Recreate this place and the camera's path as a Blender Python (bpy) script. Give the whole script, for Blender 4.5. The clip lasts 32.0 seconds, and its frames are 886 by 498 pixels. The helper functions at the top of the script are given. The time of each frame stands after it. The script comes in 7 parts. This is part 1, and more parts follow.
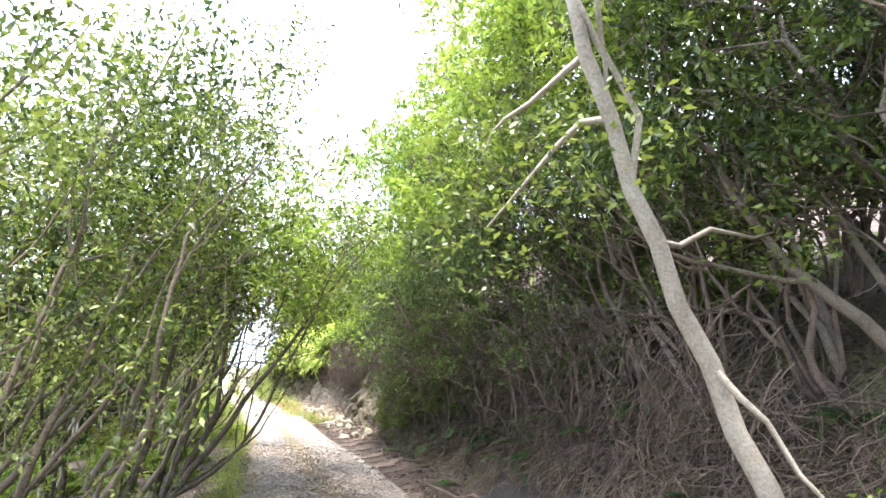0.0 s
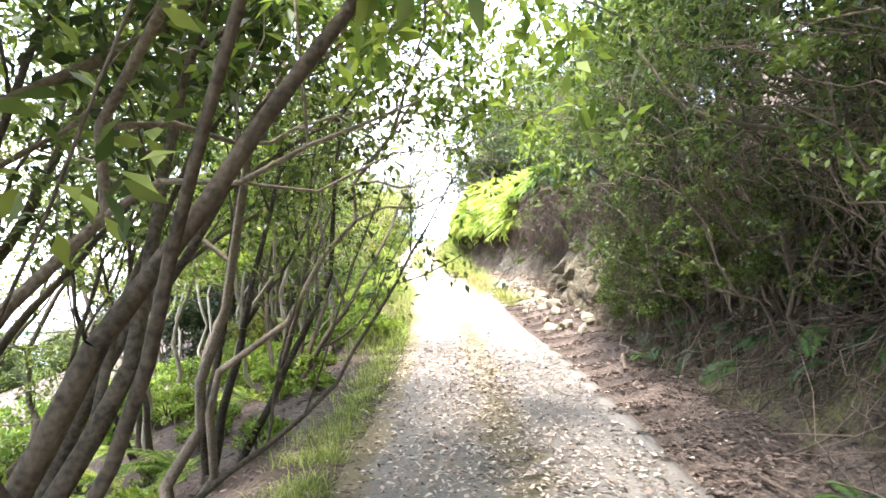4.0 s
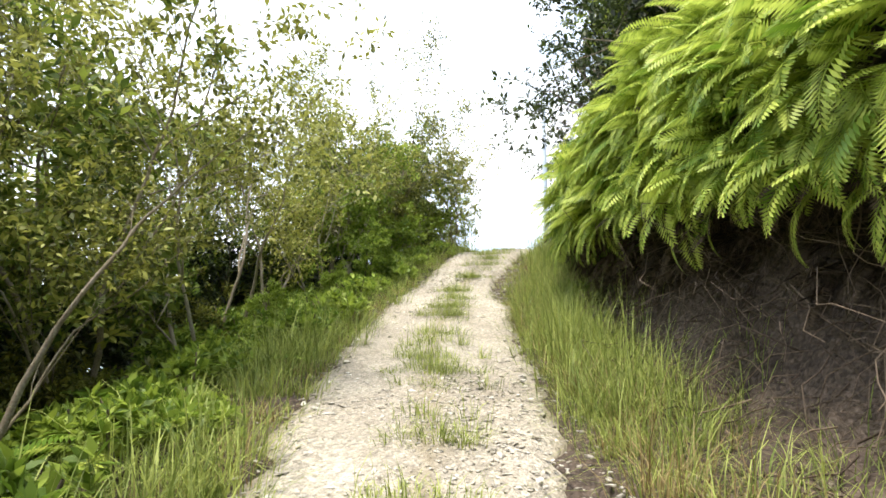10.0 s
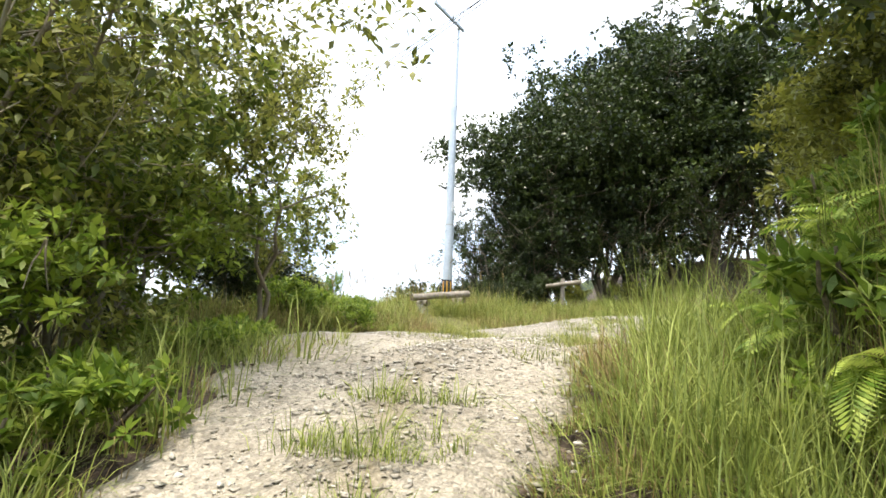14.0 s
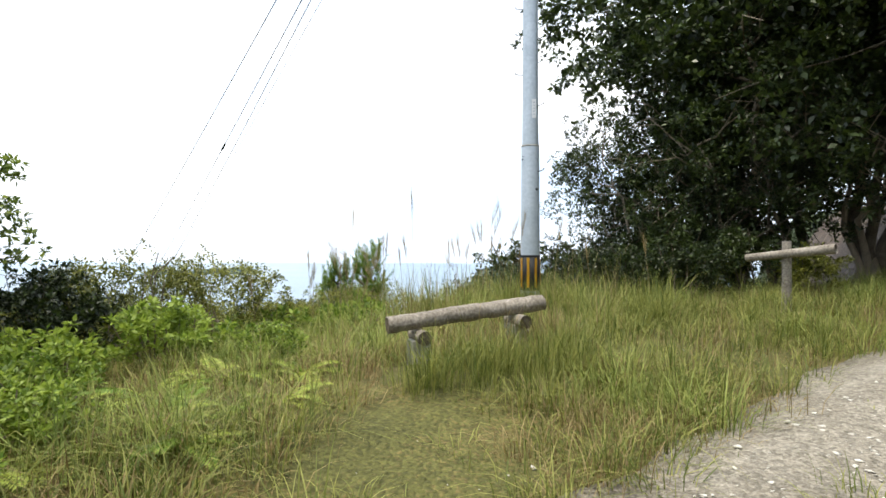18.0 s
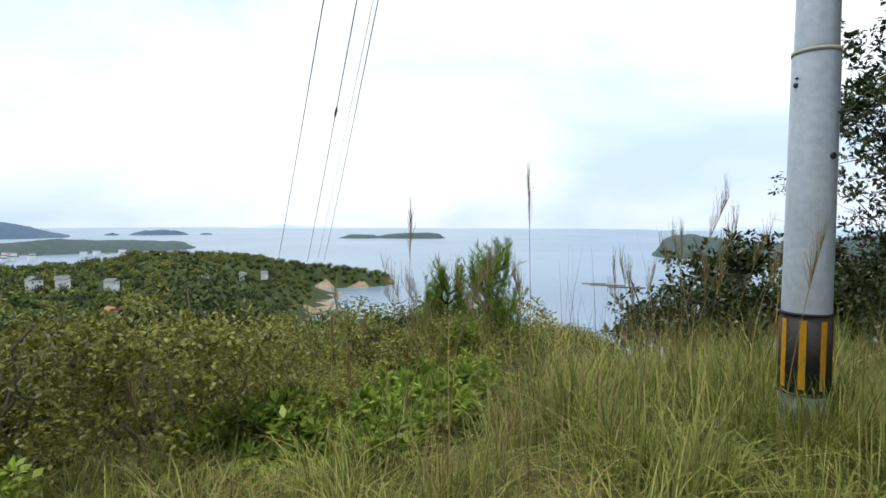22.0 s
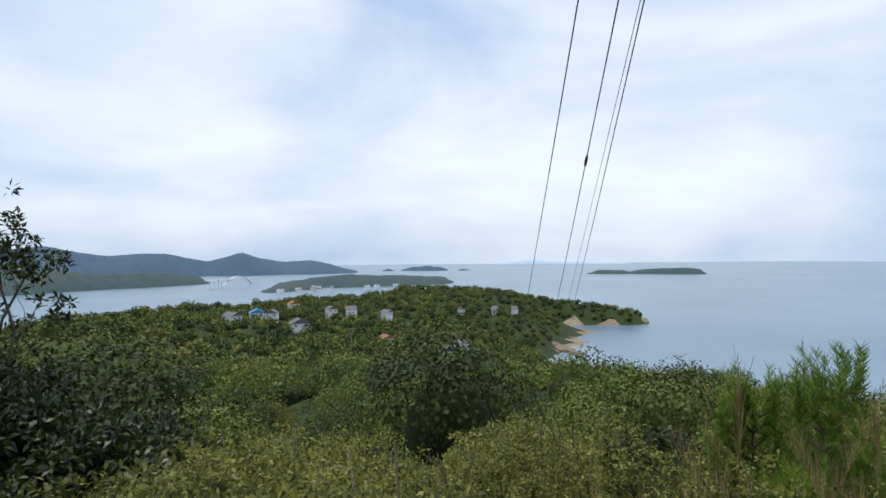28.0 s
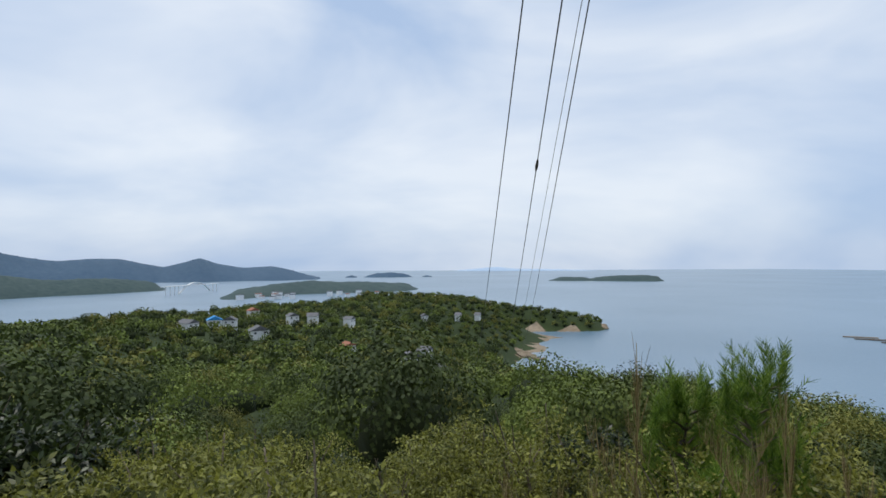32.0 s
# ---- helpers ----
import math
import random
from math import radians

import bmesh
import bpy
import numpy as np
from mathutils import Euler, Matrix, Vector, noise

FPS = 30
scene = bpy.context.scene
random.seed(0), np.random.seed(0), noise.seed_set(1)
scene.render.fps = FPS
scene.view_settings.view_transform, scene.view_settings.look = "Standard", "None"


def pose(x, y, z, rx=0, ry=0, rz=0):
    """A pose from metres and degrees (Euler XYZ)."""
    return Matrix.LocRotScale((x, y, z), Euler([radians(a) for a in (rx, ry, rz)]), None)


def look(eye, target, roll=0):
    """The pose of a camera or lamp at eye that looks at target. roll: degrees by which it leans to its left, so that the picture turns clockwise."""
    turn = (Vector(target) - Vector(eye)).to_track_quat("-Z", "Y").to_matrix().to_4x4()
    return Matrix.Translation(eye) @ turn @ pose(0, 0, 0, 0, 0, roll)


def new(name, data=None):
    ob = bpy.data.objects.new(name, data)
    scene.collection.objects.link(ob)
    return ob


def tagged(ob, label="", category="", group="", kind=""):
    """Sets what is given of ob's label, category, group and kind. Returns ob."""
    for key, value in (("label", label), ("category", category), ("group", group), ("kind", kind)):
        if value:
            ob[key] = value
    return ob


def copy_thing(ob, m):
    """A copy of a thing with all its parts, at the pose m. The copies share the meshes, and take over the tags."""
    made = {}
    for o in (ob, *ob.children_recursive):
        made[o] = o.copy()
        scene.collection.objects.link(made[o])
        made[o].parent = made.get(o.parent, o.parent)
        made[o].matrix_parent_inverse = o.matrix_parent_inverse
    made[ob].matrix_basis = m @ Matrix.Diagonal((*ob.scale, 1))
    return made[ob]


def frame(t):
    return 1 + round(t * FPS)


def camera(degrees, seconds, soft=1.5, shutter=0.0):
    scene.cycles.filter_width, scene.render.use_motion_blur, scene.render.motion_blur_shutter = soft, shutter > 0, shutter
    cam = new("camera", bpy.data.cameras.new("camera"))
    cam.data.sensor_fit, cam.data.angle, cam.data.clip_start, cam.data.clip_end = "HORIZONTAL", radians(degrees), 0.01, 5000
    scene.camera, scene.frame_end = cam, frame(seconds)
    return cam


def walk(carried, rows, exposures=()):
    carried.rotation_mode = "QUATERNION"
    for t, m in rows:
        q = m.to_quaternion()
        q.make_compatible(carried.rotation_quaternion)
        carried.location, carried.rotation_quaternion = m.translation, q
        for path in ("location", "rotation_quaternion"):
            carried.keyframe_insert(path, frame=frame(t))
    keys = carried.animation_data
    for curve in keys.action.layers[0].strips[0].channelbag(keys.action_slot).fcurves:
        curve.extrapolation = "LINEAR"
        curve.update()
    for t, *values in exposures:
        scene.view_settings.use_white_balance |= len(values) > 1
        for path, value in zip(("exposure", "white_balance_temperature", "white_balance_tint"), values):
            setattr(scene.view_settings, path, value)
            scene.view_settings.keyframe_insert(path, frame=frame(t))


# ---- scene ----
FOV = 77.4
cam = camera(FOV, 32.0, soft=1.6)
PATH = [
    (0, (3.263, -3.005, 0.029), (4.539, 6.297, 3.472), 1.13),
    (0.5, (3.270, -2.307, 0.040), (3.182, 7.264, 2.938), 0.80),
    (1, (3.240, -1.618, 0.019), (2.186, 8.186, 1.683), 0.45),
    (1.5, (3.206, -1.013, 0.054), (1.752, 8.821, 1.133), 0.21),
    (2, (3.259, -0.339, 0.138), (1.431, 9.454, 1.008), -0.01),
    (2.5, (3.199, 0.310, 0.246), (1.190, 10.070, 1.086), -0.21),
    (3, (3.196, 0.994, 0.410), (1.122, 10.743, 1.213), -0.36),
    (3.5, (3.061, 1.642, 0.554), (0.986, 11.385, 1.422), -0.43),
    (4, (3.070, 2.267, 0.578), (1.016, 11.990, 1.697), -0.42),
    (4.5, (3.050, 2.950, 0.680), (1.366, 12.698, 2.141), -0.75),
    (6.5, (2.254, 7.884, 1.013), (-0.216, 17.515, 2.078), -1.26),
    (7, (1.902, 9.224, 1.217), (-0.826, 18.818, 1.929), -1.30),
    (7.5, (1.476, 10.440, 1.468), (-1.368, 19.986, 2.358), -1.23),
    (8, (1.204, 11.802, 1.670), (-2.063, 21.192, 2.746), -1.32),
    (8.5, (0.884, 13.162, 1.847), (-2.609, 22.475, 2.886), -1.30),
    (9, (0.473, 14.500, 2.065), (-3.004, 23.812, 3.164), -1.12),
    (9.5, (0.161, 15.884, 2.230), (-3.388, 25.115, 3.711), -0.53),
    (10, (-0.204, 17.227, 2.468), (-3.541, 26.550, 3.855), 0.09),
    (10.5, (-0.615, 18.557, 2.674), (-4.070, 27.847, 4.007), 0.29),
    (11, (-1.034, 19.815, 2.921), (-4.728, 29.073, 3.725), 1.13),
    (11.5, (-1.355, 21.045, 3.352), (-5.330, 30.211, 3.787), 2.08),
    (12, (-1.998, 22.244, 3.361), (-6.104, 31.326, 4.175), 1.79),
    (12.5, (-2.278, 23.378, 3.604), (-6.219, 32.548, 4.231), 2.02),
    (13, (-2.537, 24.253, 3.780), (-6.660, 33.363, 3.838), 3.45),
    (13.5, (-2.728, 24.991, 4.028), (-4.382, 34.724, 5.616), 3.75),
    (14, (-2.625, 26.059, 4.483), (-3.626, 35.933, 5.709), 2.23),
    (14.5, (-2.559, 26.895, 4.794), (-3.941, 36.787, 5.284), 0.74),
    (16.5, (-1.888, 31.836, 5.268), (-5.681, 41.081, 5.635), 0.23),
    (17, (-1.910, 32.436, 5.405), (-5.762, 41.659, 5.719), 0.17),
    (17.5, (-2.028, 33.079, 5.438), (-5.967, 42.265, 5.726), 0.18),
    (18, (-2.045, 33.736, 5.529), (-5.997, 42.921, 5.637), 0.16),
    (18.5, (-2.087, 34.367, 5.612), (-5.941, 43.594, 5.676), 0.16),
    (19, (-2.222, 34.871, 5.706), (-6.021, 44.121, 5.727), 0.23),
    (19.5, (-2.268, 35.361, 5.853), (-6.196, 44.557, 5.840), 0.26),
    (20, (-2.437, 35.881, 5.943), (-6.527, 45.007, 5.924), 0.33),
    (20.5, (-2.612, 36.410, 5.980), (-7.209, 45.290, 6.035), 0.48),
    (21, (-2.808, 36.796, 6.040), (-8.286, 45.162, 6.101), 0.65),
    (21.5, (-3.185, 37.197, 6.054), (-9.276, 45.128, 5.952), 0.65),
    (22, (-3.468, 37.519, 6.082), (-10.098, 44.987, 5.558), 0.27),
    (23, (-4.063, 38.091, 6.008), (-11.112, 45.126, 5.103), -0.09),
    (24, (-4.341, 38.503, 5.973), (-11.404, 45.451, 4.622), -0.25),
    (24.5, (-4.434, 38.605, 5.976), (-11.529, 45.482, 4.434), -0.32),
    (26.5, (-4.819, 38.850, 6.498), (-12.118, 45.515, 4.979), -0.39),
    (27, (-4.813, 38.672, 6.571), (-12.894, 44.424, 5.306), -0.43),
    (27.5, (-4.762, 38.469, 6.634), (-13.597, 43.122, 6.097), -0.44),
    (28, (-4.724, 38.423, 6.638), (-13.919, 42.351, 6.763), -0.50),
    (28.5, (-4.793, 38.587, 6.658), (-14.108, 42.192, 7.146), -0.50),
    (29, (-4.933, 38.735, 6.648), (-14.292, 42.146, 7.531), -0.43),
    (29.5, (-5.072, 38.908, 6.628), (-14.488, 42.150, 7.544), -0.42),
    (30, (-5.176, 39.062, 6.629), (-14.611, 42.247, 7.541), -0.44),
    (30.5, (-5.200, 39.115, 6.611), (-14.567, 42.506, 7.487), -0.39),
    (31, (-5.115, 39.028, 6.570), (-14.348, 42.795, 7.325), -0.27),
    (31.5, (-4.932, 38.901, 6.562), (-14.096, 42.879, 7.021), -0.20),
    (32, (-4.673, 38.672, 6.566), (-13.591, 43.190, 6.806), -0.26),
]
walk(cam, [(t, look(e, g, r)) for t, e, g, r in PATH],
     exposures=[(0, 3.2, 6300, 16), (2.5, 3.65, 6300, 16), (4.5, 3.4, 6400, 16), (6.5, 2.4, 6500, 12), (7.1, 2.1, 6600, 10), (8, 1.9, 6800, 9), (9, 1.75, 6900, 10), (12, 1.75, 7000, 10), (14.5, 1.7, 7100, 9),
                (16.5, 1.2, 7000, 8), (20, 1.05, 6900, 8), (22, 0.58, 6800, 8), (24.5, 0.62, 6800, 8), (26.5, 0.75, 6700, 8), (28, 0.15, 6500, 8), (30, -0.15, 6400, 8), (32, -0.05, 6400, 8)])


# ---- sky and sun ----
SUN_EL, SUN_AZ = 76, 215
world = bpy.data.worlds.new("world")
scene.world = world
world.use_nodes = True
wt = world.node_tree
wt.nodes.clear()
w_out = wt.nodes.new("ShaderNodeOutputWorld")
w_bg = wt.nodes.new("ShaderNodeBackground")
w_sky = wt.nodes.new("ShaderNodeTexSky")
w_sky.sky_type = "NISHITA"
w_sky.sun_disc = False
w_sky.sun_elevation = radians(SUN_EL)
w_sky.sun_rotation = radians(SUN_AZ)
w_sky.dust_density = 2.0
w_co = wt.nodes.new("ShaderNodeTexCoord")
w_map = wt.nodes.new("ShaderNodeMapping")
w_map.inputs["Scale"].default_value = (1.0, 1.0, 2.6)
w_map.inputs["Location"].default_value = (0.3, 0.9, 0.15)
w_ns = wt.nodes.new("ShaderNodeTexNoise")
w_ns.inputs["Scale"].default_value = 1.5
w_ns.inputs["Detail"].default_value = 5
w_ns.inputs["Roughness"].default_value = 0.5
w_ns.inputs["Distortion"].default_value = 0.35
w_rmp = wt.nodes.new("ShaderNodeValToRGB")
w_rmp.color_ramp.elements[0].position = 0.36
w_rmp.color_ramp.elements[0].color = (4.7, 6.0, 8.3, 1)
w_rmp.color_ramp.elements[1].position = 0.62
w_rmp.color_ramp.elements[1].color = (8.6, 9.1, 10.0, 1)
w_mix = wt.nodes.new("ShaderNodeMix")
w_mix.data_type = "RGBA"
w_mix.inputs["Factor"].default_value = 0.85
wt.links.new(w_co.outputs["Generated"], w_map.inputs["Vector"])
wt.links.new(w_map.outputs["Vector"], w_ns.inputs["Vector"])
wt.links.new(w_ns.outputs["Fac"], w_rmp.inputs["Fac"])
wt.links.new(w_sky.outputs["Color"], w_mix.inputs["A"])
wt.links.new(w_rmp.outputs["Color"], w_mix.inputs["B"])
wt.links.new(w_mix.outputs["Result"], w_bg.inputs["Color"])
w_bg.inputs["Strength"].default_value = 0.105
wt.links.new(w_bg.outputs["Background"], w_out.inputs["Surface"])

sun_data = bpy.data.lights.new("sun", "SUN")
sun_data.energy = 2.1
sun_data.angle = radians(11)
sun_data.color = (1.0, 0.95, 0.86)
sun = new("sun", sun_data)
sd = Vector((math.sin(radians(SUN_AZ)) * math.cos(radians(SUN_EL)), math.cos(radians(SUN_AZ)) * math.cos(radians(SUN_EL)), math.sin(radians(SUN_EL))))
sun.matrix_world = look(sd * 50, (0, 0, 0))


# ---- materials ----
def mat(name, c1, c2, rough=0.85, scale=2.0, fine=30.0, bump=0.4, metal=0.0, c3=None, island=0.0, obj=0.0, transl=0.0, dist=0.02, spec=0.3):
    """Two-scale mottled material; island and obj vary the tone piece by piece; transl lets light through leaves."""
    m = bpy.data.materials.new(name)
    m.use_nodes = True
    nt = m.node_tree
    N, L = nt.nodes, nt.links
    bsdf = N["Principled BSDF"]
    out = N["Material Output"]
    co = N.new("ShaderNodeTexCoord")
    n1 = N.new("ShaderNodeTexNoise")
    n1.inputs["Scale"].default_value = scale
    n1.inputs["Detail"].default_value = 6
    n1.inputs["Roughness"].default_value = 0.6
    n2 = N.new("ShaderNodeTexNoise")
    n2.inputs["Scale"].default_value = fine
    n2.inputs["Detail"].default_value = 4
    for n in (n1, n2):
        L.new(co.outputs["Object"], n.inputs["Vector"])
    ramp = N.new("ShaderNodeValToRGB")
    e = ramp.color_ramp.elements
    e[0].position, e[0].color = 0.32, (*c1, 1)
    e[1].position, e[1].color = 0.68, (*c2, 1)
    if c3:
        x = e.new(0.5)
        x.color = (*c3, 1)
    add = N.new("ShaderNodeMath")
    add.operation = "MULTIPLY_ADD"
    add.inputs[1].default_value = 0.5
    L.new(n1.outputs["Fac"], add.inputs[0])
    half = N.new("ShaderNodeMath")
    half.operation = "MULTIPLY"
    half.inputs[1].default_value = 0.5
    L.new(n2.outputs["Fac"], half.inputs[0])
    L.new(half.outputs[0], add.inputs[2])
    last = add.outputs[0]
    for amount, node, sock in ((island, "ShaderNodeNewGeometry", "Random Per Island"), (obj, "ShaderNodeObjectInfo", "Random")):
        if amount:
            g = N.new(node)
            k = N.new("ShaderNodeMath")
            k.operation = "MULTIPLY_ADD"
            k.inputs[1].default_value = amount
            k.inputs[2].default_value = -amount / 2
            L.new(g.outputs[sock], k.inputs[0])
            s = N.new("ShaderNodeMath")
            s.operation = "ADD"
            L.new(last, s.inputs[0])
            L.new(k.outputs[0], s.inputs[1])
            last = s.outputs[0]
    L.new(last, ramp.inputs["Fac"])
    L.new(ramp.outputs["Color"], bsdf.inputs["Base Color"])
    bsdf.inputs["Roughness"].default_value = rough
    bsdf.inputs["Metallic"].default_value = metal
    bsdf.inputs["Specular IOR Level"].default_value = spec
    if bump:
        b = N.new("ShaderNodeBump")
        b.inputs["Strength"].default_value = bump
        b.inputs["Distance"].default_value = dist
        L.new(n2.outputs["Fac"], b.inputs["Height"])
        L.new(b.outputs["Normal"], bsdf.inputs["Normal"])
    if transl:
        tr = N.new("ShaderNodeBsdfTranslucent")
        L.new(ramp.outputs["Color"], tr.inputs["Color"])
        mx = N.new("ShaderNodeMixShader")
        mx.inputs[0].default_value = transl
        L.new(bsdf.outputs[0], mx.inputs[1])
        L.new(tr.outputs[0], mx.inputs[2])
        L.new(mx.outputs[0], out.inputs["Surface"])
    return m


M = {}
M["soil"] = mat("soil_litter", (0.035, 0.025, 0.019), (0.15, 0.115, 0.09), 0.95, 1.6, 45, 0.8, c3=(0.078, 0.058, 0.045), dist=0.03)
M["moss"] = mat("mossy_earth", (0.045, 0.033, 0.022), (0.13, 0.145, 0.03), 0.95, 1.8, 30, 0.8, c3=(0.07, 0.054, 0.034), dist=0.03)
M["turf"] = mat("dry_turf", (0.06, 0.06, 0.018), (0.20, 0.14, 0.06), 0.95, 0.9, 40, 0.8, c3=(0.10, 0.10, 0.03), dist=0.03)
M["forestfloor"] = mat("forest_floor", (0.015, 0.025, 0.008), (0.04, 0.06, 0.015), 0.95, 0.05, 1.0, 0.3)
M["concrete"] = mat("worn_concrete", (0.10, 0.088, 0.073), (0.225, 0.208, 0.182), 0.85, 1.1, 40, 0.35, c3=(0.16, 0.145, 0.124), dist=0.006)
M["mud"] = mat("wet_black_leaf_mud", (0.012, 0.010, 0.009), (0.06, 0.048, 0.042), 0.4, 3.0, 40, 0.9, c3=(0.028, 0.022, 0.019), dist=0.02)
M["scree"] = mat("pale_stony_soil", (0.15, 0.12, 0.085), (0.44, 0.39, 0.31), 0.95, 1.4, 50, 1.0, c3=(0.28, 0.235, 0.175), dist=0.02)
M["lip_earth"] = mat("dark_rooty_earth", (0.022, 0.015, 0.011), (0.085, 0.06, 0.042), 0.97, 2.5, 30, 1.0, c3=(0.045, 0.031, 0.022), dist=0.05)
M["fern_dead"] = mat("dead_brown_frond", (0.035, 0.024, 0.017), (0.12, 0.088, 0.062), 0.85, 0.8, 6, 0.0, island=0.35, obj=0.5, transl=0.15)
M["palelitter"] = mat("pale_dry_leaves", (0.20, 0.15, 0.11), (0.46, 0.39, 0.31), 0.8, 3, 20, 0.0, island=0.9)
# Darkened copy of the leaf green; canopy and bank shade is in the colour.
M["leaf_shade"] = mat("shade_painted_leaf", (0.028, 0.052, 0.012), (0.13, 0.18, 0.032), 0.5, 0.5, 8, 0.0, island=0.7, obj=0.3, transl=0.35, spec=0.4)
M["leaf_fine"] = mat("small_shade_leaf", (0.035, 0.06, 0.012), (0.17, 0.215, 0.038), 0.5, 0.5, 8, 0.0, island=0.7, obj=0.3, transl=0.35, spec=0.4)
M["darkbark"] = mat("dark_smooth_bark", (0.035, 0.028, 0.02), (0.17, 0.135, 0.095), 0.9, 4, 50, 0.8, obj=0.3, dist=0.008)
# Earthy gravel, darkened further to carry the partial tree shade in its colour.
M["gravel_earth_shade"] = mat("earthy_shade_gravel", (0.11, 0.094, 0.07), (0.39, 0.36, 0.305), 0.95, 1.0, 60, 1.0, c3=(0.245, 0.22, 0.178), dist=0.02)
M["gravel"] = mat("pale_crushed_gravel", (0.22, 0.19, 0.15), (0.47, 0.435, 0.375), 0.95, 1.1, 70, 1.0, c3=(0.34, 0.305, 0.25), dist=0.02)
M["stone"] = mat("pale_stone", (0.34, 0.31, 0.265), (0.62, 0.59, 0.53), 0.9, 6, 60, 0.5, island=0.5, obj=0.5)
M["rock"] = mat("tan_rock", (0.10, 0.082, 0.05), (0.40, 0.35, 0.26), 0.92, 3, 22, 0.8, obj=0.3)
M["mossy_rock"] = mat("mossy_tan_rock", (0.026, 0.030, 0.013), (0.19, 0.155, 0.095), 0.95, 1.6, 18, 0.9, c3=(0.09, 0.074, 0.046), dist=0.03)
M["deadleaf"] = mat("dead_leaves", (0.038, 0.025, 0.019), (0.16, 0.115, 0.088), 0.8, 3, 20, 0.0, island=0.9)
M["bark"] = mat("grey_brown_bark", (0.06, 0.048, 0.036), (0.27, 0.22, 0.165), 0.95, 5, 60, 0.9, obj=0.3, dist=0.012)
M["palebark"] = mat("pale_bark", (0.16, 0.13, 0.09), (0.36, 0.32, 0.25), 0.9, 5, 60, 0.6, obj=0.3, dist=0.008)
M["root"] = mat("bare_roots", (0.05, 0.035, 0.025), (0.20, 0.15, 0.11), 0.95, 6, 60, 0.6, island=0.4)
M["leaf"] = mat("broad_leaf", (0.065, 0.105, 0.018), (0.25, 0.31, 0.055), 0.5, 0.6, 8, 0.0, island=0.7, obj=0.25, transl=0.38, spec=0.4)
M["leaf_bright"] = mat("sunny_leaf", (0.10, 0.17, 0.020), (0.30, 0.39, 0.06), 0.5, 0.8, 8, 0.0, island=0.6, obj=0.3, transl=0.45, spec=0.4)
M["leaf_scrub"] = mat("scrub_leaf", (0.066, 0.077, 0.015), (0.295, 0.30, 0.055), 0.5, 0.9, 4, 0.0, island=0.4, obj=0.3, transl=0.35, spec=0.4)
# Evergreen leaf; its darkness also carries shade in and under the trees.
M["leaf_dark"] = mat("evergreen_shade_leaf", (0.010, 0.020, 0.005), (0.05, 0.075, 0.014), 0.45, 0.7, 8, 0.0, island=0.7, obj=0.2, transl=0.25, spec=0.5)
M["leaf_olive"] = mat("olive_leaf", (0.085, 0.098, 0.024), (0.33, 0.34, 0.075), 0.5, 0.7, 8, 0.0, island=0.7, obj=0.3, transl=0.35, spec=0.4)
M["pine"] = mat("pine_needles", (0.075, 0.145, 0.02), (0.25, 0.36, 0.05), 0.5, 1.0, 8, 0.0, island=0.6, transl=0.3)
M["fern"] = mat("fern_frond", (0.13, 0.23, 0.022), (0.50, 0.58, 0.115), 0.5, 0.8, 6, 0.0, island=0.35, obj=0.5, transl=0.42)
# Shaded copy of the fern frond; the shade is in the colour.
M["fern_dark"] = mat("fern_frond_painted_shade", (0.02, 0.06, 0.012), (0.07, 0.15, 0.025), 0.5, 0.8, 6, 0.0, island=0.35, obj=0.5, transl=0.35)
M["grass"] = mat("green_grass", (0.10, 0.135, 0.026), (0.34, 0.345, 0.10), 0.6, 0.5, 6, 0.0, island=0.7, transl=0.4)
M["grass_lush"] = mat("lush_verge_grass", (0.13, 0.175, 0.038), (0.37, 0.42, 0.115), 0.6, 0.5, 6, 0.0, island=0.6, transl=0.4)
M["grass_dry"] = mat("dry_grass", (0.15, 0.105, 0.042), (0.42, 0.325, 0.16), 0.7, 0.5, 6, 0.0, island=0.8, transl=0.35)
for key_, a_, b_ in (("woodland", (0.026, 0.044, 0.010), (0.145, 0.18, 0.034)), ("woodland_olive", (0.055, 0.060, 0.013), (0.24, 0.235, 0.045)), ("woodland_dark", (0.014, 0.024, 0.007), (0.075, 0.10, 0.024)), ("woodland_fresh", (0.05, 0.075, 0.012), (0.20, 0.25, 0.042))):
    M[key_] = mat(key_ + "_canopy", a_, b_, 0.7, 0.10, 0.9, 0.0, island=0.16, transl=0.08)
# Filler inside crowns: the dark colour stands for shade and blocks see-through.
M["core"] = mat("shade_core_fill", (0.012, 0.018, 0.006), (0.03, 0.042, 0.012), 0.95, 1, 8, 0.0)
M["logwood"] = mat("weathered_log_wood", (0.09, 0.075, 0.06), (0.40, 0.36, 0.31), 0.88, 4, 40, 0.9, c3=(0.23, 0.20, 0.165), dist=0.01)
M["post"] = mat("grey_concrete_post", (0.24, 0.23, 0.20), (0.40, 0.39, 0.35), 0.9, 5, 50, 0.4, dist=0.005)
M["endgrain"] = mat("log_end_grain", (0.07, 0.055, 0.042), (0.24, 0.19, 0.14), 0.9, 14, 60, 0.6)
M["steel"] = mat("galvanised_steel", (0.34, 0.39, 0.44), (0.50, 0.55, 0.60), 0.45, 3, 25, 0.05, metal=0.35)
M["black"] = mat("black_rubber", (0.012, 0.012, 0.012), (0.03, 0.03, 0.03), 0.6, 8, 60, 0.1)
M["yellow"] = mat("yellow_reflective_tape", (0.75, 0.38, 0.02), (0.90, 0.52, 0.04), 0.5, 8, 60, 0.1)
M["plate"] = mat("white_plate", (0.75, 0.75, 0.75), (0.85, 0.85, 0.86), 0.4, 8, 60, 0.0)
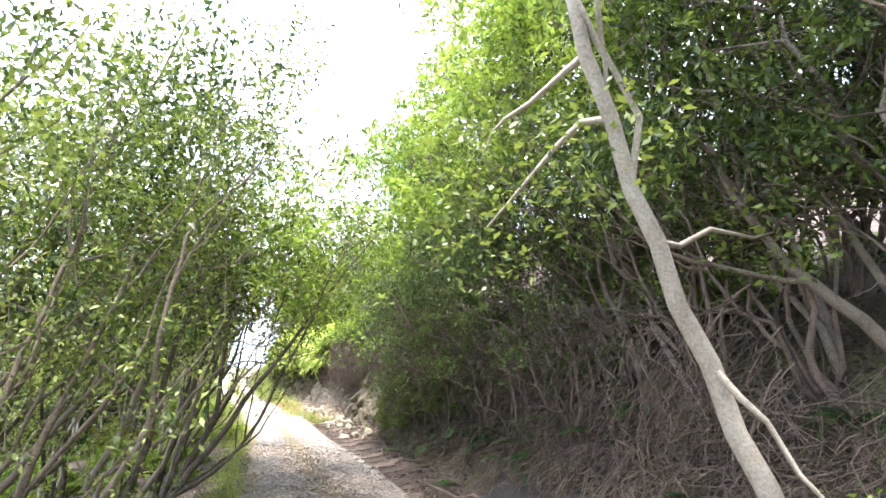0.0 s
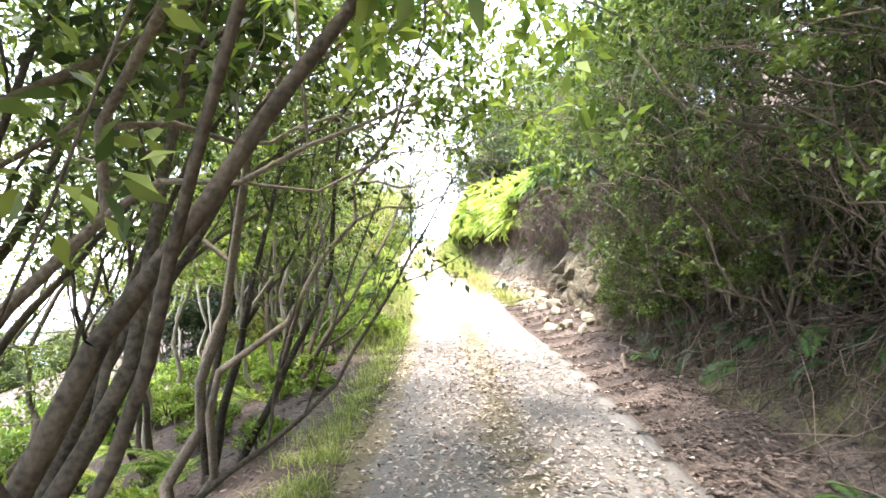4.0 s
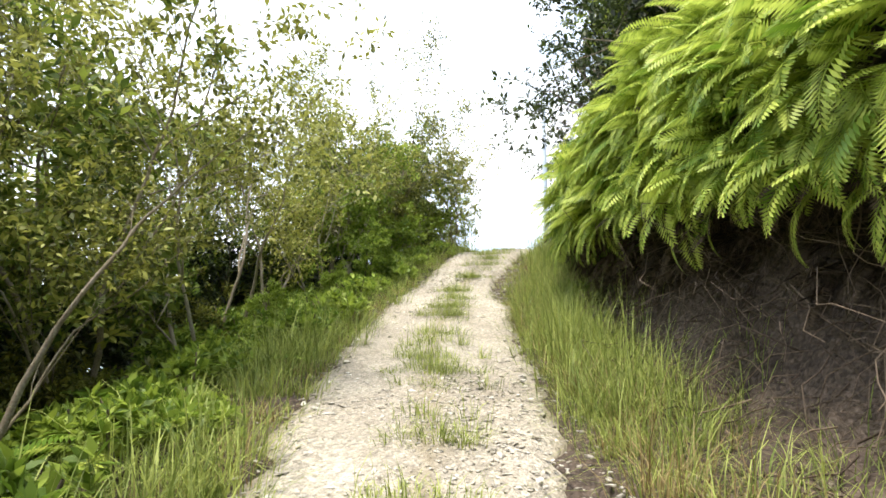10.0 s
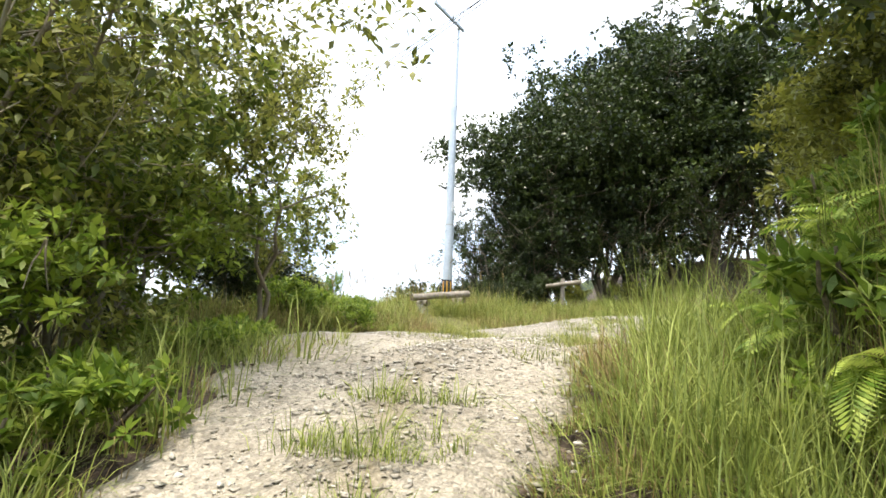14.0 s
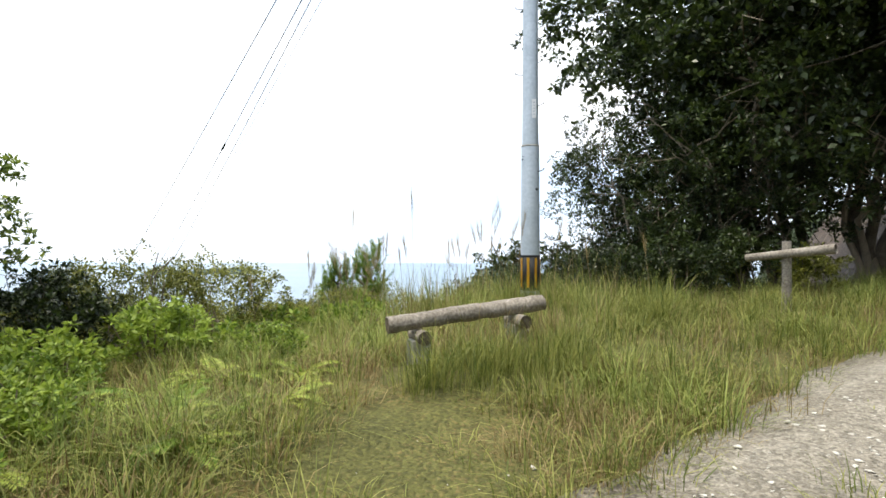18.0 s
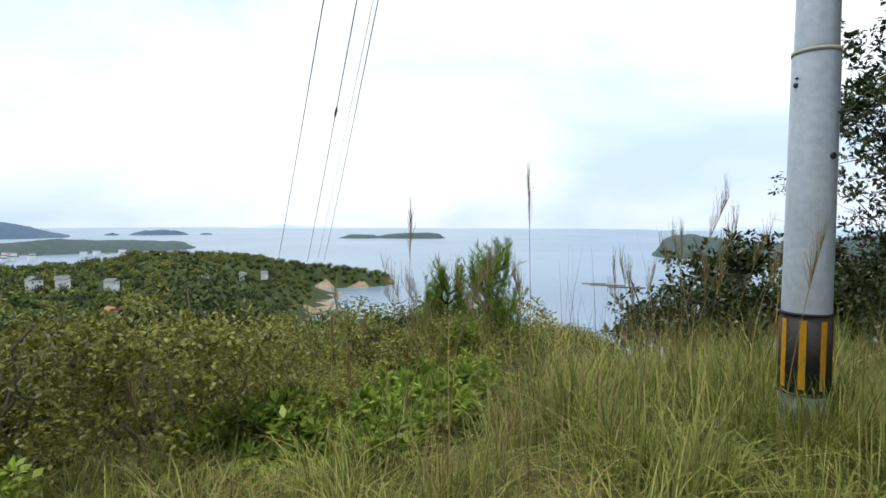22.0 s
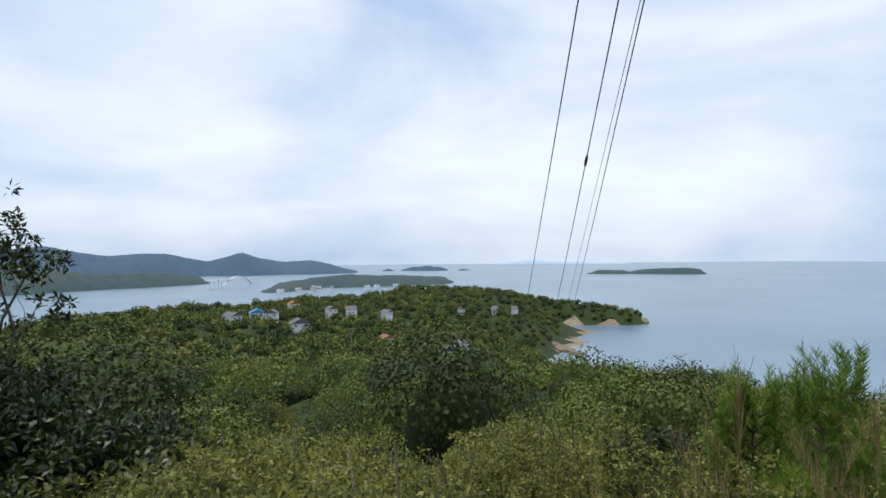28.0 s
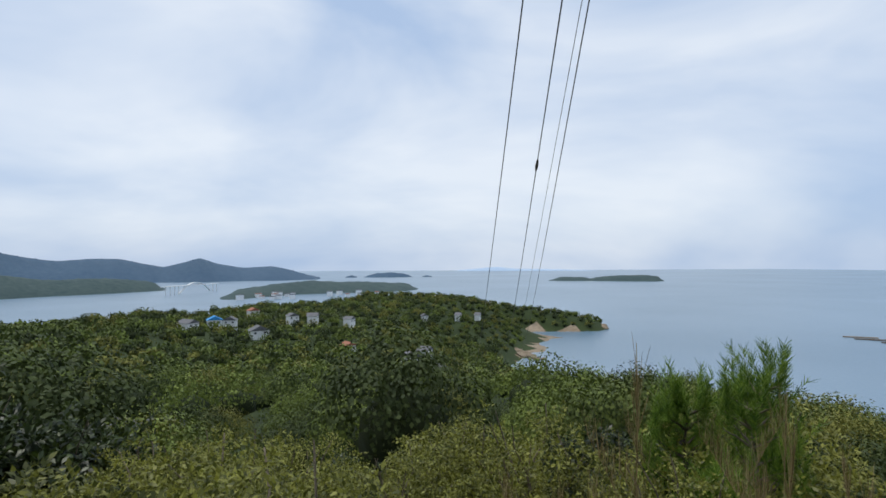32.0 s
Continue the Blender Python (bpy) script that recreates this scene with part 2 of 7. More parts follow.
M["wire"] = mat("dark_cable", (0.02, 0.02, 0.022), (0.05, 0.05, 0.055), 0.5, 8, 60, 0.0)
M["wall"] = mat("white_render", (0.76, 0.75, 0.73), (0.86, 0.855, 0.84), 0.8, 0.5, 4, 0.1)
M["roof_grey"] = mat("grey_roof_tiles", (0.08, 0.08, 0.085), (0.17, 0.17, 0.18), 0.7, 0.5, 8, 0.2)
M["roof_red"] = mat("red_roof_tiles", (0.24, 0.09, 0.05), (0.36, 0.15, 0.09), 0.7, 0.5, 8, 0.2)
M["roof_blue"] = mat("blue_tarpaulin", (0.03, 0.22, 0.50), (0.06, 0.30, 0.62), 0.6, 0.5, 8, 0.1)
M["glass_dark"] = mat("dark_window", (0.03, 0.035, 0.04), (0.05, 0.055, 0.065), 0.15, 1, 5, 0.0)
M["cliff"] = mat("ochre_sea_cliff", (0.15, 0.11, 0.07), (0.32, 0.26, 0.19), 0.95, 0.04, 0.4, 0.6, dist=0.5)
# Distance haze is painted into these hill colours, bluer and paler with range.
M["hill_far"] = mat("haze_painted_hill", (0.045, 0.085, 0.14), (0.07, 0.115, 0.17), 0.95, 0.004, 0.05, 0.0)
M["hill_mid"] = mat("haze_painted_shore_hill", (0.035, 0.062, 0.066), (0.07, 0.10, 0.095), 0.95, 0.008, 0.08, 0.0)
M["ghost"] = mat("haze_painted_far_land", (0.36, 0.46, 0.60), (0.40, 0.50, 0.63), 1.0, 0.004, 0.05, 0.0)


def pebbly(m, cells=26.0, amount=0.35, depth=0.012):
    """Adds a bed of small stones to a mottled ground: each cell its own tone and a rounded top."""
    nt = m.node_tree
    N, L = nt.nodes, nt.links
    bsdf = N["Principled BSDF"]
    co = N.new("ShaderNodeTexCoord")
    vo = N.new("ShaderNodeTexVoronoi")
    vo.inputs["Scale"].default_value = cells
    vo.inputs["Randomness"].default_value = 1.0
    L.new(co.outputs["Object"], vo.inputs["Vector"])
    bw = N.new("ShaderNodeRGBToBW")
    L.new(vo.outputs["Color"], bw.inputs[0])
    rng_ = N.new("ShaderNodeMapRange")
    rng_.inputs["To Min"].default_value = 1.0 - amount
    rng_.inputs["To Max"].default_value = 1.0 + amount
    L.new(bw.outputs[0], rng_.inputs["Value"])
    src = bsdf.inputs["Base Color"].links[0].from_socket
    mul = N.new("ShaderNodeVectorMath")
    mul.operation = "SCALE"
    L.new(src, mul.inputs[0])
    L.new(rng_.outputs["Result"], mul.inputs["Scale"])
    L.new(mul.outputs[0], bsdf.inputs["Base Color"])
    inv = N.new("ShaderNodeMath")
    inv.operation = "SUBTRACT"
    inv.inputs[0].default_value = 1.0
    L.new(vo.outputs["Distance"], inv.inputs[1])
    b = N.new("ShaderNodeBump")
    b.inputs["Strength"].default_value = 0.8
    b.inputs["Distance"].default_value = depth
    L.new(inv.outputs[0], b.inputs["Height"])
    old = bsdf.inputs["Normal"].links[0].from_socket
    L.new(old, b.inputs["Normal"])
    L.new(b.outputs["Normal"], bsdf.inputs["Normal"])


pebbly(M["gravel_earth_shade"], 36.0, 0.4, 0.014)
pebbly(M["gravel"], 42.0, 0.38, 0.007)
pebbly(M["soil"], 30.0, 0.45, 0.015)
pebbly(M["concrete"], 120.0, 0.10, 0.0015)
pebbly(M["scree"], 34.0, 0.4, 0.014)
pebbly(M["turf"], 40.0, 0.4, 0.015)


def wheel_worn(m, dirt, centre, wide, edge, patch=2.2, lo=0.42, hi=0.6, most=0.9):
    """Grown-over dirt along the middle and the edges of a track, in ragged patches; wheels keep the rest bare."""
    nt = m.node_tree
    N, L = nt.nodes, nt.links
    bsdf = N["Principled BSDF"]
    at = N.new("ShaderNodeAttribute")
    at.attribute_name = "across"
    sub = N.new("ShaderNodeMath")
    sub.operation = "SUBTRACT"
    sub.inputs[1].default_value = centre
    L.new(at.outputs["Fac"], sub.inputs[0])
    ab = N.new("ShaderNodeMath")
    ab.operation = "ABSOLUTE"
    L.new(sub.outputs[0], ab.inputs[0])
    cv = N.new("ShaderNodeValToRGB")
    e = cv.color_ramp.elements
    e[0].position, e[0].color = 0.0, (1, 1, 1, 1)
    e[1].position, e[1].color = wide, (0, 0, 0, 1)
    x = e.new(edge)
    x.color = (0, 0, 0, 1)
    x = e.new(0.97)
    x.color = (0.9, 0.9, 0.9, 1)
    L.new(ab.outputs[0], cv.inputs["Fac"])
    co = N.new("ShaderNodeTexCoord")
    ns = N.new("ShaderNodeTexNoise")
    ns.inputs["Scale"].default_value = patch
    ns.inputs["Detail"].default_value = 7
    ns.inputs["Roughness"].default_value = 0.7
    L.new(co.outputs["Object"], ns.inputs["Vector"])
    mul = N.new("ShaderNodeMath")
    mul.operation = "MULTIPLY_ADD"
    mul.inputs[1].default_value = 0.35
    L.new(cv.outputs["Color"], mul.inputs[0])
    L.new(ns.outputs["Fac"], mul.inputs[2])
    mr = N.new("ShaderNodeMapRange")
    mr.inputs["From Min"].default_value = lo + 0.2
    mr.inputs["From Max"].default_value = hi + 0.2
    mr.inputs["To Max"].default_value = most
    L.new(mul.outputs[0], mr.inputs["Value"])
    mx = N.new("ShaderNodeMix")
    mx.data_type = "RGBA"
    src = bsdf.inputs["Base Color"].links[0].from_socket
    L.new(mr.outputs["Result"], mx.inputs["Factor"])
    L.new(src, mx.inputs["A"])
    mx.inputs["B"].default_value = (*dirt, 1)
    L.new(mx.outputs["Result"], bsdf.inputs["Base Color"])


wheel_worn(M["concrete"], (0.15, 0.125, 0.062), 0.1, 0.34, 0.8, 2.4, 0.44, 0.60, 0.85)
wheel_worn(M["gravel"], (0.24, 0.20, 0.13), 0.0, 0.3, 0.75, 1.6, 0.46, 0.66, 0.6)


def sea_material():
    m = bpy.data.materials.new("sea_water")
    m.use_nodes = True
    nt = m.node_tree
    N, L = nt.nodes, nt.links
    bsdf = N["Principled BSDF"]
    co = N.new("ShaderNodeTexCoord")
    ns = N.new("ShaderNodeTexNoise")
    ns.inputs["Scale"].default_value = 0.003
    ns.inputs["Detail"].default_value = 4
    L.new(co.outputs["Object"], ns.inputs["Vector"])
    rp = N.new("ShaderNodeValToRGB")
    rp.color_ramp.elements[0].position, rp.color_ramp.elements[0].color = 0.35, (0.10, 0.17, 0.24, 1)
    rp.color_ramp.elements[1].position, rp.color_ramp.elements[1].color = 0.7, (0.17, 0.25, 0.33, 1)
    L.new(ns.outputs["Fac"], rp.inputs["Fac"])
    L.new(rp.outputs["Color"], bsdf.inputs["Base Color"])
    rip = N.new("ShaderNodeTexNoise")
    rip.inputs["Scale"].default_value = 0.35
    rip.inputs["Detail"].default_value = 5
    L.new(co.outputs["Object"], rip.inputs["Vector"])
    b = N.new("ShaderNodeBump")
    b.inputs["Strength"].default_value = 0.5
    b.inputs["Distance"].default_value = 0.6
    L.new(rip.outputs["Fac"], b.inputs["Height"])
    L.new(b.outputs["Normal"], bsdf.inputs["Normal"])
    bsdf.inputs["Roughness"].default_value = 0.3
    bsdf.inputs["Specular IOR Level"].default_value = 0.4
    return m


M["sea"] = sea_material()


# ---- mesh helpers ----
def soup(name, V, F, mats, smooth=False, fm=None):
    """A mesh from an array of places and an array of equal-sided faces."""
    V, F = np.asarray(V, np.float32), np.asarray(F, np.int32)
    me = bpy.data.meshes.new(name)
    me.vertices.add(len(V))
    me.vertices.foreach_set("co", V.ravel())
    n, k = F.shape
    me.loops.add(n * k)
    me.loops.foreach_set("vertex_index", F.ravel())
    me.polygons.add(n)
    me.polygons.foreach_set("loop_start", np.arange(0, n * k, k, dtype=np.int32))
    me.polygons.foreach_set("loop_total", np.full(n, k, np.int32))
    for m in mats if isinstance(mats, (list, tuple)) else [mats]:
        me.materials.append(m)
    if fm is not None:
        me.polygons.foreach_set("material_index", np.asarray(fm, np.int32))
    if smooth:
        me.polygons.foreach_set("use_smooth", np.ones(n, bool))
    me.update(calc_edges=True)
    return me


def join(sets):
    Vs, Fs, n = [], [], 0
    for V, F in sets:
        Vs.append(V)
        Fs.append(np.asarray(F) + n)
        n += len(V)
    return np.concatenate(Vs), np.concatenate(Fs)


def part(name, me, parent, label=""):
    ob = new(name, me)
    ob.parent = parent
    if label:
        ob["label"] = label
    return ob


def part_bm(name, bm, material, parent, label=""):
    me = bpy.data.meshes.new(name)
    bm.to_mesh(me)
    bm.free()
    me.materials.append(material)
    return part(name, me, parent, label)


def tube(pts, radii, sides=7):
    """A tapered tube of quads along a line of places."""
    P = np.asarray(pts, float)
    R = np.asarray(radii, float)
    D = np.gradient(P, axis=0)
    D /= np.linalg.norm(D, axis=1)[:, None] + 1e-9
    a = np.cross(D[0], (1.0, 0, 0) if abs(D[0, 2]) > 0.9 else (0, 0, 1.0))
    A = np.zeros_like(D)
    for k in range(len(D)):
        a = a - (a @ D[k]) * D[k]
        a = a / (np.linalg.norm(a) + 1e-9)
        A[k] = a
    B = np.cross(D, A)
    an = np.linspace(0, 2 * np.pi, sides, endpoint=False)
    V = P[:, None] + R[:, None, None] * (np.cos(an)[None, :, None] * A[:, None] + np.sin(an)[None, :, None] * B[:, None])
    n = len(P)
    i, j = np.meshgrid(np.arange(n - 1), np.arange(sides), indexing="ij")
    k = (j + 1) % sides
    F = np.stack([i * sides + j, i * sides + k, (i + 1) * sides + k, (i + 1) * sides + j], -1).reshape(-1, 4)
    return V.reshape(-1, 3), F


def wander(rng, a, b, n=8, amp=0.15):
    """A crooked line from a to b."""
    a, b = np.asarray(a, float), np.asarray(b, float)
    u = np.linspace(0, 1, n)[:, None]
    ln = np.linalg.norm(b - a)
    off = np.cumsum(rng.normal(0, 1, (n, 3)), 0) / np.sqrt(n)
    off = off - off[:1] - u * (off[-1:] - off[:1])
    return a + u * (b - a) + off * amp * ln


def leaf_quads(rng, C, size, wide=0.45, droop=0.3, jitter=0.35):
    """One folded diamond leaf at every place of C."""
    n = len(C)
    d = rng.normal(0, 1, (n, 3))
    d[:, 2] = d[:, 2] * 0.5 - droop
    d /= np.linalg.norm(d, axis=1)[:, None]
    s = rng.normal(0, 1, (n, 3))
    s[:, 2] *= 0.35
    s -= (s * d).sum(1)[:, None] * d
    s /= np.linalg.norm(s, axis=1)[:, None]
    nn = np.cross(d, s)
    L = size * (1 + jitter * rng.uniform(-1, 1, (n, 1)))
    v0 = C
    v1 = C + d * L * 0.45 + s * L * wide * 0.5 + nn * L * 0.08
    v2 = C + d * L
    v3 = C + d * L * 0.45 - s * L * wide * 0.5 + nn * L * 0.08
    V = np.stack([v0, v1, v2, v3], 1).reshape(-1, 3)
    return V, np.arange(4 * n).reshape(-1, 4)


def clump_points(rng, centres, radii, n):
    """Places filling the outer part of soft clumps."""
    k = rng.integers(0, len(centres), n)
    d = rng.normal(0, 1, (n, 3))
    d /= np.linalg.norm(d, axis=1)[:, None]
    r = rng.uniform(0.25, 1.0, (n, 1)) ** 0.6
    return centres[k] + d * r * radii[k][:, None] * np.array([1, 1, 0.75])


def shoot_leaves(rng, centres, radii, n, size, wide=0.42, per=14, up=0.45, reach=0.16):
    """Leaves in tufts that radiate from shoot tips; the shoots fill soft clumps."""
    m = max(n // per, 1)
    S = clump_points(rng, centres, radii, m)
    own = np.repeat(np.arange(m), per)
    k = len(own)
    d = rng.normal(0, 1, (k, 3)) + np.array([0, 0, up])
    d /= np.linalg.norm(d, axis=1)[:, None]
    P = S[own] + d * (rng.uniform(0.05, 1, (k, 1)) * reach * radii.mean())
    d[:, 2] -= 0.15
    d += rng.normal(0, 0.25, (k, 3))
    d /= np.linalg.norm(d, axis=1)[:, None]
    s = np.cross(d, np.array([0, 0, 1.0]) + rng.normal(0, 0.5, (k, 3)))
    s /= np.linalg.norm(s, axis=1)[:, None] + 1e-9
    nn = np.cross(s, d)
    L = size * rng.uniform(0.6, 1.3, (k, 1))
    V = np.stack([P, P + d * L * 0.45 + s * L * wide * 0.5 + nn * L * 0.06, P + d * L - nn * L * 0.08, P + d * L * 0.45 - s * L * wide * 0.5 + nn * L * 0.06], 1).reshape(-1, 3)
    return V, np.arange(4 * k).reshape(-1, 4)


# ---- the line of the track and the lie of the land ----
TRACK = np.array([
    (10.3, -30, -3.7), (5.74, -8.5, -1.89), (4.49, -2.64, -1.37), (3.27, 3.1, -0.76), (2.45, 6.9, -0.32), (2.1, 8.5, -0.1), (1.85, 9.6, 0.06),
    (1.3, 11.8, 0.47), (0.55, 14.5, 0.86), (-0.2, 17.2, 1.27), (-1.2, 19.8, 1.75), (-2.1, 22.2, 2.2), (-2.7, 24.3, 2.65), (-3.05, 26.9, 3.42),
    (-3.1, 29, 4.15), (-2.85, 30.5, 4.26), (-2.45, 31.8, 4.25), (-1.75, 33.8, 4.2), (-0.7, 36, 4.38), (0.8, 38.5, 4.6), (3.2, 40.5, 4.8),
    (8, 42, 5.1), (16, 43, 5.6), (40, 45, 8)])
LOOKOUT = np.array((-5.0, 39.0))
SEA = -68.0


def smooth(u):
    u = np.clip(u, 0, 1)
    return u * u * (3 - 2 * u)


def dense_track():
    seg = np.r_[0, np.cumsum(np.linalg.norm(np.diff(TRACK[:, :2], axis=0), axis=1))]
    s = np.arange(0, seg[-1], 0.25)
    P = np.stack([np.interp(s, seg, TRACK[:, k]) for k in range(3)], 1)
    ker = np.hanning(13)
    ker /= ker.sum()
    for k in range(3):
        P[:, k] = np.convolve(np.pad(P[:, k], 6, "edge"), ker, "valid")
    return P


TP = dense_track()
TD = np.gradient(TP[:, :2], axis=0)
TD /= np.linalg.norm(TD, axis=1)[:, None]
TN = np.stack([TD[:, 1], -TD[:, 0]], 1)


def lateral(x, y):
    """Index of the nearest place on the track, and the distance to the right of it."""
    q = np.stack([np.ravel(x), np.ravel(y)], 1)
    idx = np.zeros(len(q), int)
    for a in range(0, len(q), 20000):
        b = q[a:a + 20000]
        idx[a:a + 20000] = np.argmin(((b[:, None] - TP[None, ::2, :2]) ** 2).sum(-1), 1) * 2
    d = ((q - TP[idx, :2]) * TN[idx]).sum(1)
    far = np.hypot(*(q - TP[idx, :2]).T)
    return idx, np.where(np.abs(d) < 1e-6, far, np.sign(d) * np.maximum(np.abs(d), far * 0.98))


FAR_AZ = np.array([5, 20, 36, 46, 55, 60, 72, 82, 92, 102, 110, 125])
FAR_R = np.array([4, 9, 20, 40, 80, 150, 250, 400, 560, 750])
FAR_Z = np.array([
    [4.4, 3.0, -1, -6, -18, -40, -76, -85, -85, -85],
    [4.4, 2.6, -2, -7, -17, -36, -76, -85, -85, -85],
    [4.4, 2.3, -3, -8, -16, -28, -66, -85, -85, -85],
    [4.4, 2.2, -3, -8, -16, -28, -60, -82, -72, -85],
    [4.4, 2.1, -3, -8, -16, -28, -48, -71, -60, -85],
    [4.4, 2.1, -3, -8, -16, -27, -42, -52, -33, -80],
    [4.4, 2.1, -3, -8, -16, -26, -34, -37, -33, -80],
    [4.4, 2.1, -3, -8, -16, -26, -33, -33, -34, -80],
    [4.4, 2.1, -3, -8, -15, -24, -29, -26, -74, -85],
    [4.4, 2.1, -3, -7, -13, -20, -19, -36, -80, -85],
    [4.4, 2.2, -3, -7, -13, -20, -26, -76, -85, -85],
    [4.4, 2.3, -3, -7, -14, -28, -60, -85, -85, -85]])


def vnoise(x, y, seed=0):
    """Cheap smooth noise from a sum of sines."""
    r = np.random.default_rng(seed)
    z = 0
    for k in range(6):
        a, p, f = r.uniform(0, 6.28), r.uniform(0, 6.28), 1.7 ** k * 0.35
        z = z + np.sin(f * (x * np.cos(a) + y * np.sin(a)) + p) / (1.45 ** k)
    return z / 2.2


def height(x, y):
    x, y = np.asarray(x, float), np.asarray(y, float)
    shp = x.shape
    x, y = x.ravel(), y.ravel()
    idx, d = lateral(x, y)
    zp, yp = TP[idx, 2], TP[idx, 1]
    ad = np.abs(d)
    ew = smooth((yp - 28) / 4)                       # towards the clearing
    # left of the track: a verge, then a falling slope
    left = -0.05 * smooth((ad - 1.1) / 0.5) - 0.42 * np.maximum(ad - 1.5, 0) + 0.10 * np.maximum(ad - 6, 0) - 0.10 * np.maximum(ad - 25, 0)
    left = (1 - ew) * left + ew * (-0.02 * ad - 0.25 * np.maximum(ad - 7, 0))
    # right of the track: a shoulder, a steep bank, then hillside
    foot = np.interp(yp, [-9, 2, 6, 9.5, 12, 16, 18, 21, 24, 28, 33], [1.9, 1.9, 2.0, 2.3, 2.5, 2.6, 2.1, 1.9, 1.85, 1.6, 2.4])
    steep = np.interp(yp, [2, 6, 9.5, 13, 16.5, 18, 21, 24, 30], [1.1, 1.3, 1.5, 1.9, 1.9, 2.3, 2.0, 1.5, 1.3])
    top = np.interp(yp, [2, 9.5, 13, 21, 25, 30], [2.6, 3.2, 3.0, 2.6, 1.8, 2.0])
    u = np.maximum(ad - foot, 0)
    right = 0.08 * smooth((ad - 1.1) / 0.8) + np.minimum(u * steep, top) + 0.38 * np.maximum(u - top / steep, 0)
    right = np.minimum(right, 30 + 0.05 * ad)
    z = zp + np.where(d < 0, left, right) - 0.06 * (1 - smooth((ad - 0.75) / 0.2))
    z = z + ew * (d < 0) * 0.2 * smooth((ad - 2.1) / 1.6)
    z = z + 0.05 * vnoise(x * 3, y * 3, 1) * smooth((ad - 1.0) / 1.0) + 0.02 * vnoise(x * 9, y * 9, 2) * smooth((ad - 0.6) / 1.0)
    # bare bank and wooded rise beyond the clearing
    z = z + smooth((x - 0.0) / 5.0) * ew * np.minimum(np.maximum(y - 42.0, 0) * 0.3, 10) * (d < 0)
    # the wide view over the slope and the bays
    rx, ry = x - LOOKOUT[0], y - LOOKOUT[1]
    r, az = np.hypot(rx, ry), np.degrees(np.arctan2(-rx, ry))
    ai = np.interp(az, FAR_AZ, np.arange(len(FAR_AZ)))
    ri = np.interp(np.log(np.maximum(r, 1)), np.log(FAR_R), np.arange(len(FAR_R)))
    a0, r0 = np.minimum(ai.astype(int), len(FAR_AZ) - 2), np.minimum(ri.astype(int), len(FAR_R) - 2)
    fa, fr = ai - a0, ri - r0
    zf = (FAR_Z[a0, r0] * (1 - fa) + FAR_Z[a0 + 1, r0] * fa) * (1 - fr) + (FAR_Z[a0, r0 + 1] * (1 - fa) + FAR_Z[a0 + 1, r0 + 1] * fa) * fr
    zf = zf + np.minimum(r * 0.012, 5) * vnoise(x * 0.06, y * 0.06, 3)
    # the cape across the bay
    ca, cb = np.array((-650.0, 270.0)), np.array((-492.0, 459.0))
    cv = cb - ca
    cu = np.clip(((x - ca[0]) * cv[0] + (y - ca[1]) * cv[1]) / (cv @ cv), 0, 1)
    cd = np.hypot(x - ca[0] - cu * cv[0], y - ca[1] - cu * cv[1])
    zf = np.maximum(zf, -33 - 24 * cu ** 2 - 45 * (cd / 62) ** 2 + 2.5 * vnoise(x * 0.05, y * 0.05, 9))
    w = smooth((r - 3.5) / 6) * smooth((az - 2) / 16) * (1 - smooth((az - 112) / 22))
    z = z * (1 - w) + zf * w
    z = np.maximum(z, -86)
    return z.reshape(shp)


def H(x, y):
    return float(height(np.array([x]), np.array([y]))[0])


def axis(lo, hi, step, grow, limit):
    mid = list(np.arange(lo, hi + 1e-6, step))
    out, s, v = [], step, hi
    while v < limit:
        s *= grow
        v += s
        out.append(v)
    pre, s, v = [], step, lo
    while v > -limit:
        s *= grow
        v -= s
        pre.append(v)
    return np.array(pre[::-1] + mid + out)


gx, gy = axis(-8, 8, 0.22, 1.045, 4900), axis(-6, 46, 0.25, 1.045, 4900)
GX, GY = np.meshgrid(gx, gy, indexing="ij")
GZ = height(GX, GY)
gi, gj = np.meshgrid(np.arange(len(gx) - 1), np.arange(len(gy) - 1), indexing="ij")
gF = np.stack([gi * len(gy) + gj, (gi + 1) * len(gy) + gj, (gi + 1) * len(gy) + gj + 1, gi * len(gy) + gj + 1], -1).reshape(-1, 4)
cx, cy, cz = (a[:-1, :-1].ravel() for a in (GX, GY, GZ))
c_idx, c_d = lateral(cx, cy)
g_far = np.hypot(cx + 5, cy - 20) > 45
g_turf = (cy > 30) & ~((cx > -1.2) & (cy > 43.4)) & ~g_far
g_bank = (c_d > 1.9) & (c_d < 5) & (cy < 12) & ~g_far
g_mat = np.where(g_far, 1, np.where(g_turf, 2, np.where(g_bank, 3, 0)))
g_scree = (c_d > 0.6) & (c_d < 2.75) & (cy > 13.2) & (cy < 19.6) & ~g_far
g_mat[g_scree] = 5
g_mat[(c_d > 1.1) & (c_d < 2.1) & (cy > 2.0) & (cy < 4.6)] = 6
g_mat[(cz < SEA + 3) & g_far & (np.hypot(cx + 5, cy - 39) > 300)] = 4
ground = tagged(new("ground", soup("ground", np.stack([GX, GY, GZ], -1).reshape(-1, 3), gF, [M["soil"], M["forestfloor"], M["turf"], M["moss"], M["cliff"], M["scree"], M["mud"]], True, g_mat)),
                "leaf-strewn earth hillside falling to wooded shore", "ground", kind="structure")
bm = bmesh.new()
bmesh.ops.create_grid(bm, x_segments=1, y_segments=1, size=4900)
sea_me = bpy.data.meshes.new("water")
bm.to_mesh(sea_me)
bm.free()
sea_me.materials.append(M["sea"])
water = tagged(new("water", sea_me), "calm grey-blue sea reaching the horizon", "sea", kind="structure")
water.location = (0, 0, SEA)


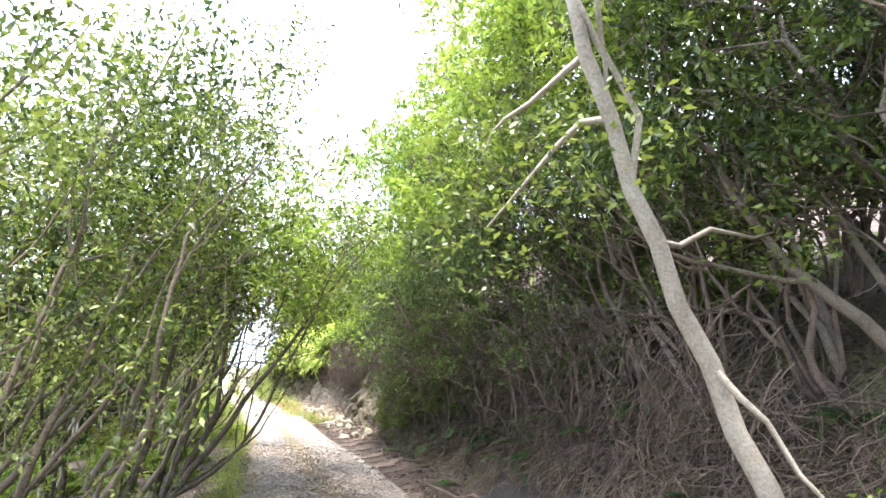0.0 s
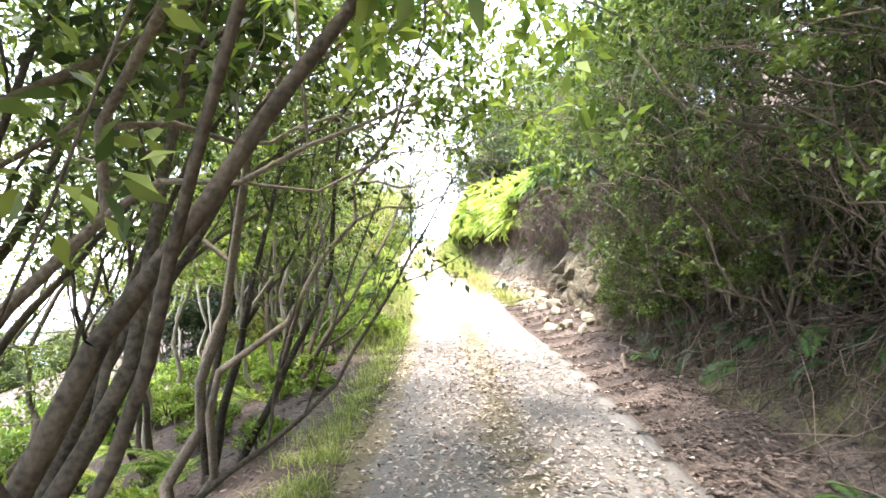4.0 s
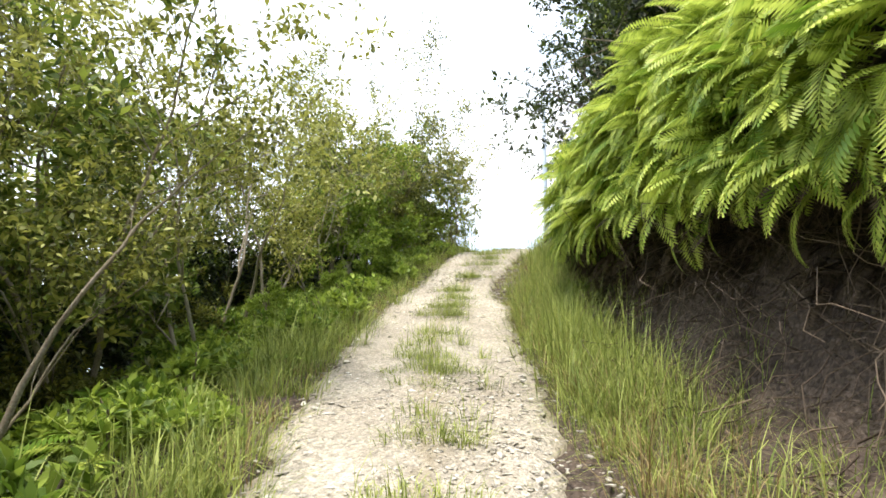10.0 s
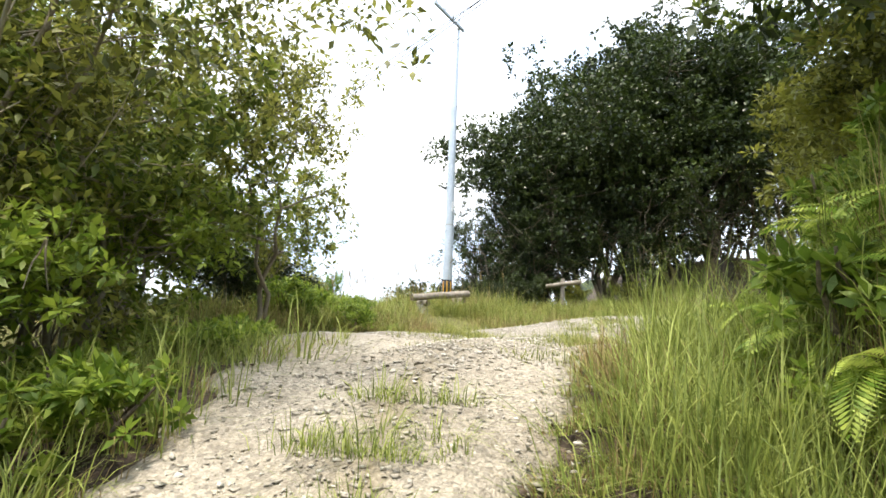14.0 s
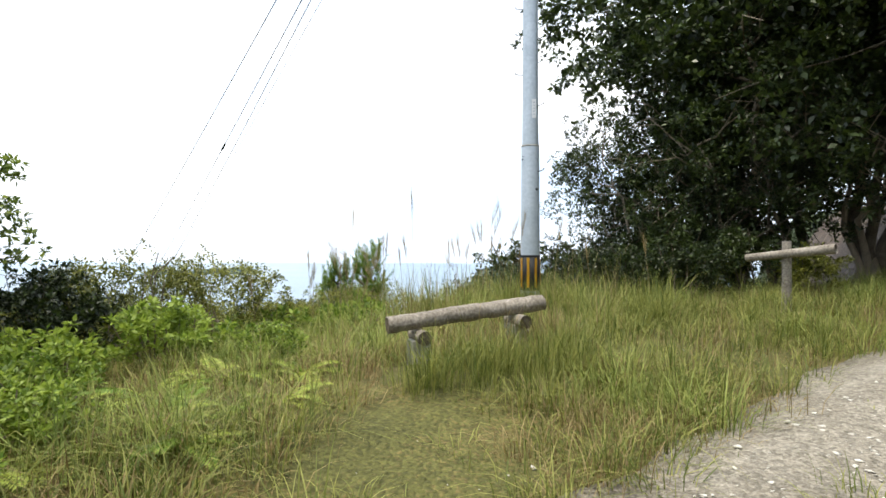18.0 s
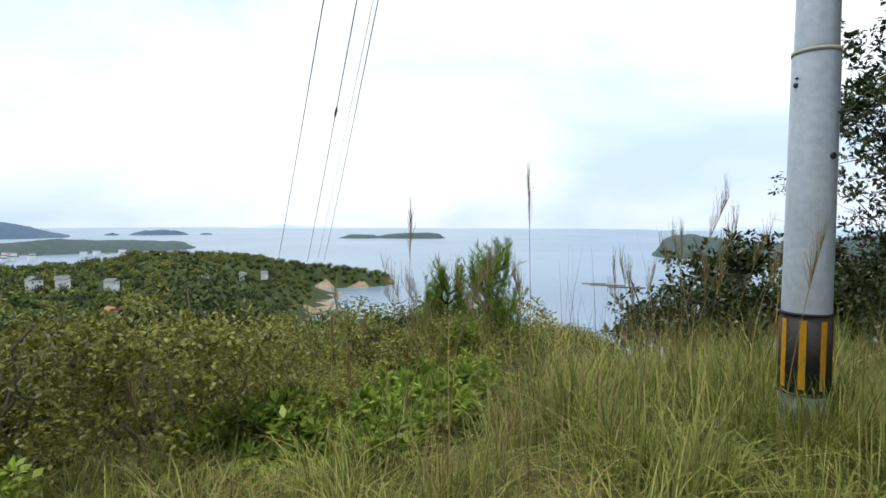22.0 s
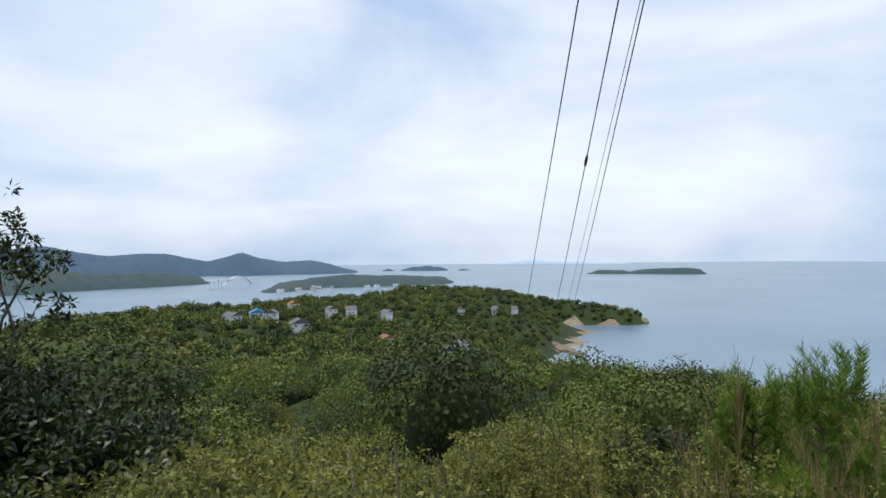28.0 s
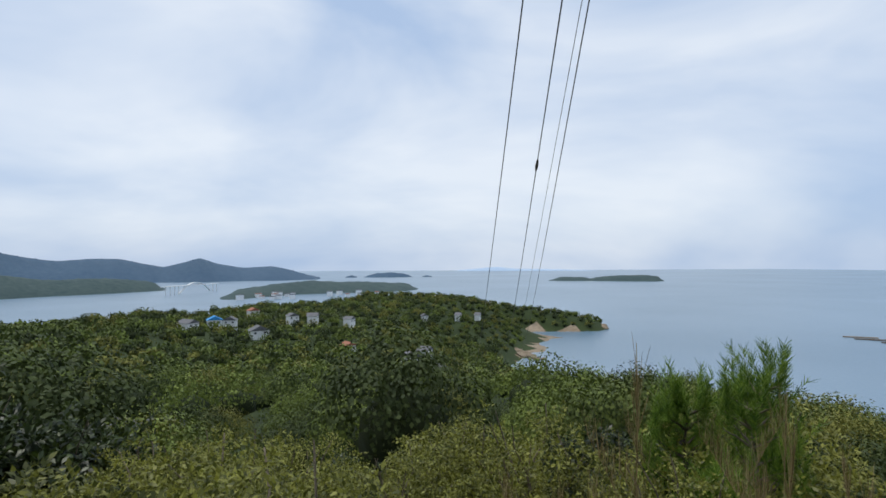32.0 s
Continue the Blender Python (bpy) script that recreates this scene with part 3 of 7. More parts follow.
def strip(name, s0, s1, half_l, half_r, lift, step, rough, mats, seed, crown=0.0, rut=0.0, taper=None, edge_sink=0.0):
    """A sheet along the track between two places y0 and y1 of it, with wavering edges and thickness."""
    sel = np.where((TP[:, 1] >= s0) & (TP[:, 1] <= s1))[0]
    sel = np.arange(sel[0], sel[-1] + 1)
    P0, N0 = TP[sel], TN[sel]
    L = np.r_[0, np.cumsum(np.linalg.norm(np.diff(P0[:, :2], axis=0), axis=1))]
    ss = np.arange(0, L[-1], step)
    P = np.stack([np.interp(ss, L, P0[:, k]) for k in range(3)], 1)
    Nn = np.stack([np.interp(ss, L, N0[:, k]) for k in range(2)], 1)
    n = 25
    u = np.linspace(-1, 1, n)
    wl = np.interp(P[:, 1], *half_l) + rough * vnoise(ss * 4, ss * 0, seed)
    wr = np.interp(P[:, 1], *half_r) + rough * vnoise(ss * 4, ss * 0 + 9, seed + 1)
    off = np.where(u[None] < 0, wl[:, None], wr[:, None]) * u[None]
    X = P[:, :1] + Nn[:, :1] * off
    Y = P[:, 1:2] + Nn[:, 1:2] * off
    Z = P[:, 2:3] + lift + crown * (1 - u[None] ** 2) + 0.012 * vnoise(X * 4, Y * 4, seed + 2)
    if taper:
        Z = Z - 0.07 * (1 - smooth((ss - taper[0]) / 2.2))[:, None] - 0.07 * smooth((ss - L[-1] + taper[1]) / 1.4)[:, None]
    Z = Z - 0.075 * edge_sink * smooth((np.abs(u)[None] - 0.72) / 0.28)
    Z = Z - rut * (np.exp(-((np.abs(off) - 0.55) / 0.2) ** 2) - 0.6 * np.exp(-(off / 0.22) ** 2)) * smooth((P[:, 1:2] - 18) / 3)
    top = np.stack([X, Y, Z], -1)
    skirtl, skirtr = top[:, :1].copy(), top[:, -1:].copy()
    skirtl[..., 2] -= lift + 0.12
    skirtr[..., 2] -= lift + 0.12
    G = np.concatenate([skirtl, top, skirtr], 1)
    a, b = G.shape[:2]
    i, j = np.meshgrid(np.arange(a - 1), np.arange(b - 1), indexing="ij")
    F = np.stack([i * b + j, i * b + j + 1, (i + 1) * b + j + 1, (i + 1) * b + j], -1).reshape(-1, 4)
    me = soup(name, G.reshape(-1, 3), F, mats, False)
    at = me.attributes.new("across", "FLOAT", "POINT")
    at.data.foreach_set("value", np.tile(np.r_[-1, u, 1], a).astype(np.float32))
    return me


road = tagged(new("road", strip("road", -28, 16.2, ((3, 6, 8.5, 11, 16), (1.12, 0.98, 0.86, 0.80, 0.8)), ((3, 5, 7, 9, 11, 13, 16), (0.95, 1.1, 1.2, 1.15, 0.97, 0.97, 0.8)), 0.028, 0.2, 0.02, M["concrete"], 5, taper=(-9, 1.4))), "narrow worn concrete lane strewn with dead leaves", "road", kind="structure")
gravel_track = tagged(new("pavement", strip("pavement", 14.6, 32.6, ((14.6, 18, 22, 28, 29.4, 30.8, 32, 33.2), (0.7, 0.86, 0.95, 1.12, 1.4, 2.2, 2.8, 3.0)), ((14.6, 18, 22, 24, 26, 28, 29.5, 31, 33), (0.7, 0.84, 0.9, 0.85, 0.66, 0.6, 0.85, 0.8, 1.4)), 0.04, 0.12, 0.2, M["gravel"], 8, rut=0.035, taper=(0, 1.6), edge_sink=1.0)), "rutted pale gravel track climbing to a lookout", "track", kind="structure")
# Soil-mixed gravel; tree shade over it is in the colour as well.
clearing_track = tagged(new("pavement_2", strip("pavement_2", 30.6, 43.5, ((30.6, 32, 33.2, 34.2, 35.6, 36.8, 39, 43), (2.1, 2.8, 2.8, 2.2, 1.95, 1.8, 2.1, 2.3)), ((30, 31, 33, 34), (0.85, 0.8, 1.4, 1.5)), 0.04, 0.12, 0.2, M["gravel_earth_shade"], 8, taper=(0, 0), edge_sink=1.0)), "earthy grey gravel with tree shade in its colour, opening into the clearing", "track", kind="structure")



# ---- utility pole, cables, benches ----
def lathe(bm, rings, sides=24):
    """Rings of (z, radius) joined into a round body."""
    loops = []
    for z, r in rings:
        loops.append([bm.verts.new((r * math.cos(2 * math.pi * k / sides), r * math.sin(2 * math.pi * k / sides), z)) for k in range(sides)])
    for a, b in zip(loops, loops[1:]):
        for k in range(sides):
            f = bm.faces.new((a[k], a[(k + 1) % sides], b[(k + 1) % sides], b[k]))
            f.smooth = True
    bm.faces.new(loops[0][::-1])
    bm.faces.new(loops[-1])
    return bm


def box(bm, cx_, cy_, cz_, sx, sy, sz, bevel=0.0):
    r = bmesh.ops.create_cube(bm, size=1.0, matrix=Matrix.LocRotScale((cx_, cy_, cz_), None, (sx, sy, sz)))
    if bevel:
        es = list({e for v in r["verts"] for e in v.link_edges})
        bmesh.ops.bevel(bm, geom=es, offset=bevel, segments=2, affect="EDGES", profile=0.5)
    return bm


def rod(bm, a, b, r, sides=8):
    a, b = Vector(a), Vector(b)
    m = Matrix.Translation((a + b) / 2) @ (b - a).to_track_quat("Z", "Y").to_matrix().to_4x4()
    bmesh.ops.create_cone(bm, cap_ends=True, segments=sides, radius1=r, radius2=r, depth=(b - a).length, matrix=m)
    return bm


POLE = Vector((-4.04, 41.55, 4.7))
TOP_Z = 8.6
FACE = math.radians(-76)                    # the side that the clearing sees


def utility_pole():
    pole = new("utility_pole")
    pole.location = POLE
    tagged(pole, "grey steel utility pole with striped guard in tall grass", "utility pole")
    part_bm("lower_tube", lathe(bmesh.new(), [(-0.4, 0.139), (0.3, 0.138), (2.37, 0.128), (2.40, 0.124)], 32), M["steel"], pole)
    part_bm("upper_tube", lathe(bmesh.new(), [(2.30, 0.118), (2.44, 0.1185), (2.46, 0.1175), (4.2, 0.108), (TOP_Z, 0.096), (TOP_Z + 0.02, 0.08)], 32), M["steel"], pole)
    part_bm("joint_ring", lathe(bmesh.new(), [(2.385, 0.122), (2.385, 0.1315), (2.408, 0.1315), (2.408, 0.122)], 32), M["post"], pole)
    guard = part_bm("striped_guard", lathe(bmesh.new(), [(0.33, 0.137), (0.33, 0.143), (0.83, 0.141), (0.83, 0.134)], 32), M["black"], pole, "black wrap-around guard with yellow stripes")
    for k in range(8):
        a = FACE + (k - 3.5) * 2 * math.pi / 8 + 0.2
        bm = bmesh.new()
        for i in range(4):
            for zz in (0.37, 0.79):
                aa = a + (i - 1.5) * 0.085
                bm.verts.new((0.1455 * math.cos(aa), 0.1455 * math.sin(aa), zz))
        v = list(bm.verts)
        for i in range(3):
            bm.faces.new((v[2 * i], v[2 * i + 2], v[2 * i + 3], v[2 * i + 1]))
        bmesh.ops.solidify(bm, geom=bm.faces[:], thickness=-0.003)
        part_bm("yellow_stripe", bm, M["yellow"], guard)
    for zz in (0.335, 0.822):
        part_bm("band", lathe(bmesh.new(), [(zz - 0.008, 0.139), (zz - 0.008, 0.1465), (zz + 0.008, 0.1465), (zz + 0.008, 0.139)], 24), M["black"], guard)
    a = FACE + 0.45
    bm = box(bmesh.new(), 0, 0, 0, 0.004, 0.062, 0.27, 0.001)
    bm.transform(Matrix.Rotation(a, 4, "Z") @ Matrix.Translation((0.1205, 0, 2.92)))
    plate = part_bm("number_plate", bm, M["plate"], pole, "narrow white number plate")
    for k in range(5):
        bm = box(bmesh.new(), 0, 0, 0.085 - k * 0.042, 0.002, 0.022, 0.018)
        bm.transform(Matrix.Rotation(a, 4, "Z") @ Matrix.Translation((0.1235, 0, 2.92)))
        part_bm("mark", bm, M["steel"], plate)
    for zz, side in ((2.02, 1), (2.96, 1), (3.44, -1), (3.92, 1), (4.4, -1), (4.88, 1), (5.4, -1), (5.9, 1)):
        aa = FACE + (1.05 if side > 0 else -1.75)
        V, F = tube(np.array([(0.10, 0, 0), (0.16, 0, 0.01), (0.205, 0, 0.02), (0.216, 0, 0.028), (0.222, 0, 0.046)]), [0.007, 0.007, 0.007, 0.008, 0.008], 8)
        bolt = part("step_bolt", soup("step_bolt", V, F, M["wire"], True), pole)
        bolt.matrix_basis = Matrix.Rotation(aa, 4, "Z") @ Matrix.Translation((0, 0, zz))
    for zz, da, rr in ((1.77, 0.78, 0.023), (2.20, -0.95, 0.016), (2.24, -0.9, 0.008)):
        bm = bmesh.new()
        bmesh.ops.create_cone(bm, cap_ends=True, segments=14, radius1=rr, radius2=rr * 0.8, depth=0.012, matrix=Matrix.Rotation(math.pi / 2, 4, "Y"))
        bm.transform(Matrix.Rotation(FACE + da, 4, "Z") @ Matrix.Translation((0.133, 0, zz)))
        part_bm("plug", bm, M["black"], pole)
    arm = part_bm("crossarm", box(bmesh.new(), 0.62, 0.11, 0, 1.7, 0.075, 0.075, 0.006), M["steel"], pole)
    arm.matrix_basis = Matrix.Translation((0, 0, TOP_Z - 0.25)) @ Matrix.Rotation(math.atan2(-1.26, -0.57), 4, "Z")
    for k in range(3):
        bm = bmesh.new()
        lathe(bm, [(0, 0.02), (0.03, 0.05), (0.06, 0.03), (0.09, 0.05), (0.12, 0.03), (0.15, 0.045), (0.18, 0.02)], 12)
        bm.transform(Matrix.Translation((0, 0, TOP_Z - 0.21)) @ Matrix.Rotation(math.atan2(-1.26, -0.57), 4, "Z") @ Matrix.Translation((0.45 + k * 0.48, 0.11, 0)))
        part_bm("insulator", bm, M["plate"], pole)
    return pole


utility_pole()


def cable(name, a, b, sag, r, sleeve_at=None, label="thin dark overhead cable running down to the valley"):
    a, b = np.array(a, float), np.array(b, float)
    u = np.linspace(0, 1, 60)[:, None] ** 1.6
    P = a + u * (b - a)
    P[:, 2] -= (sag * 4 * u * (1 - u))[:, 0]
    R = r * (1 + 0.0 * u[:, 0])
    ob = tagged(new(name, soup(name, *tube(P, R, 5), M["wire"], True)), label, "cable", group="overhead cables")
    if sleeve_at is not None:
        k = np.linspace(sleeve_at, sleeve_at + 0.0034, 5)[:, None]
        Q = a + k * (b - a)
        Q[:, 2] -= (sag * 4 * k * (1 - k))[:, 0]
        part("sleeve", soup("sleeve", *tube(Q, [0.010, 0.028, 0.03, 0.028, 0.010], 8), M["black"], True), ob, "black joint sleeve on the cable")
    return ob


cable("cable", (4.7, 34.1, 14.9), (-133.1, 112.6, -20.2), 3.4, 0.010)
cable("cable", (4.56, 33.8, 14.9), (-129.4, 118.6, -20.6), 3.4, 0.010, 0.134)
cable("cable", (4.48, 33.7, 14.9), (-127.3, 123.1, -16.3), 3.4, 0.010)
cable("cable", (4.5, 33.75, 14.3), (-128.4, 120.6, -19.0), 3.4, 0.005)


def log_bench(name, a, b, radius, label):
    """A seat log on a short cross log and two concrete posts."""
    a, b = Vector(a), Vector(b)
    d = (b - a).normalized()
    L = (b - a).length
    bench = new(name)
    bench.location = (a.x, a.y, H(a.x, a.y))
    tagged(bench, label, "bench")
    inv = Matrix.Translation(-bench.location)
    rng = np.random.default_rng(3)
    n = 26
    u = np.linspace(0, 1, n)
    P = np.array(a)[None] + u[:, None] * np.array(b - a)[None]
    P += 0.008 * np.stack([vnoise(u * 9, u * 0, 4), vnoise(u * 9, u * 0, 5), vnoise(u * 8, u * 0, 6)], 1)
    R = radius * (1 + 0.05 * vnoise(u * 14, u * 0, 7))
    R[0] *= 0.94
    R[-1] *= 0.94
    V, F = tube(P, R, 18)
    V += 0.004 * rng.normal(0, 1, V.shape)
    # worn flat on top
    me = soup("seat_log", V - np.array(bench.location), F, M["logwood"], True)
    part("seat_log", me, bench, "weathered grey round log")
    for q, s in ((P[0], -1), (P[-1], 1)):
        bm = bmesh.new()
        bmesh.ops.create_circle(bm, cap_ends=True, segments=18, radius=radius * 0.945)
        bm.transform(inv @ Matrix.Translation(Vector(q) + d * s * 0.004) @ d.to_track_quat("Z", "Y").to_matrix().to_4x4())
        bmesh.ops.solidify(bm, geom=bm.faces[:], thickness=0.006)
        part_bm("log_end", bm, M["endgrain"], bench)
    side = Vector((d.y, -d.x, 0)).normalized()
    for f in (0.19, 0.82):
        c = a + (b - a) * f - Vector((0, 0, radius * 1.75))
        p0, p1 = c + side * 0.20, c - side * 0.17
        Q = np.array([p0 + (p1 - p0) * k / 7 for k in range(8)])
        V, F = tube(Q, np.full(8, radius * 0.82), 16)
        cross = part("cross_log", soup("cross_log", V - np.array(bench.location), F, M["logwood"], True), bench, "short cross log under the seat")
        for q, s in ((p0, 1), (p1, -1)):
            bm = bmesh.new()
            bmesh.ops.create_circle(bm, cap_ends=True, segments=16, radius=radius * 0.79)
            bm.transform(inv @ Matrix.Translation(q + side * s * 0.003) @ side.to_track_quat("Z", "Y").to_matrix().to_4x4())
            bmesh.ops.solidify(bm, geom=bm.faces[:], thickness=0.005)
            part_bm("log_end", bm, M["endgrain"], cross)
        gz = H(c.x, c.y)
        hgt = c.z - radius * 0.45 - gz + 0.25
        bm = box(bmesh.new(), 0, 0, 0, 0.19, 0.18, hgt, 0.012)
        bm.transform(inv @ Matrix.Translation((c.x, c.y, c.z - radius * 0.45 - hgt / 2)) @ Matrix.Rotation(math.atan2(d.y, d.x), 4, "Z"))
        part_bm("post", bm, M["post"], bench, "squared grey concrete post")
        bm = bmesh.new()
        rod(bm, (0, 0, 0), (0, 0, 0.01), 0.014, 10)
        bm.transform(inv @ Matrix.Translation((c.x, c.y, gz + 0.10)) @ Matrix.Translation(side * 0.07) @ side.to_track_quat("Z", "Y").to_matrix().to_4x4())
        part_bm("bolt_hole", bm, M["black"], bench)
    return bench


log_bench("log_bench", (-4.50, 38.16, 4.885), (-3.32, 39.22, 5.06), 0.078, "weathered round log bench on concrete posts in tall grass")


def plank_fence():
    """A broken rail nailed across one short post."""
    ob = new("broken_rail")
    ob.location = (-0.77, 42.2, H(-0.77, 42.2))
    tagged(ob, "broken grey log rail on one short post by the bank", "rail")
    base = ob.location.z
    V, F = tube(np.array([(0, 0, -0.2), (0, 0, 0.3), (0.004, 0, 5.72 - base)]), [0.062, 0.058, 0.055], 14)
    part("post", soup("post", V, F, M["logwood"], True), ob, "short round post")
    bm = bmesh.new()
    bmesh.ops.create_circle(bm, cap_ends=True, segments=14, radius=0.055)
    bm.transform(Matrix.Translation((0.004, 0, 5.722 - base)))
    part_bm("post_top", bm, M["endgrain"], ob)
    a, b = np.array((-0.42, 0.22, 5.50 - base)), np.array((0.50, -0.28, 5.62 - base))
    u = np.linspace(0, 1, 12)[:, None]
    V, F = tube(a + u * (b - a) + np.array((-0.03, -0.07, 0)), 0.05 + 0.012 * u[:, 0], 12)
    part("rail", soup("rail", V, F, M["logwood"], True), ob, "half-rotten slanting rail")
    return ob


plank_fence()



# ---- trees and shrubs ----
def tree_model(seed, stems, height_, spread, crown_lo, n_leaf, leaf_size, bark, leaf, r0=0.05, lean=(0, 0), clumps=26, clump_r=0.45, sides=7, wide=0.45, twiggy=30, name="tree"):
    """A tree of crooked tapered stems with limbs and a ragged crown of single leaves; built at the origin."""
    rng = np.random.default_rng(seed)
    root = new(name)
    tubes, tips = [], []
    for s in range(stems):
        an = rng.uniform(0, 6.28)
        out = rng.uniform(0.25, 1.0) * spread * (0.55 if stems > 1 else 0.15)
        top = np.array([math.cos(an) * out + lean[0], math.sin(an) * out + lean[1], height_ * rng.uniform(0.72, 0.95)])
        base = np.array([rng.normal(0, 0.07), rng.normal(0, 0.07), -0.25]) if stems > 1 else np.array([0, 0, -0.25])
        P = wander(rng, base, top, 12, 0.10)
        rs = r0 * rng.uniform(0.7, 1.1)
        tubes.append((tube(P, np.linspace(rs, rs * 0.28, 12) * (1 + 0.35 * np.exp(-np.arange(12) / 1.2)), sides)))
        for b in range(rng.integers(5, 8)):
            k = rng.integers(5, 12)
            an2 = rng.uniform(0, 6.28)
            ln = spread * rng.uniform(0.35, 0.95)
            e = P[k] + np.array([math.cos(an2) * ln, math.sin(an2) * ln, ln * rng.uniform(0.15, 0.9)])
            e[2] = min(e[2], height_ * 1.02)
            Q = wander(rng, P[k], e, 7, 0.14)
            tubes.append(tube(Q, np.linspace(rs * 0.42, rs * 0.10, 7), 5))
            tips += [Q[4], Q[6]]
            for c in range(2):
                e2 = Q[rng.integers(3, 6)] + rng.normal(0, 0.3, 3) * spread
                e2[2] = max(e2[2], 0.9 * crown_lo)
                tubes.append(tube(wander(rng, Q[rng.integers(2, 5)], e2, 5, 0.15), np.linspace(rs * 0.16, rs * 0.05, 5), 4))
                tips.append(e2)
        tips.append(P[-1])
    tips = np.array(tips)
    tips = tips[tips[:, 2] > crown_lo]
    ctr = tips[rng.integers(0, len(tips), clumps)] + rng.normal(0, 0.16, (clumps, 3)) * spread
    ctr[:, 2] = np.maximum(ctr[:, 2], crown_lo)
    rad = clump_r * rng.uniform(0.6, 1.3, clumps)
    V, F = shoot_leaves(rng, ctr, rad, n_leaf, leaf_size, wide)
    part("crown", soup("crown", V, F, leaf), root)
    if twiggy:
        for k in range(min(twiggy, clumps)):
            q = tips[np.argmin(((tips - ctr[k]) ** 2).sum(1))]
            tubes.append(tube(wander(rng, q, ctr[k] + rng.normal(0, 0.1, 3), 5, 0.1), np.linspace(0.008, 0.003, 5), 4))
    V, F = join(tubes)
    part("trunk", soup("trunk", V, F, bark, True), root)
    return root


def forked_tree(seed, stems, tall_, r0, lean, leaf, leaf_size, n_leaf, bark, crown_lo, splay=0.3, levels=4, clump_r=0.34, up=0.06, wob=0.09, first=0.34, name="tree"):
    """A tree whose stems part low down and fork again and again into fine upswept twigs, leafy at the ends."""
    rng = np.random.default_rng(seed)
    root = new(name)
    tubes, tips = [], []

    def grow(p, d, ln, r, lev):
        n = 7 if lev < 2 else 5
        pts = [p]
        for i in range(n):
            d = d + rng.normal(0, wob, 3) + np.array([lean[0] * 0.05, lean[1] * 0.05, up])
            d = d / np.linalg.norm(d)
            p = p + d * ln / n
            pts.append(p)
        r1 = r * 0.66
        rad = np.linspace(r, r1, n + 1)
        if lev == 0:
            rad[0] *= 1.35
        tubes.append(tube(np.array(pts), rad, (9, 7, 5, 4, 3)[lev]))
        if lev >= 2:
            tips.extend([pts[-1], pts[n // 2 + 1]])
        if lev < levels:
            for k in range(2 if lev < 1 else int(rng.integers(2, 4))):
                q = pts[-1] if k == 0 else pts[int(rng.integers(n // 2, n))]
                a = rng.normal(0, 1, 3)
                a = a - (a @ d) * d
                a /= np.linalg.norm(a)
                w = rng.uniform(0.15, 0.4) if k == 0 else rng.uniform(0.4, 0.85)
                grow(q, d * math.cos(w) + a * math.sin(w), ln * rng.uniform(0.6, 0.85), r1 * (0.92 if k == 0 else rng.uniform(0.5, 0.75)), lev + 1)

    for s_ in range(stems):
        an = 6.283 * s_ / stems + rng.normal(0, 0.4)
        o = 0.09 if stems > 1 else 0.0
        d = np.array([math.cos(an) * splay + lean[0] * 0.3, math.sin(an) * splay + lean[1] * 0.3, 1.0])
        grow(np.array([math.cos(an) * o, math.sin(an) * o, -0.2]), d / np.linalg.norm(d), tall_ * first * rng.uniform(0.85, 1.15), r0 * rng.uniform(0.7, 1.1), 0)
    T = np.array(tips)
    T = T[T[:, 2] > crown_lo]
    V, F = shoot_leaves(rng, T, np.full(len(T), clump_r) * rng.uniform(0.6, 1.3, len(T)), n_leaf, leaf_size, 0.45, 9, 0.3, 0.3)
    part("crown", soup("crown", V, F, leaf), root)
    V, F = join(tubes)
    part("trunk", soup("trunk", V, F, bark, True), root)
    return root


def bush_model(seed, w, h, n_leaf, size, leaf, stems=7, wide=0.5, name="bush", lo=0.12):
    """A low shrub: a fan of stems under a dense uneven dome of leaves."""
    rng = np.random.default_rng(seed)
    root = new(name)
    tubes = []
    for s in range(stems):
        an = rng.uniform(0, 6.28)
        e = np.array([math.cos(an) * w * 0.4 * rng.uniform(0.3, 1), math.sin(an) * w * 0.4 * rng.uniform(0.3, 1), h * rng.uniform(0.6, 0.9)])
        tubes.append(tube(wander(rng, (rng.normal(0, 0.05), rng.normal(0, 0.05), -0.2), e, 7, 0.1), np.linspace(0.02, 0.006, 7), 5))
    V, F = join(tubes)
    part("stem", soup("stem", V, F, M["bark"], True), root)
    k = 60
    an, rr = rng.uniform(0, 6.28, k), np.sqrt(rng.uniform(0, 1, k)) * w * 0.42
    ctr = np.stack([np.cos(an) * rr, np.sin(an) * rr, h * (lo + (0.88 - lo) * rng.uniform(0.0, 1, k) ** 0.6 * (1 - 0.5 * (rr / (w * 0.5)) ** 2))], 1)
    V, F = shoot_leaves(rng, ctr, np.full(k, 0.125) * w * rng.uniform(0.6, 1.3, k), n_leaf, size, wide, 16, 0.6, 0.3)
    part("foliage", soup("foliage", V, F, leaf), root)
    return root


def put(model, label, category, spots, group="", sc=(0.85, 1.15), sink=0.0, seed=0):
    """Stands a model at its first place and copies of it at the others: (x, y[, scale[, turn]])."""
    rng = np.random.default_rng(seed)
    model_used = False
    for sp in spots:
        x, y = sp[:2]
        k = sp[2] if len(sp) > 2 else rng.uniform(*sc)
        a = sp[3] if len(sp) > 3 else rng.uniform(0, 360)
        m = pose(x, y, H(x, y) - sink, 0, 0, a) @ Matrix.Scale(k, 4)
        if model_used:
            copy_thing(model, m)
        else:
            tagged(model, label, category, group=group)
            keep = m
            model_used = True
    model.matrix_basis = keep


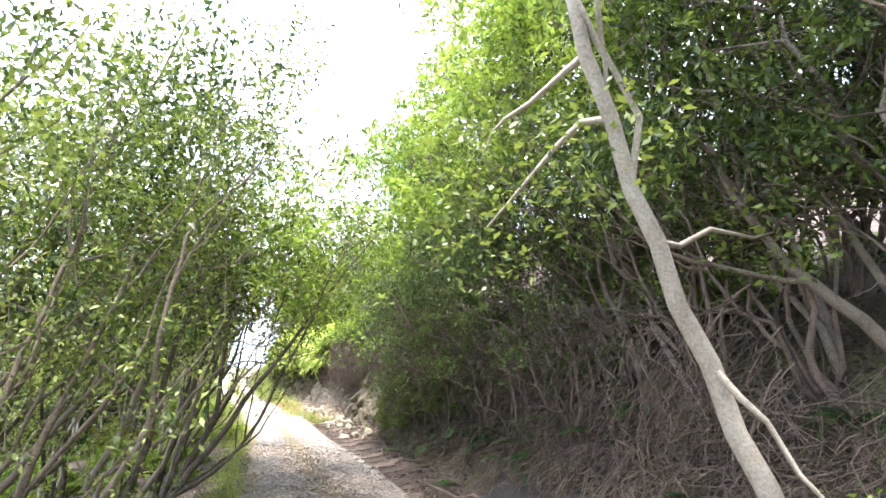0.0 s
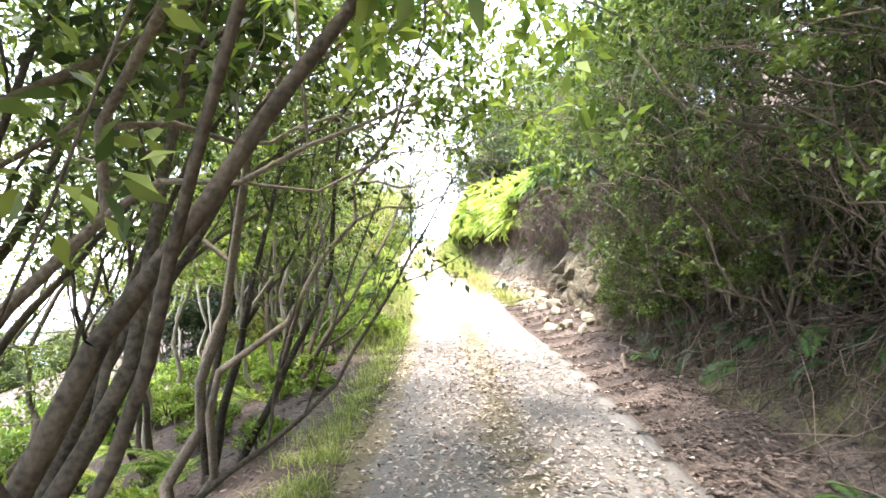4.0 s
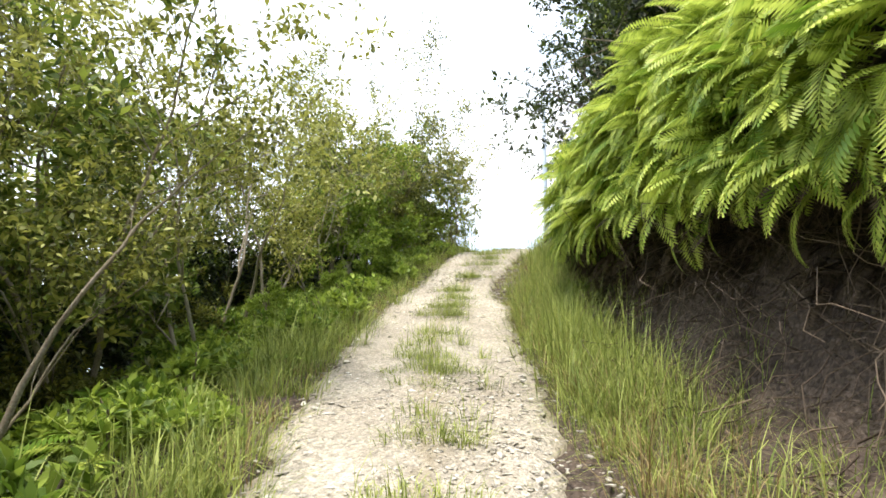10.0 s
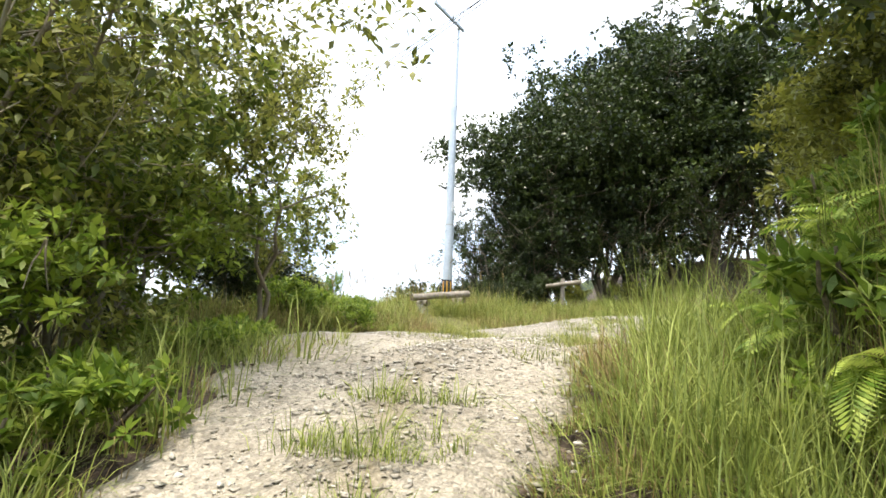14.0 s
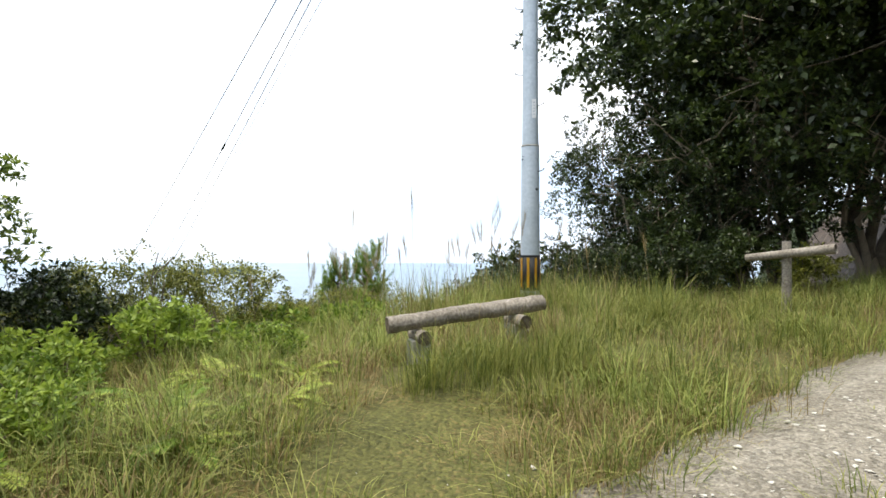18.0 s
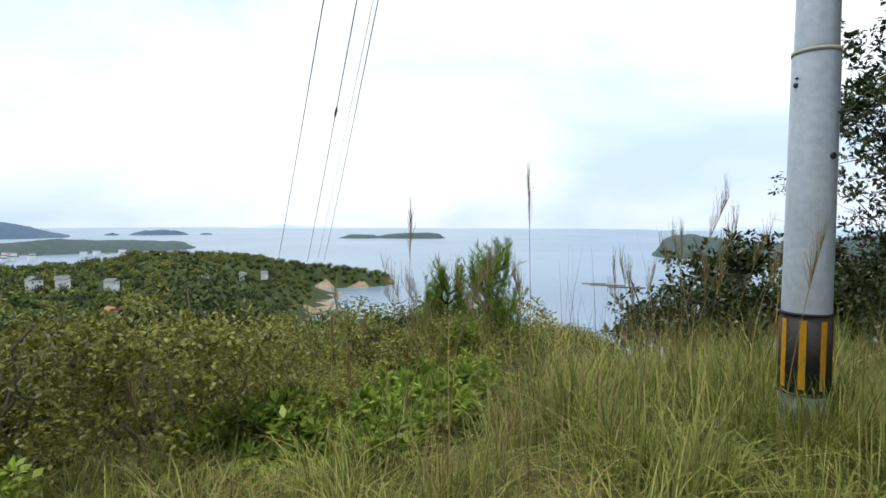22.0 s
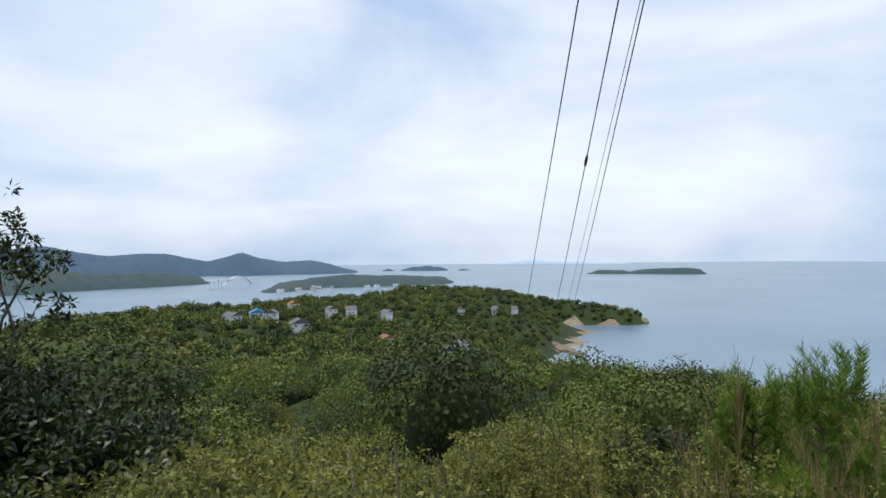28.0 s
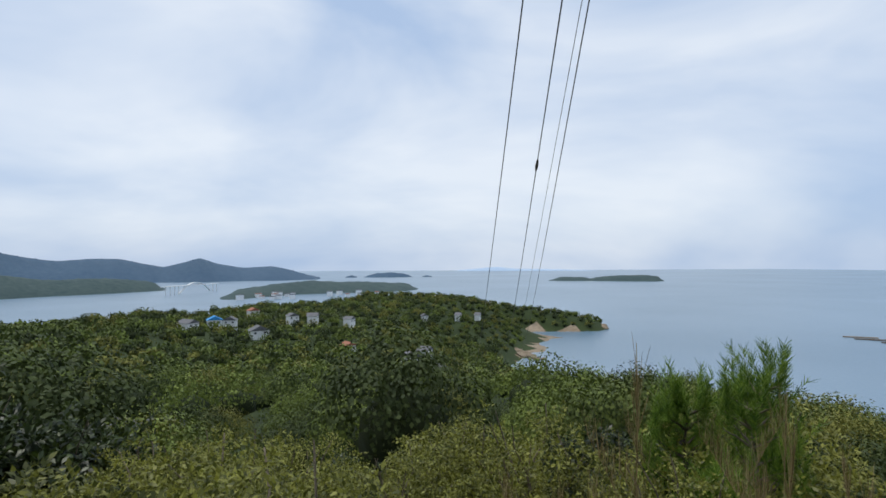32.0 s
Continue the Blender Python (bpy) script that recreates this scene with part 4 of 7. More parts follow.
def beside(y, d):
    """A place d metres to the right of the track, at the track's y."""
    n = np.array([np.interp(y, TP[:, 1], TN[:, 0]), np.interp(y, TP[:, 1], TN[:, 1])])
    return float(np.interp(y, TP[:, 1], TP[:, 0]) + n[0] * d), float(y + n[1] * d)


def spots(seed, y0, y1, d0, d1, n, gap=0.5, k0=0.85, k1=1.15):
    rng = np.random.default_rng(seed)
    out = []
    for _ in range(n * 30):
        p = beside(rng.uniform(y0, y1), rng.uniform(d0, d1))
        if all((p[0] - q[0]) ** 2 + (p[1] - q[1]) ** 2 > gap * gap for q in out):
            out.append((*p, rng.uniform(k0, k1), rng.uniform(0, 360)))
            if len(out) == n:
                break
    return out


def polar_spot(az, r):
    a = radians(az)
    return float(LOOKOUT[0] - math.sin(a) * r), float(LOOKOUT[1] + math.cos(a) * r)


# shaded lane: many-stemmed trees on the falling side
shade = forked_tree(11, 5, 5.0, 0.05, (0.5, 0.1), M["leaf_fine"], 0.055, 11000, M["darkbark"], 1.5)
put(shade, "crooked many-stemmed grey tree leaning over the lane", "tree", [(1.0, 3.55, 1.0, 10), (-0.5, 9.05, 0.95, 40), (-0.6, 0.6, 1.0, 330), (-2.0, -2.4, 1.05, 60), (-1.75, 5.5, 0.95, 200)], "trees along the lane")
shade2 = forked_tree(12, 3, 5.2, 0.046, (0.55, 0), M["leaf_fine"], 0.055, 9000, M["darkbark"], 1.6, 0.22)
put(shade2, "slender three-stemmed tree beside the shaded lane", "tree", [(0.42, 6.15, 0.95, 20), (-1.7, 11.6, 0.85, 160), (0.9, 1.2, 1.0, 350), (-2.9, 5.8, 1.05, 130), (-1.7, 8.05, 1.0, 250), (-2.6, 1.9, 1.05, 40), (-3.6, -0.4, 1.1, 160), (0.2, -2.0, 1.0, 20)], "trees along the lane")
stem1 = forked_tree(15, 1, 5.4, 0.062, (0.25, 0.1), M["leaf"], 0.06, 5200, M["darkbark"], 1.7, 0.12, 4, 0.4, 0.05, 0.13, 0.4)
put(stem1, "slim dark crooked tree with a light crown beside the lane", "tree", [(-1.3, 13.2, 0.8, 150), (-2.3, 14.4, 0.9, 160), (-2.75, 13.3, 1.0, 240), (-1.2, 10.3, 0.8, 160), (-3.4, 10.2, 1.0, 180), (-4.4, 8.0, 1.0, 300), (-1.6, 12.2, 0.9, 200), (-3.8, 12.0, 1.05, 30), (-4.2, 3.6, 1.05, 100), (-4.6, 0.6, 1.1, 20), (*beside(16.3, -3.1), 0.75, 170), (*beside(15.2, -3.6), 0.9, 150), (*beside(16.6, -4.1), 0.9, 190)], "trees along the lane")
# Closes the canopy; trees behind the start are unseen, placed to shade the lane.
roof = forked_tree(16, 3, 7.4, 0.09, (0.7, 0), M["leaf_shade"], 0.10, 15000, M["darkbark"], 3.0, 0.35, 4, 0.6)
put(roof, "tall leafy tree over the lane, some unseen and added to block light", "tree", [(*beside(y, d), k, a) for y, d, k, a in ((-9.0, -2.8, 1.0, 0), (-6.0, -3.2, 1.0, 20), (4.4, -4.8, 1.0, 350), (-4.6, 5.4, 1.0, 185), (1.0, 5.8, 1.0, 170), (6.8, -5.0, 0.95, 10), (-9.5, 3.2, 0.9, 180), (-6.5, 3.6, 0.9, 165), (-3.6, 4.0, 0.9, 195), (-0.6, 4.4, 0.85, 180), (2.4, 4.6, 0.85, 170), (5.2, 4.4, 0.8, 190), (7.6, 4.2, 0.75, 175), (10.0, 4.4, 0.75, 180), (-12.0, 0.4, 1.0, 90))], "trees along the lane")
slim = tree_model(13, 1, 5.2, 1.4, 2.0, 2600, 0.08, M["bark"], M["leaf_olive"], 0.05, (0.2, 0.1), 30, 0.42)
put(slim, "thin straight-trunked tree with a light leafy crown", "tree", spots(5, 2, 12, -8.5, -4.6, 7, 1.0) + spots(6, -6, 2, -9, -4.5, 5, 1.2), "trees along the lane")

# overhanging thicket on the cut bank side of the shaded lane
over = tree_model(21, 8, 3.0, 1.7, 0.2, 4800, 0.08, M["root"], M["leaf_shade"], 0.03, (-0.9, 0), 60, 0.36)
put(over, "tangled leafy shrub tree overhanging the bank", "tree", [(*beside(y, d), k, a) for y, d, k, a in ((9.6, 3.0, 0.8, 0), (8.4, 2.9, 0.75, 20), (7.3, 3.0, 0.8, 340), (6.1, 3.1, 0.8, 15), (4.9, 3.3, 0.85, 350), (3.6, 3.5, 0.85, 10), (2.2, 3.8, 0.9, 190), (0.8, 4.2, 0.95, 160), (8.0, 4.8, 1.1, 30), (5.4, 5.0, 1.1, 90), (9.0, 2.5, 0.6, 10), (7.8, 2.5, 0.6, 345), (6.6, 2.5, 0.62, 0), (5.4, 2.6, 0.62, 20), (4.2, 2.6, 0.65, 340), (3.0, 2.7, 0.65, 5), (3.0, 5.6, 1.1, 250), (-1.0, 5.2, 1.1, 30), (10.8, 3.3, 0.9, 0), (11.9, 3.5, 0.9, 25), (13.0, 3.5, 0.95, 345), (14.1, 3.6, 0.9, 15), (15.2, 3.8, 0.85, 0), (12.4, 4.6, 1.15, 40), (14.4, 4.8, 1.1, 200), (1.6, 3.3, 0.95, 10), (0.4, 3.3, 0.95, 350), (-0.8, 3.5, 1.0, 20), (-2.0, 3.8, 1.05, 0), (2.8, 3.4, 0.9, 20), (1.2, 5.2, 1.25, 100), (-0.4, 5.6, 1.3, 220), (3.0, 4.6, 1.2, 0))], "bank thicket")
arch = tree_model(22, 2, 4.6, 2.2, 2.7, 8500, 0.08, M["bark"], M["leaf_bright"], 0.045, (-1.7, 0), 50, 0.5)
put(arch, "bright-leaved tree arching over the lane", "tree", [(*beside(7.4, 3.4), 0.9, 5), (*beside(5.0, 3.4), 1.0, 18), (*beside(3.2, 3.4), 1.0, 10), (*beside(1.7, 3.3), 1.0, 0), (*beside(0.4, 3.6), 1.05, 15), (*beside(-0.9, 3.6), 1.1, 350), (*beside(6.4, -2.3), 1.0, 188), (*beside(4.0, -2.8), 1.05, 190)], "bank thicket")

banktree = forked_tree(23, 3, 4.8, 0.07, (-0.45, -0.1), M["leaf_shade"], 0.085, 9000, M["darkbark"], 1.6, 0.3, 4, 0.45, 0.06, 0.12)
put(banktree, "crooked grey-brown tree leaning from the bank across the lane", "tree", [(*beside(5.6, 3.0), 0.8, 10), (*beside(2.6, 3.3), 0.85, 340), (*beside(8.6, 3.1), 0.75, 20), (*beside(-0.4, 3.2), 0.85, 0)], "bank thicket")

# trees on the falling side of the gravel climb
row = tree_model(31, 3, 4.0, 1.7, 1.0, 10000, 0.11, M["palebark"], M["leaf"], 0.04, (0, 0), 70, 0.44)
put(row, "leafy broadleaf tree with thin pale stems by the track", "tree", [(*beside(y, d), k, a) for y, d, k, a in (
    (17.4, -4.0, 0.95, 140), (19.6, -4.3, 1.0, 200), (22.0, -4.1, 1.15, 260), (24.3, -5.0, 0.84, 320), (26.3, -4.8, 0.8, 45), (20.6, -6.4, 1.15, 60), (24.0, -7.0, 1.3, 280))] + [(-6.3, 34.3, 0.6, 20), (-8.1, 35.9, 0.62, 100), (-8.9, 35.0, 0.8, 30), (-5.9, 29.9, 0.85, 70), (-6.9, 28.4, 1.0, 160), (-7.6, 30.6, 1.1, 250), (-8.2, 33.4, 0.85, 10), (-6.6, 31.9, 0.75, 200)], "trees along the track")
row2 = tree_model(32, 2, 4.4, 1.6, 0.8, 9500, 0.10, M["palebark"], M["leaf_olive"], 0.045, (0, 0), 70, 0.45)
put(row2, "tall pale-stemmed tree with fine olive leaves", "tree", [(*beside(y, d), k, a) for y, d, k, a in ((18.4, -5.2, 1.05, 135), (22.9, -5.2, 1.3, 195), (26.8, -5.6, 1.0, 255), (28.8, -3.3, 0.72, 315), (30.9, -2.3, 0.66, 30), (21.2, -5.8, 1.25, 10))], "trees along the track")
thin = tree_model(34, 2, 5.4, 1.2, 1.7, 3200, 0.085, M["palebark"], M["leaf_bright"], 0.042, (0.1, 0), 40, 0.4)
put(thin, "slender pale-barked tree with airy bright leaves", "tree", [(*beside(y, d), k, a) for y, d, k, a in ((9.8, -2.6, 0.95, 40), (10.8, -3.4, 1.0, 130), (11.6, -2.5, 0.95, 210), (12.5, -3.3, 1.0, 300), (13.3, -2.5, 0.85, 80), (11.2, -4.6, 1.05, 10), (12.9, -4.7, 1.0, 150), (14.4, -3.5, 0.9, 260), (15.2, -4.4, 1.0, 20), (15.8, -3.2, 0.85, 110), (16.6, -4.9, 1.0, 200), (13.6, -6.0, 1.05, 290), (15.6, -6.4, 1.1, 70), (9.2, -4.0, 1.0, 330), (18.6, -3.6, 0.75, 60), (21.0, -3.9, 0.7, 170), (23.6, -3.8, 0.72, 280))], "trees along the track")
bright = tree_model(33, 4, 2.5, 1.2, 0.15, 7000, 0.09, M["palebark"], M["leaf_bright"], 0.03, (0, 0), 60, 0.36)
put(bright, "young bright-green tree leafy down to the grass", "tree", [(*beside(y, d), k, a) for y, d, k, a in ((17.3, -2.9, 0.6, 60), (27.2, -2.7, 1.05, 240), (28.6, -2.7, 0.85, 20), (29.8, -2.9, 0.8, 60))], "trees along the track")
pale = forked_tree(35, 2, 4.6, 0.036, (0.1, 0), M["leaf_olive"], 0.085, 5200, M["palebark"], 1.6, 0.2, 4, 0.4, 0.06, 0.1, 0.42)
put(pale, "thin pale-stemmed young tree at the wood's edge", "tree", [(-6.6, 28.7, 1.0, 20), (-5.8, 28.1, 0.85, 140), (-6.0, 29.0, 0.95, 260)] + [(*beside(y, d), k, a) for y, d, k, a in ((17.9, -2.6, 0.75, 30), (19.0, -3.1, 0.9, 150), (20.3, -2.7, 0.75, 80), (21.7, -3.0, 0.85, 270), (22.8, -2.7, 0.7, 190), (24.1, -3.0, 0.8, 10), (25.6, -3.3, 0.9, 100), (26.6, -3.0, 0.8, 220), (29.8, -3.7, 0.8, 330))], "trees along the track")
# Dark-leaved filler stands in for shade inside the wood; some are real shrubs.
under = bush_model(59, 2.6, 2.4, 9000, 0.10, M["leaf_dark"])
put(under, "dark shrub, in part filler for shade inside the wood", "shrub", [(*beside(y, d), k, a) for y, d, k, a in ((16.4, -5.4, 0.8, 120), (17.8, -4.8, 0.9, 180), (19.2, -4.8, 0.95, 240), (20.6, -5.0, 1.0, 300), (22.0, -5.0, 1.0, 20), (23.4, -5.1, 1.0, 80), (24.8, -5.1, 1.05, 140), (26.2, -5.0, 1.05, 200), (27.6, -5.0, 1.0, 260), (29.0, -5.0, 1.0, 320), (16.8, -7.2, 1.2, 45), (20.0, -7.4, 1.2, 105), (23.2, -7.6, 1.3, 165), (26.4, -7.6, 1.2, 225))] + [(*polar_spot(a, r), k, a * 3) for a, r, k in ((100, 7.5, 0.85), (106, 6.5, 0.85), (109, 9.0, 1.1), (97, 10.5, 1.0), (104, 12.0, 1.3), (112, 7.5, 1.1))] + [(-8.6, 30.4, 0.9, 30), (-7.9, 32.2, 0.75, 150), (-6.2, 35.0, 0.5, 40), (-6.8, 34.2, 0.55, 160), (-7.2, 35.8, 0.5, 280), (-7.6, 37.2, 0.5, 80)], "dark understorey")

# dark trees above the fern bank and round the clearing
dark = tree_model(41, 3, 4.6, 2.2, 0.5, 12000, 0.11, M["bark"], M["leaf_dark"], 0.07, (0, 0), 80, 0.56)
put(dark, "dense dark evergreen tree on the bank", "tree", [(*beside(y, d), k, a) for y, d, k, a in (
    (22.4, 3.0, 0.8, 0), (27.2, 2.5, 0.7, 40), (25.4, 2.8, 0.72, 300), (19.6, 4.4, 0.8, 50), (23.6, 4.0, 0.8, 100), (25.8, 4.2, 0.85, 150), (28.0, 4.4, 0.8, 200), (29.6, 3.6, 0.8, 250), (22.6, 6.4, 1.0, 30), (26.6, 6.6, 1.0, 260))] + [
    (0.9, 46.0, 1.0, 20), (-0.6, 45.2, 0.72, 50), (1.9, 44.8, 0.85, 90), (3.2, 46.0, 1.05, 80), (-2.3, 46.8, 0.8, 10), (-2.6, 45.3, 0.72, 200), (-1.4, 45.6, 0.8, 260), (-3.3, 46.6, 0.7, 310), (4.2, 44.2, 0.9, 10), (-1.8, 49.6, 0.9, 140), (3.4, 48.6, 1.2, 200), (5.6, 45.4, 1.1, 260), (5.6, 48.4, 1.2, 320), (8.6, 45.6, 1.2, 30)], "dark trees on the rise")
oak = tree_model(43, 3, 9.5, 4.4, 1.2, 36000, 0.17, M["bark"], M["leaf_dark"], 0.16, (0, 0), 150, 0.95, wide=0.6)
put(oak, "tall dark evergreen oak behind the utility pole", "tree", [(-0.9, 46.5, 0.74, 20), (1.2, 46.2, 0.82, 75), (2.2, 47.4, 0.95, 120), (4.6, 45.8, 0.9, 170), (7.0, 46.0, 0.95, 220), (0.4, 50.0, 1.1, 260), (4.4, 50.0, 1.1, 300)], "dark trees on the rise")
hillt = tree_model(42, 3, 4.4, 2.0, 0.5, 10000, 0.12, M["bark"], M["leaf"], 0.06, (0, 0), 70, 0.54)
put(hillt, "rounded green tree on the hillside above the track", "tree", [(*beside(y, d), k, a) for y, d, k, a in ((24.6, 3.4, 0.6, 0), (27.2, 3.4, 0.62, 60), (17.2, 5.0, 0.9, 120), (14.6, 5.4, 1.0, 180), (29.8, 3.6, 0.7, 240), (30.8, 4.6, 0.8, 20), (28.6, 3.4, 0.6, 90), (31.8, 5.8, 0.85, 140), (29.2, 2.9, 0.75, 200), (31.4, 3.6, 0.8, 260), (33.0, 3.9, 0.9, 30), (30.2, 5.4, 1.0, 310), (34.6, 4.6, 0.95, 100), (28.2, 4.2, 0.85, 170), (12.0, 5.8, 1.1, 300))], "dark trees on the rise")

# lookout shrubs
lowb = bush_model(51, 1.9, 1.35, 8200, 0.043, M["leaf_scrub"])
lowb2 = bush_model(52, 2.2, 1.5, 8200, 0.046, M["leaf_scrub"])
lowb3 = bush_model(53, 1.7, 1.2, 6500, 0.058, M["leaf_dark"])
rb = np.random.default_rng(54)


def slope_spots(n, az0, az1, r0, r1, gap, k0, k1, seed, avoid=()):
    rng = np.random.default_rng(seed)
    out = []
    for _ in range(n * 40):
        a, r = radians(rng.uniform(az0, az1)), rng.uniform(r0, r1)
        p = (LOOKOUT[0] - math.sin(a) * r, LOOKOUT[1] + math.cos(a) * r)
        if p[0] > -5.6 and p[1] < 41.5:
            continue
        if all((p[0] - q[0]) ** 2 + (p[1] - q[1]) ** 2 > gap * gap for q in out):
            out.append((*p, rng.uniform(k0, k1), rng.uniform(0, 360)))
            if len(out) == n:
                break
    return out


put(lowb, "dense olive-green shrub on the slope below the lookout", "shrub", [(-7.16, 40.24, 0.5, 0), (-6.9, 39.9, 0.42, 90), (-7.5, 40.6, 0.6, 200), (-7.4, 39.7, 0.55, 300)] + slope_spots(20, 35, 125, 2.4, 11, 1.15, 0.7, 1.15, 1), "shrubs below the lookout")
put(lowb2, "leafy green shrub on the slope below the lookout", "shrub", slope_spots(20, 30, 125, 3.0, 13, 1.25, 0.7, 1.2, 2), "shrubs below the lookout")
put(lowb3, "dark glossy shrub on the slope below the lookout", "shrub", [(-6.6, 47.4, 1.7, 90), (-5.4, 47.4, 2.0, 200), (-4.2, 48.4, 1.8, 130), (-3.3, 44.6, 1.0, 15), (-2.7, 43.9, 0.9, 60), (-2.0, 43.6, 0.9, 110), (-3.6, 45.8, 1.3, 160), (-2.2, 45.0, 1.3, 210), (-1.0, 44.2, 1.1, 260), (-6.4, 46.4, 1.2, 300), (-5.2, 46.2, 1.2, 340), (-3.9, 46.6, 0.9, 30), (-2.4, 45.8, 0.9, 70)] + slope_spots(9, 40, 120, 4, 13, 1.6, 0.7, 1.2, 3), "shrubs below the lookout")
lowy = bush_model(57, 1.3, 0.75, 2700, 0.068, M["leaf_bright"])
put(lowy, "low bright yellow-green shrub in the undergrowth", "shrub", [(-6.7, 37.6, 1.0, 0), (-6.4, 36.2, 0.8, 40), (-5.7, 38.0, 0.6, 300), (-6.9, 36.6, 0.9, 80), (-4.9, 34.9, 0.6, 120), (-5.6, 34.4, 0.75, 160), (-5.4, 35.7, 0.6, 200), (-6.2, 35.4, 0.8, 240), (-4.6, 33.6, 0.55, 280), (-5.4, 33.2, 0.8, 320), (-7.4, 41.0, 0.7, 140), (-6.9, 41.9, 0.7, 180)] + spots(31, -6, 13, -12, -4.2, 74, 0.9, 0.9, 1.9) + spots(32, 10, 14.5, -4.5, -2.6, 8, 0.7, 0.6, 0.9) + spots(33, 16, 28.5, -6.0, -2.9, 34, 0.75, 0.7, 1.2) + spots(34, 22.5, 29, -4.6, -2.1, 18, 0.6, 0.45, 0.75), "low bright shrubs")
hedge = bush_model(62, 1.5, 2.3, 9000, 0.06, M["leaf_fine"], 12, 0.45, "bush", 0.05)
put(hedge, "twiggy leafy shrub hanging down the lane bank", "shrub", [(*beside(6.4, 2.6), 0.8, 0), (*beside(7.4, 2.5), 0.85, 70), (*beside(8.3, 2.35), 0.85, 140), (*beside(9.2, 2.3), 0.8, 210), (*beside(10.1, 2.5), 0.8, 280), (*beside(5.2, 2.9), 0.75, 30)], "bank shrubs")
sapl = bush_model(60, 0.95, 1.6, 6500, 0.06, M["leaf_bright"], 5, 0.4, "sapling", 0.1)
put(sapl, "leafy bright-green sapling standing at the track edge", "sapling", [(-4.45, 25.6, 0.8, 0), (-4.95, 25.3, 0.62, 120), (*beside(22.9, -1.9), 0.55, 60), (*beside(19.6, -2.3), 0.6, 200)], "saplings")
weed = bush_model(61, 0.7, 0.36, 900, 0.075, M["leaf_bright"], 4, 0.45, "weed", 0.15)
put(weed, "low leafy green weed on the verge", "weed", spots(41, 17, 30, -2.8, -1.15, 70, 0.28, 0.7, 1.3) + spots(42, 9.5, 17, -2.6, -1.2, 26, 0.35, 0.7, 1.2) + spots(43, 23, 31, 1.7, 3.0, 24, 0.35, 0.7, 1.3) + spots(44, -2, 9, -3.4, -1.6, 18, 0.5, 0.5, 0.9) + [(*polar_spot(a, r), k, a * 7) for a, r, k in ((38, 2.0, 1.2), (46, 2.4, 1.3), (54, 1.9, 1.2), (62, 2.5, 1.3), (70, 2.0, 1.2), (42, 2.9, 1.4), (58, 3.0, 1.4), (50, 1.5, 1.0), (80, 2.3, 1.2), (34, 2.6, 1.2))], "weeds")
bankb = bush_model(58, 1.6, 1.3, 6000, 0.065, M["leaf_scrub"])
put(bankb, "leafy green shrub on the bank beside the track", "shrub", [(*beside(y, d), k, a) for y, d, k, a in ((26.4, 2.9, 0.9, 0), (27.3, 2.9, 0.9, 50), (28.2, 2.9, 0.8, 100), (29.2, 2.9, 0.8, 150), (30.2, 3.0, 0.9, 200), (31.2, 3.1, 1.0, 250), (32.2, 3.2, 1.2, 300), (27.8, 3.2, 1.4, 30), (29.0, 3.2, 1.4, 80), (30.4, 3.5, 1.5, 130), (31.6, 4.2, 1.6, 70), (29.6, 4.4, 1.7, 20), (33.2, 3.4, 1.5, 40), (34.0, 4.2, 1.6, 100), (32.8, 4.6, 1.7, 160), (27.0, 3.4, 1.5, 260), (26.0, 3.2, 1.3, 300), (28.4, 4.4, 1.8, 350), (25.2, 2.8, 0.9, 180), (12.6, -3.6, 0.8, 10), (16.8, -3.2, 0.8, 60), (19.4, -3.2, 0.8, 110), (21.6, -3.3, 0.9, 160), (24.0, -3.4, 0.9, 210))] + [(-3.2, 45.6, 0.8, 30), (-1.6, 44.6, 0.75, 90), (-0.2, 44.0, 0.7, 150), (1.4, 43.8, 0.7, 210)], "bank shrubs")
edge = tree_model(56, 2, 3.6, 0.6, 0.8, 4500, 0.07, M["bark"], M["leaf_dark"], 0.035, (0, 0), 30, 0.3)
put(edge, "small dark-leaved tree at the edge of the lookout", "tree", [(-12.6, 36.3, 1.22, 40), (-13.2, 35.6, 1.2, 200)], "")


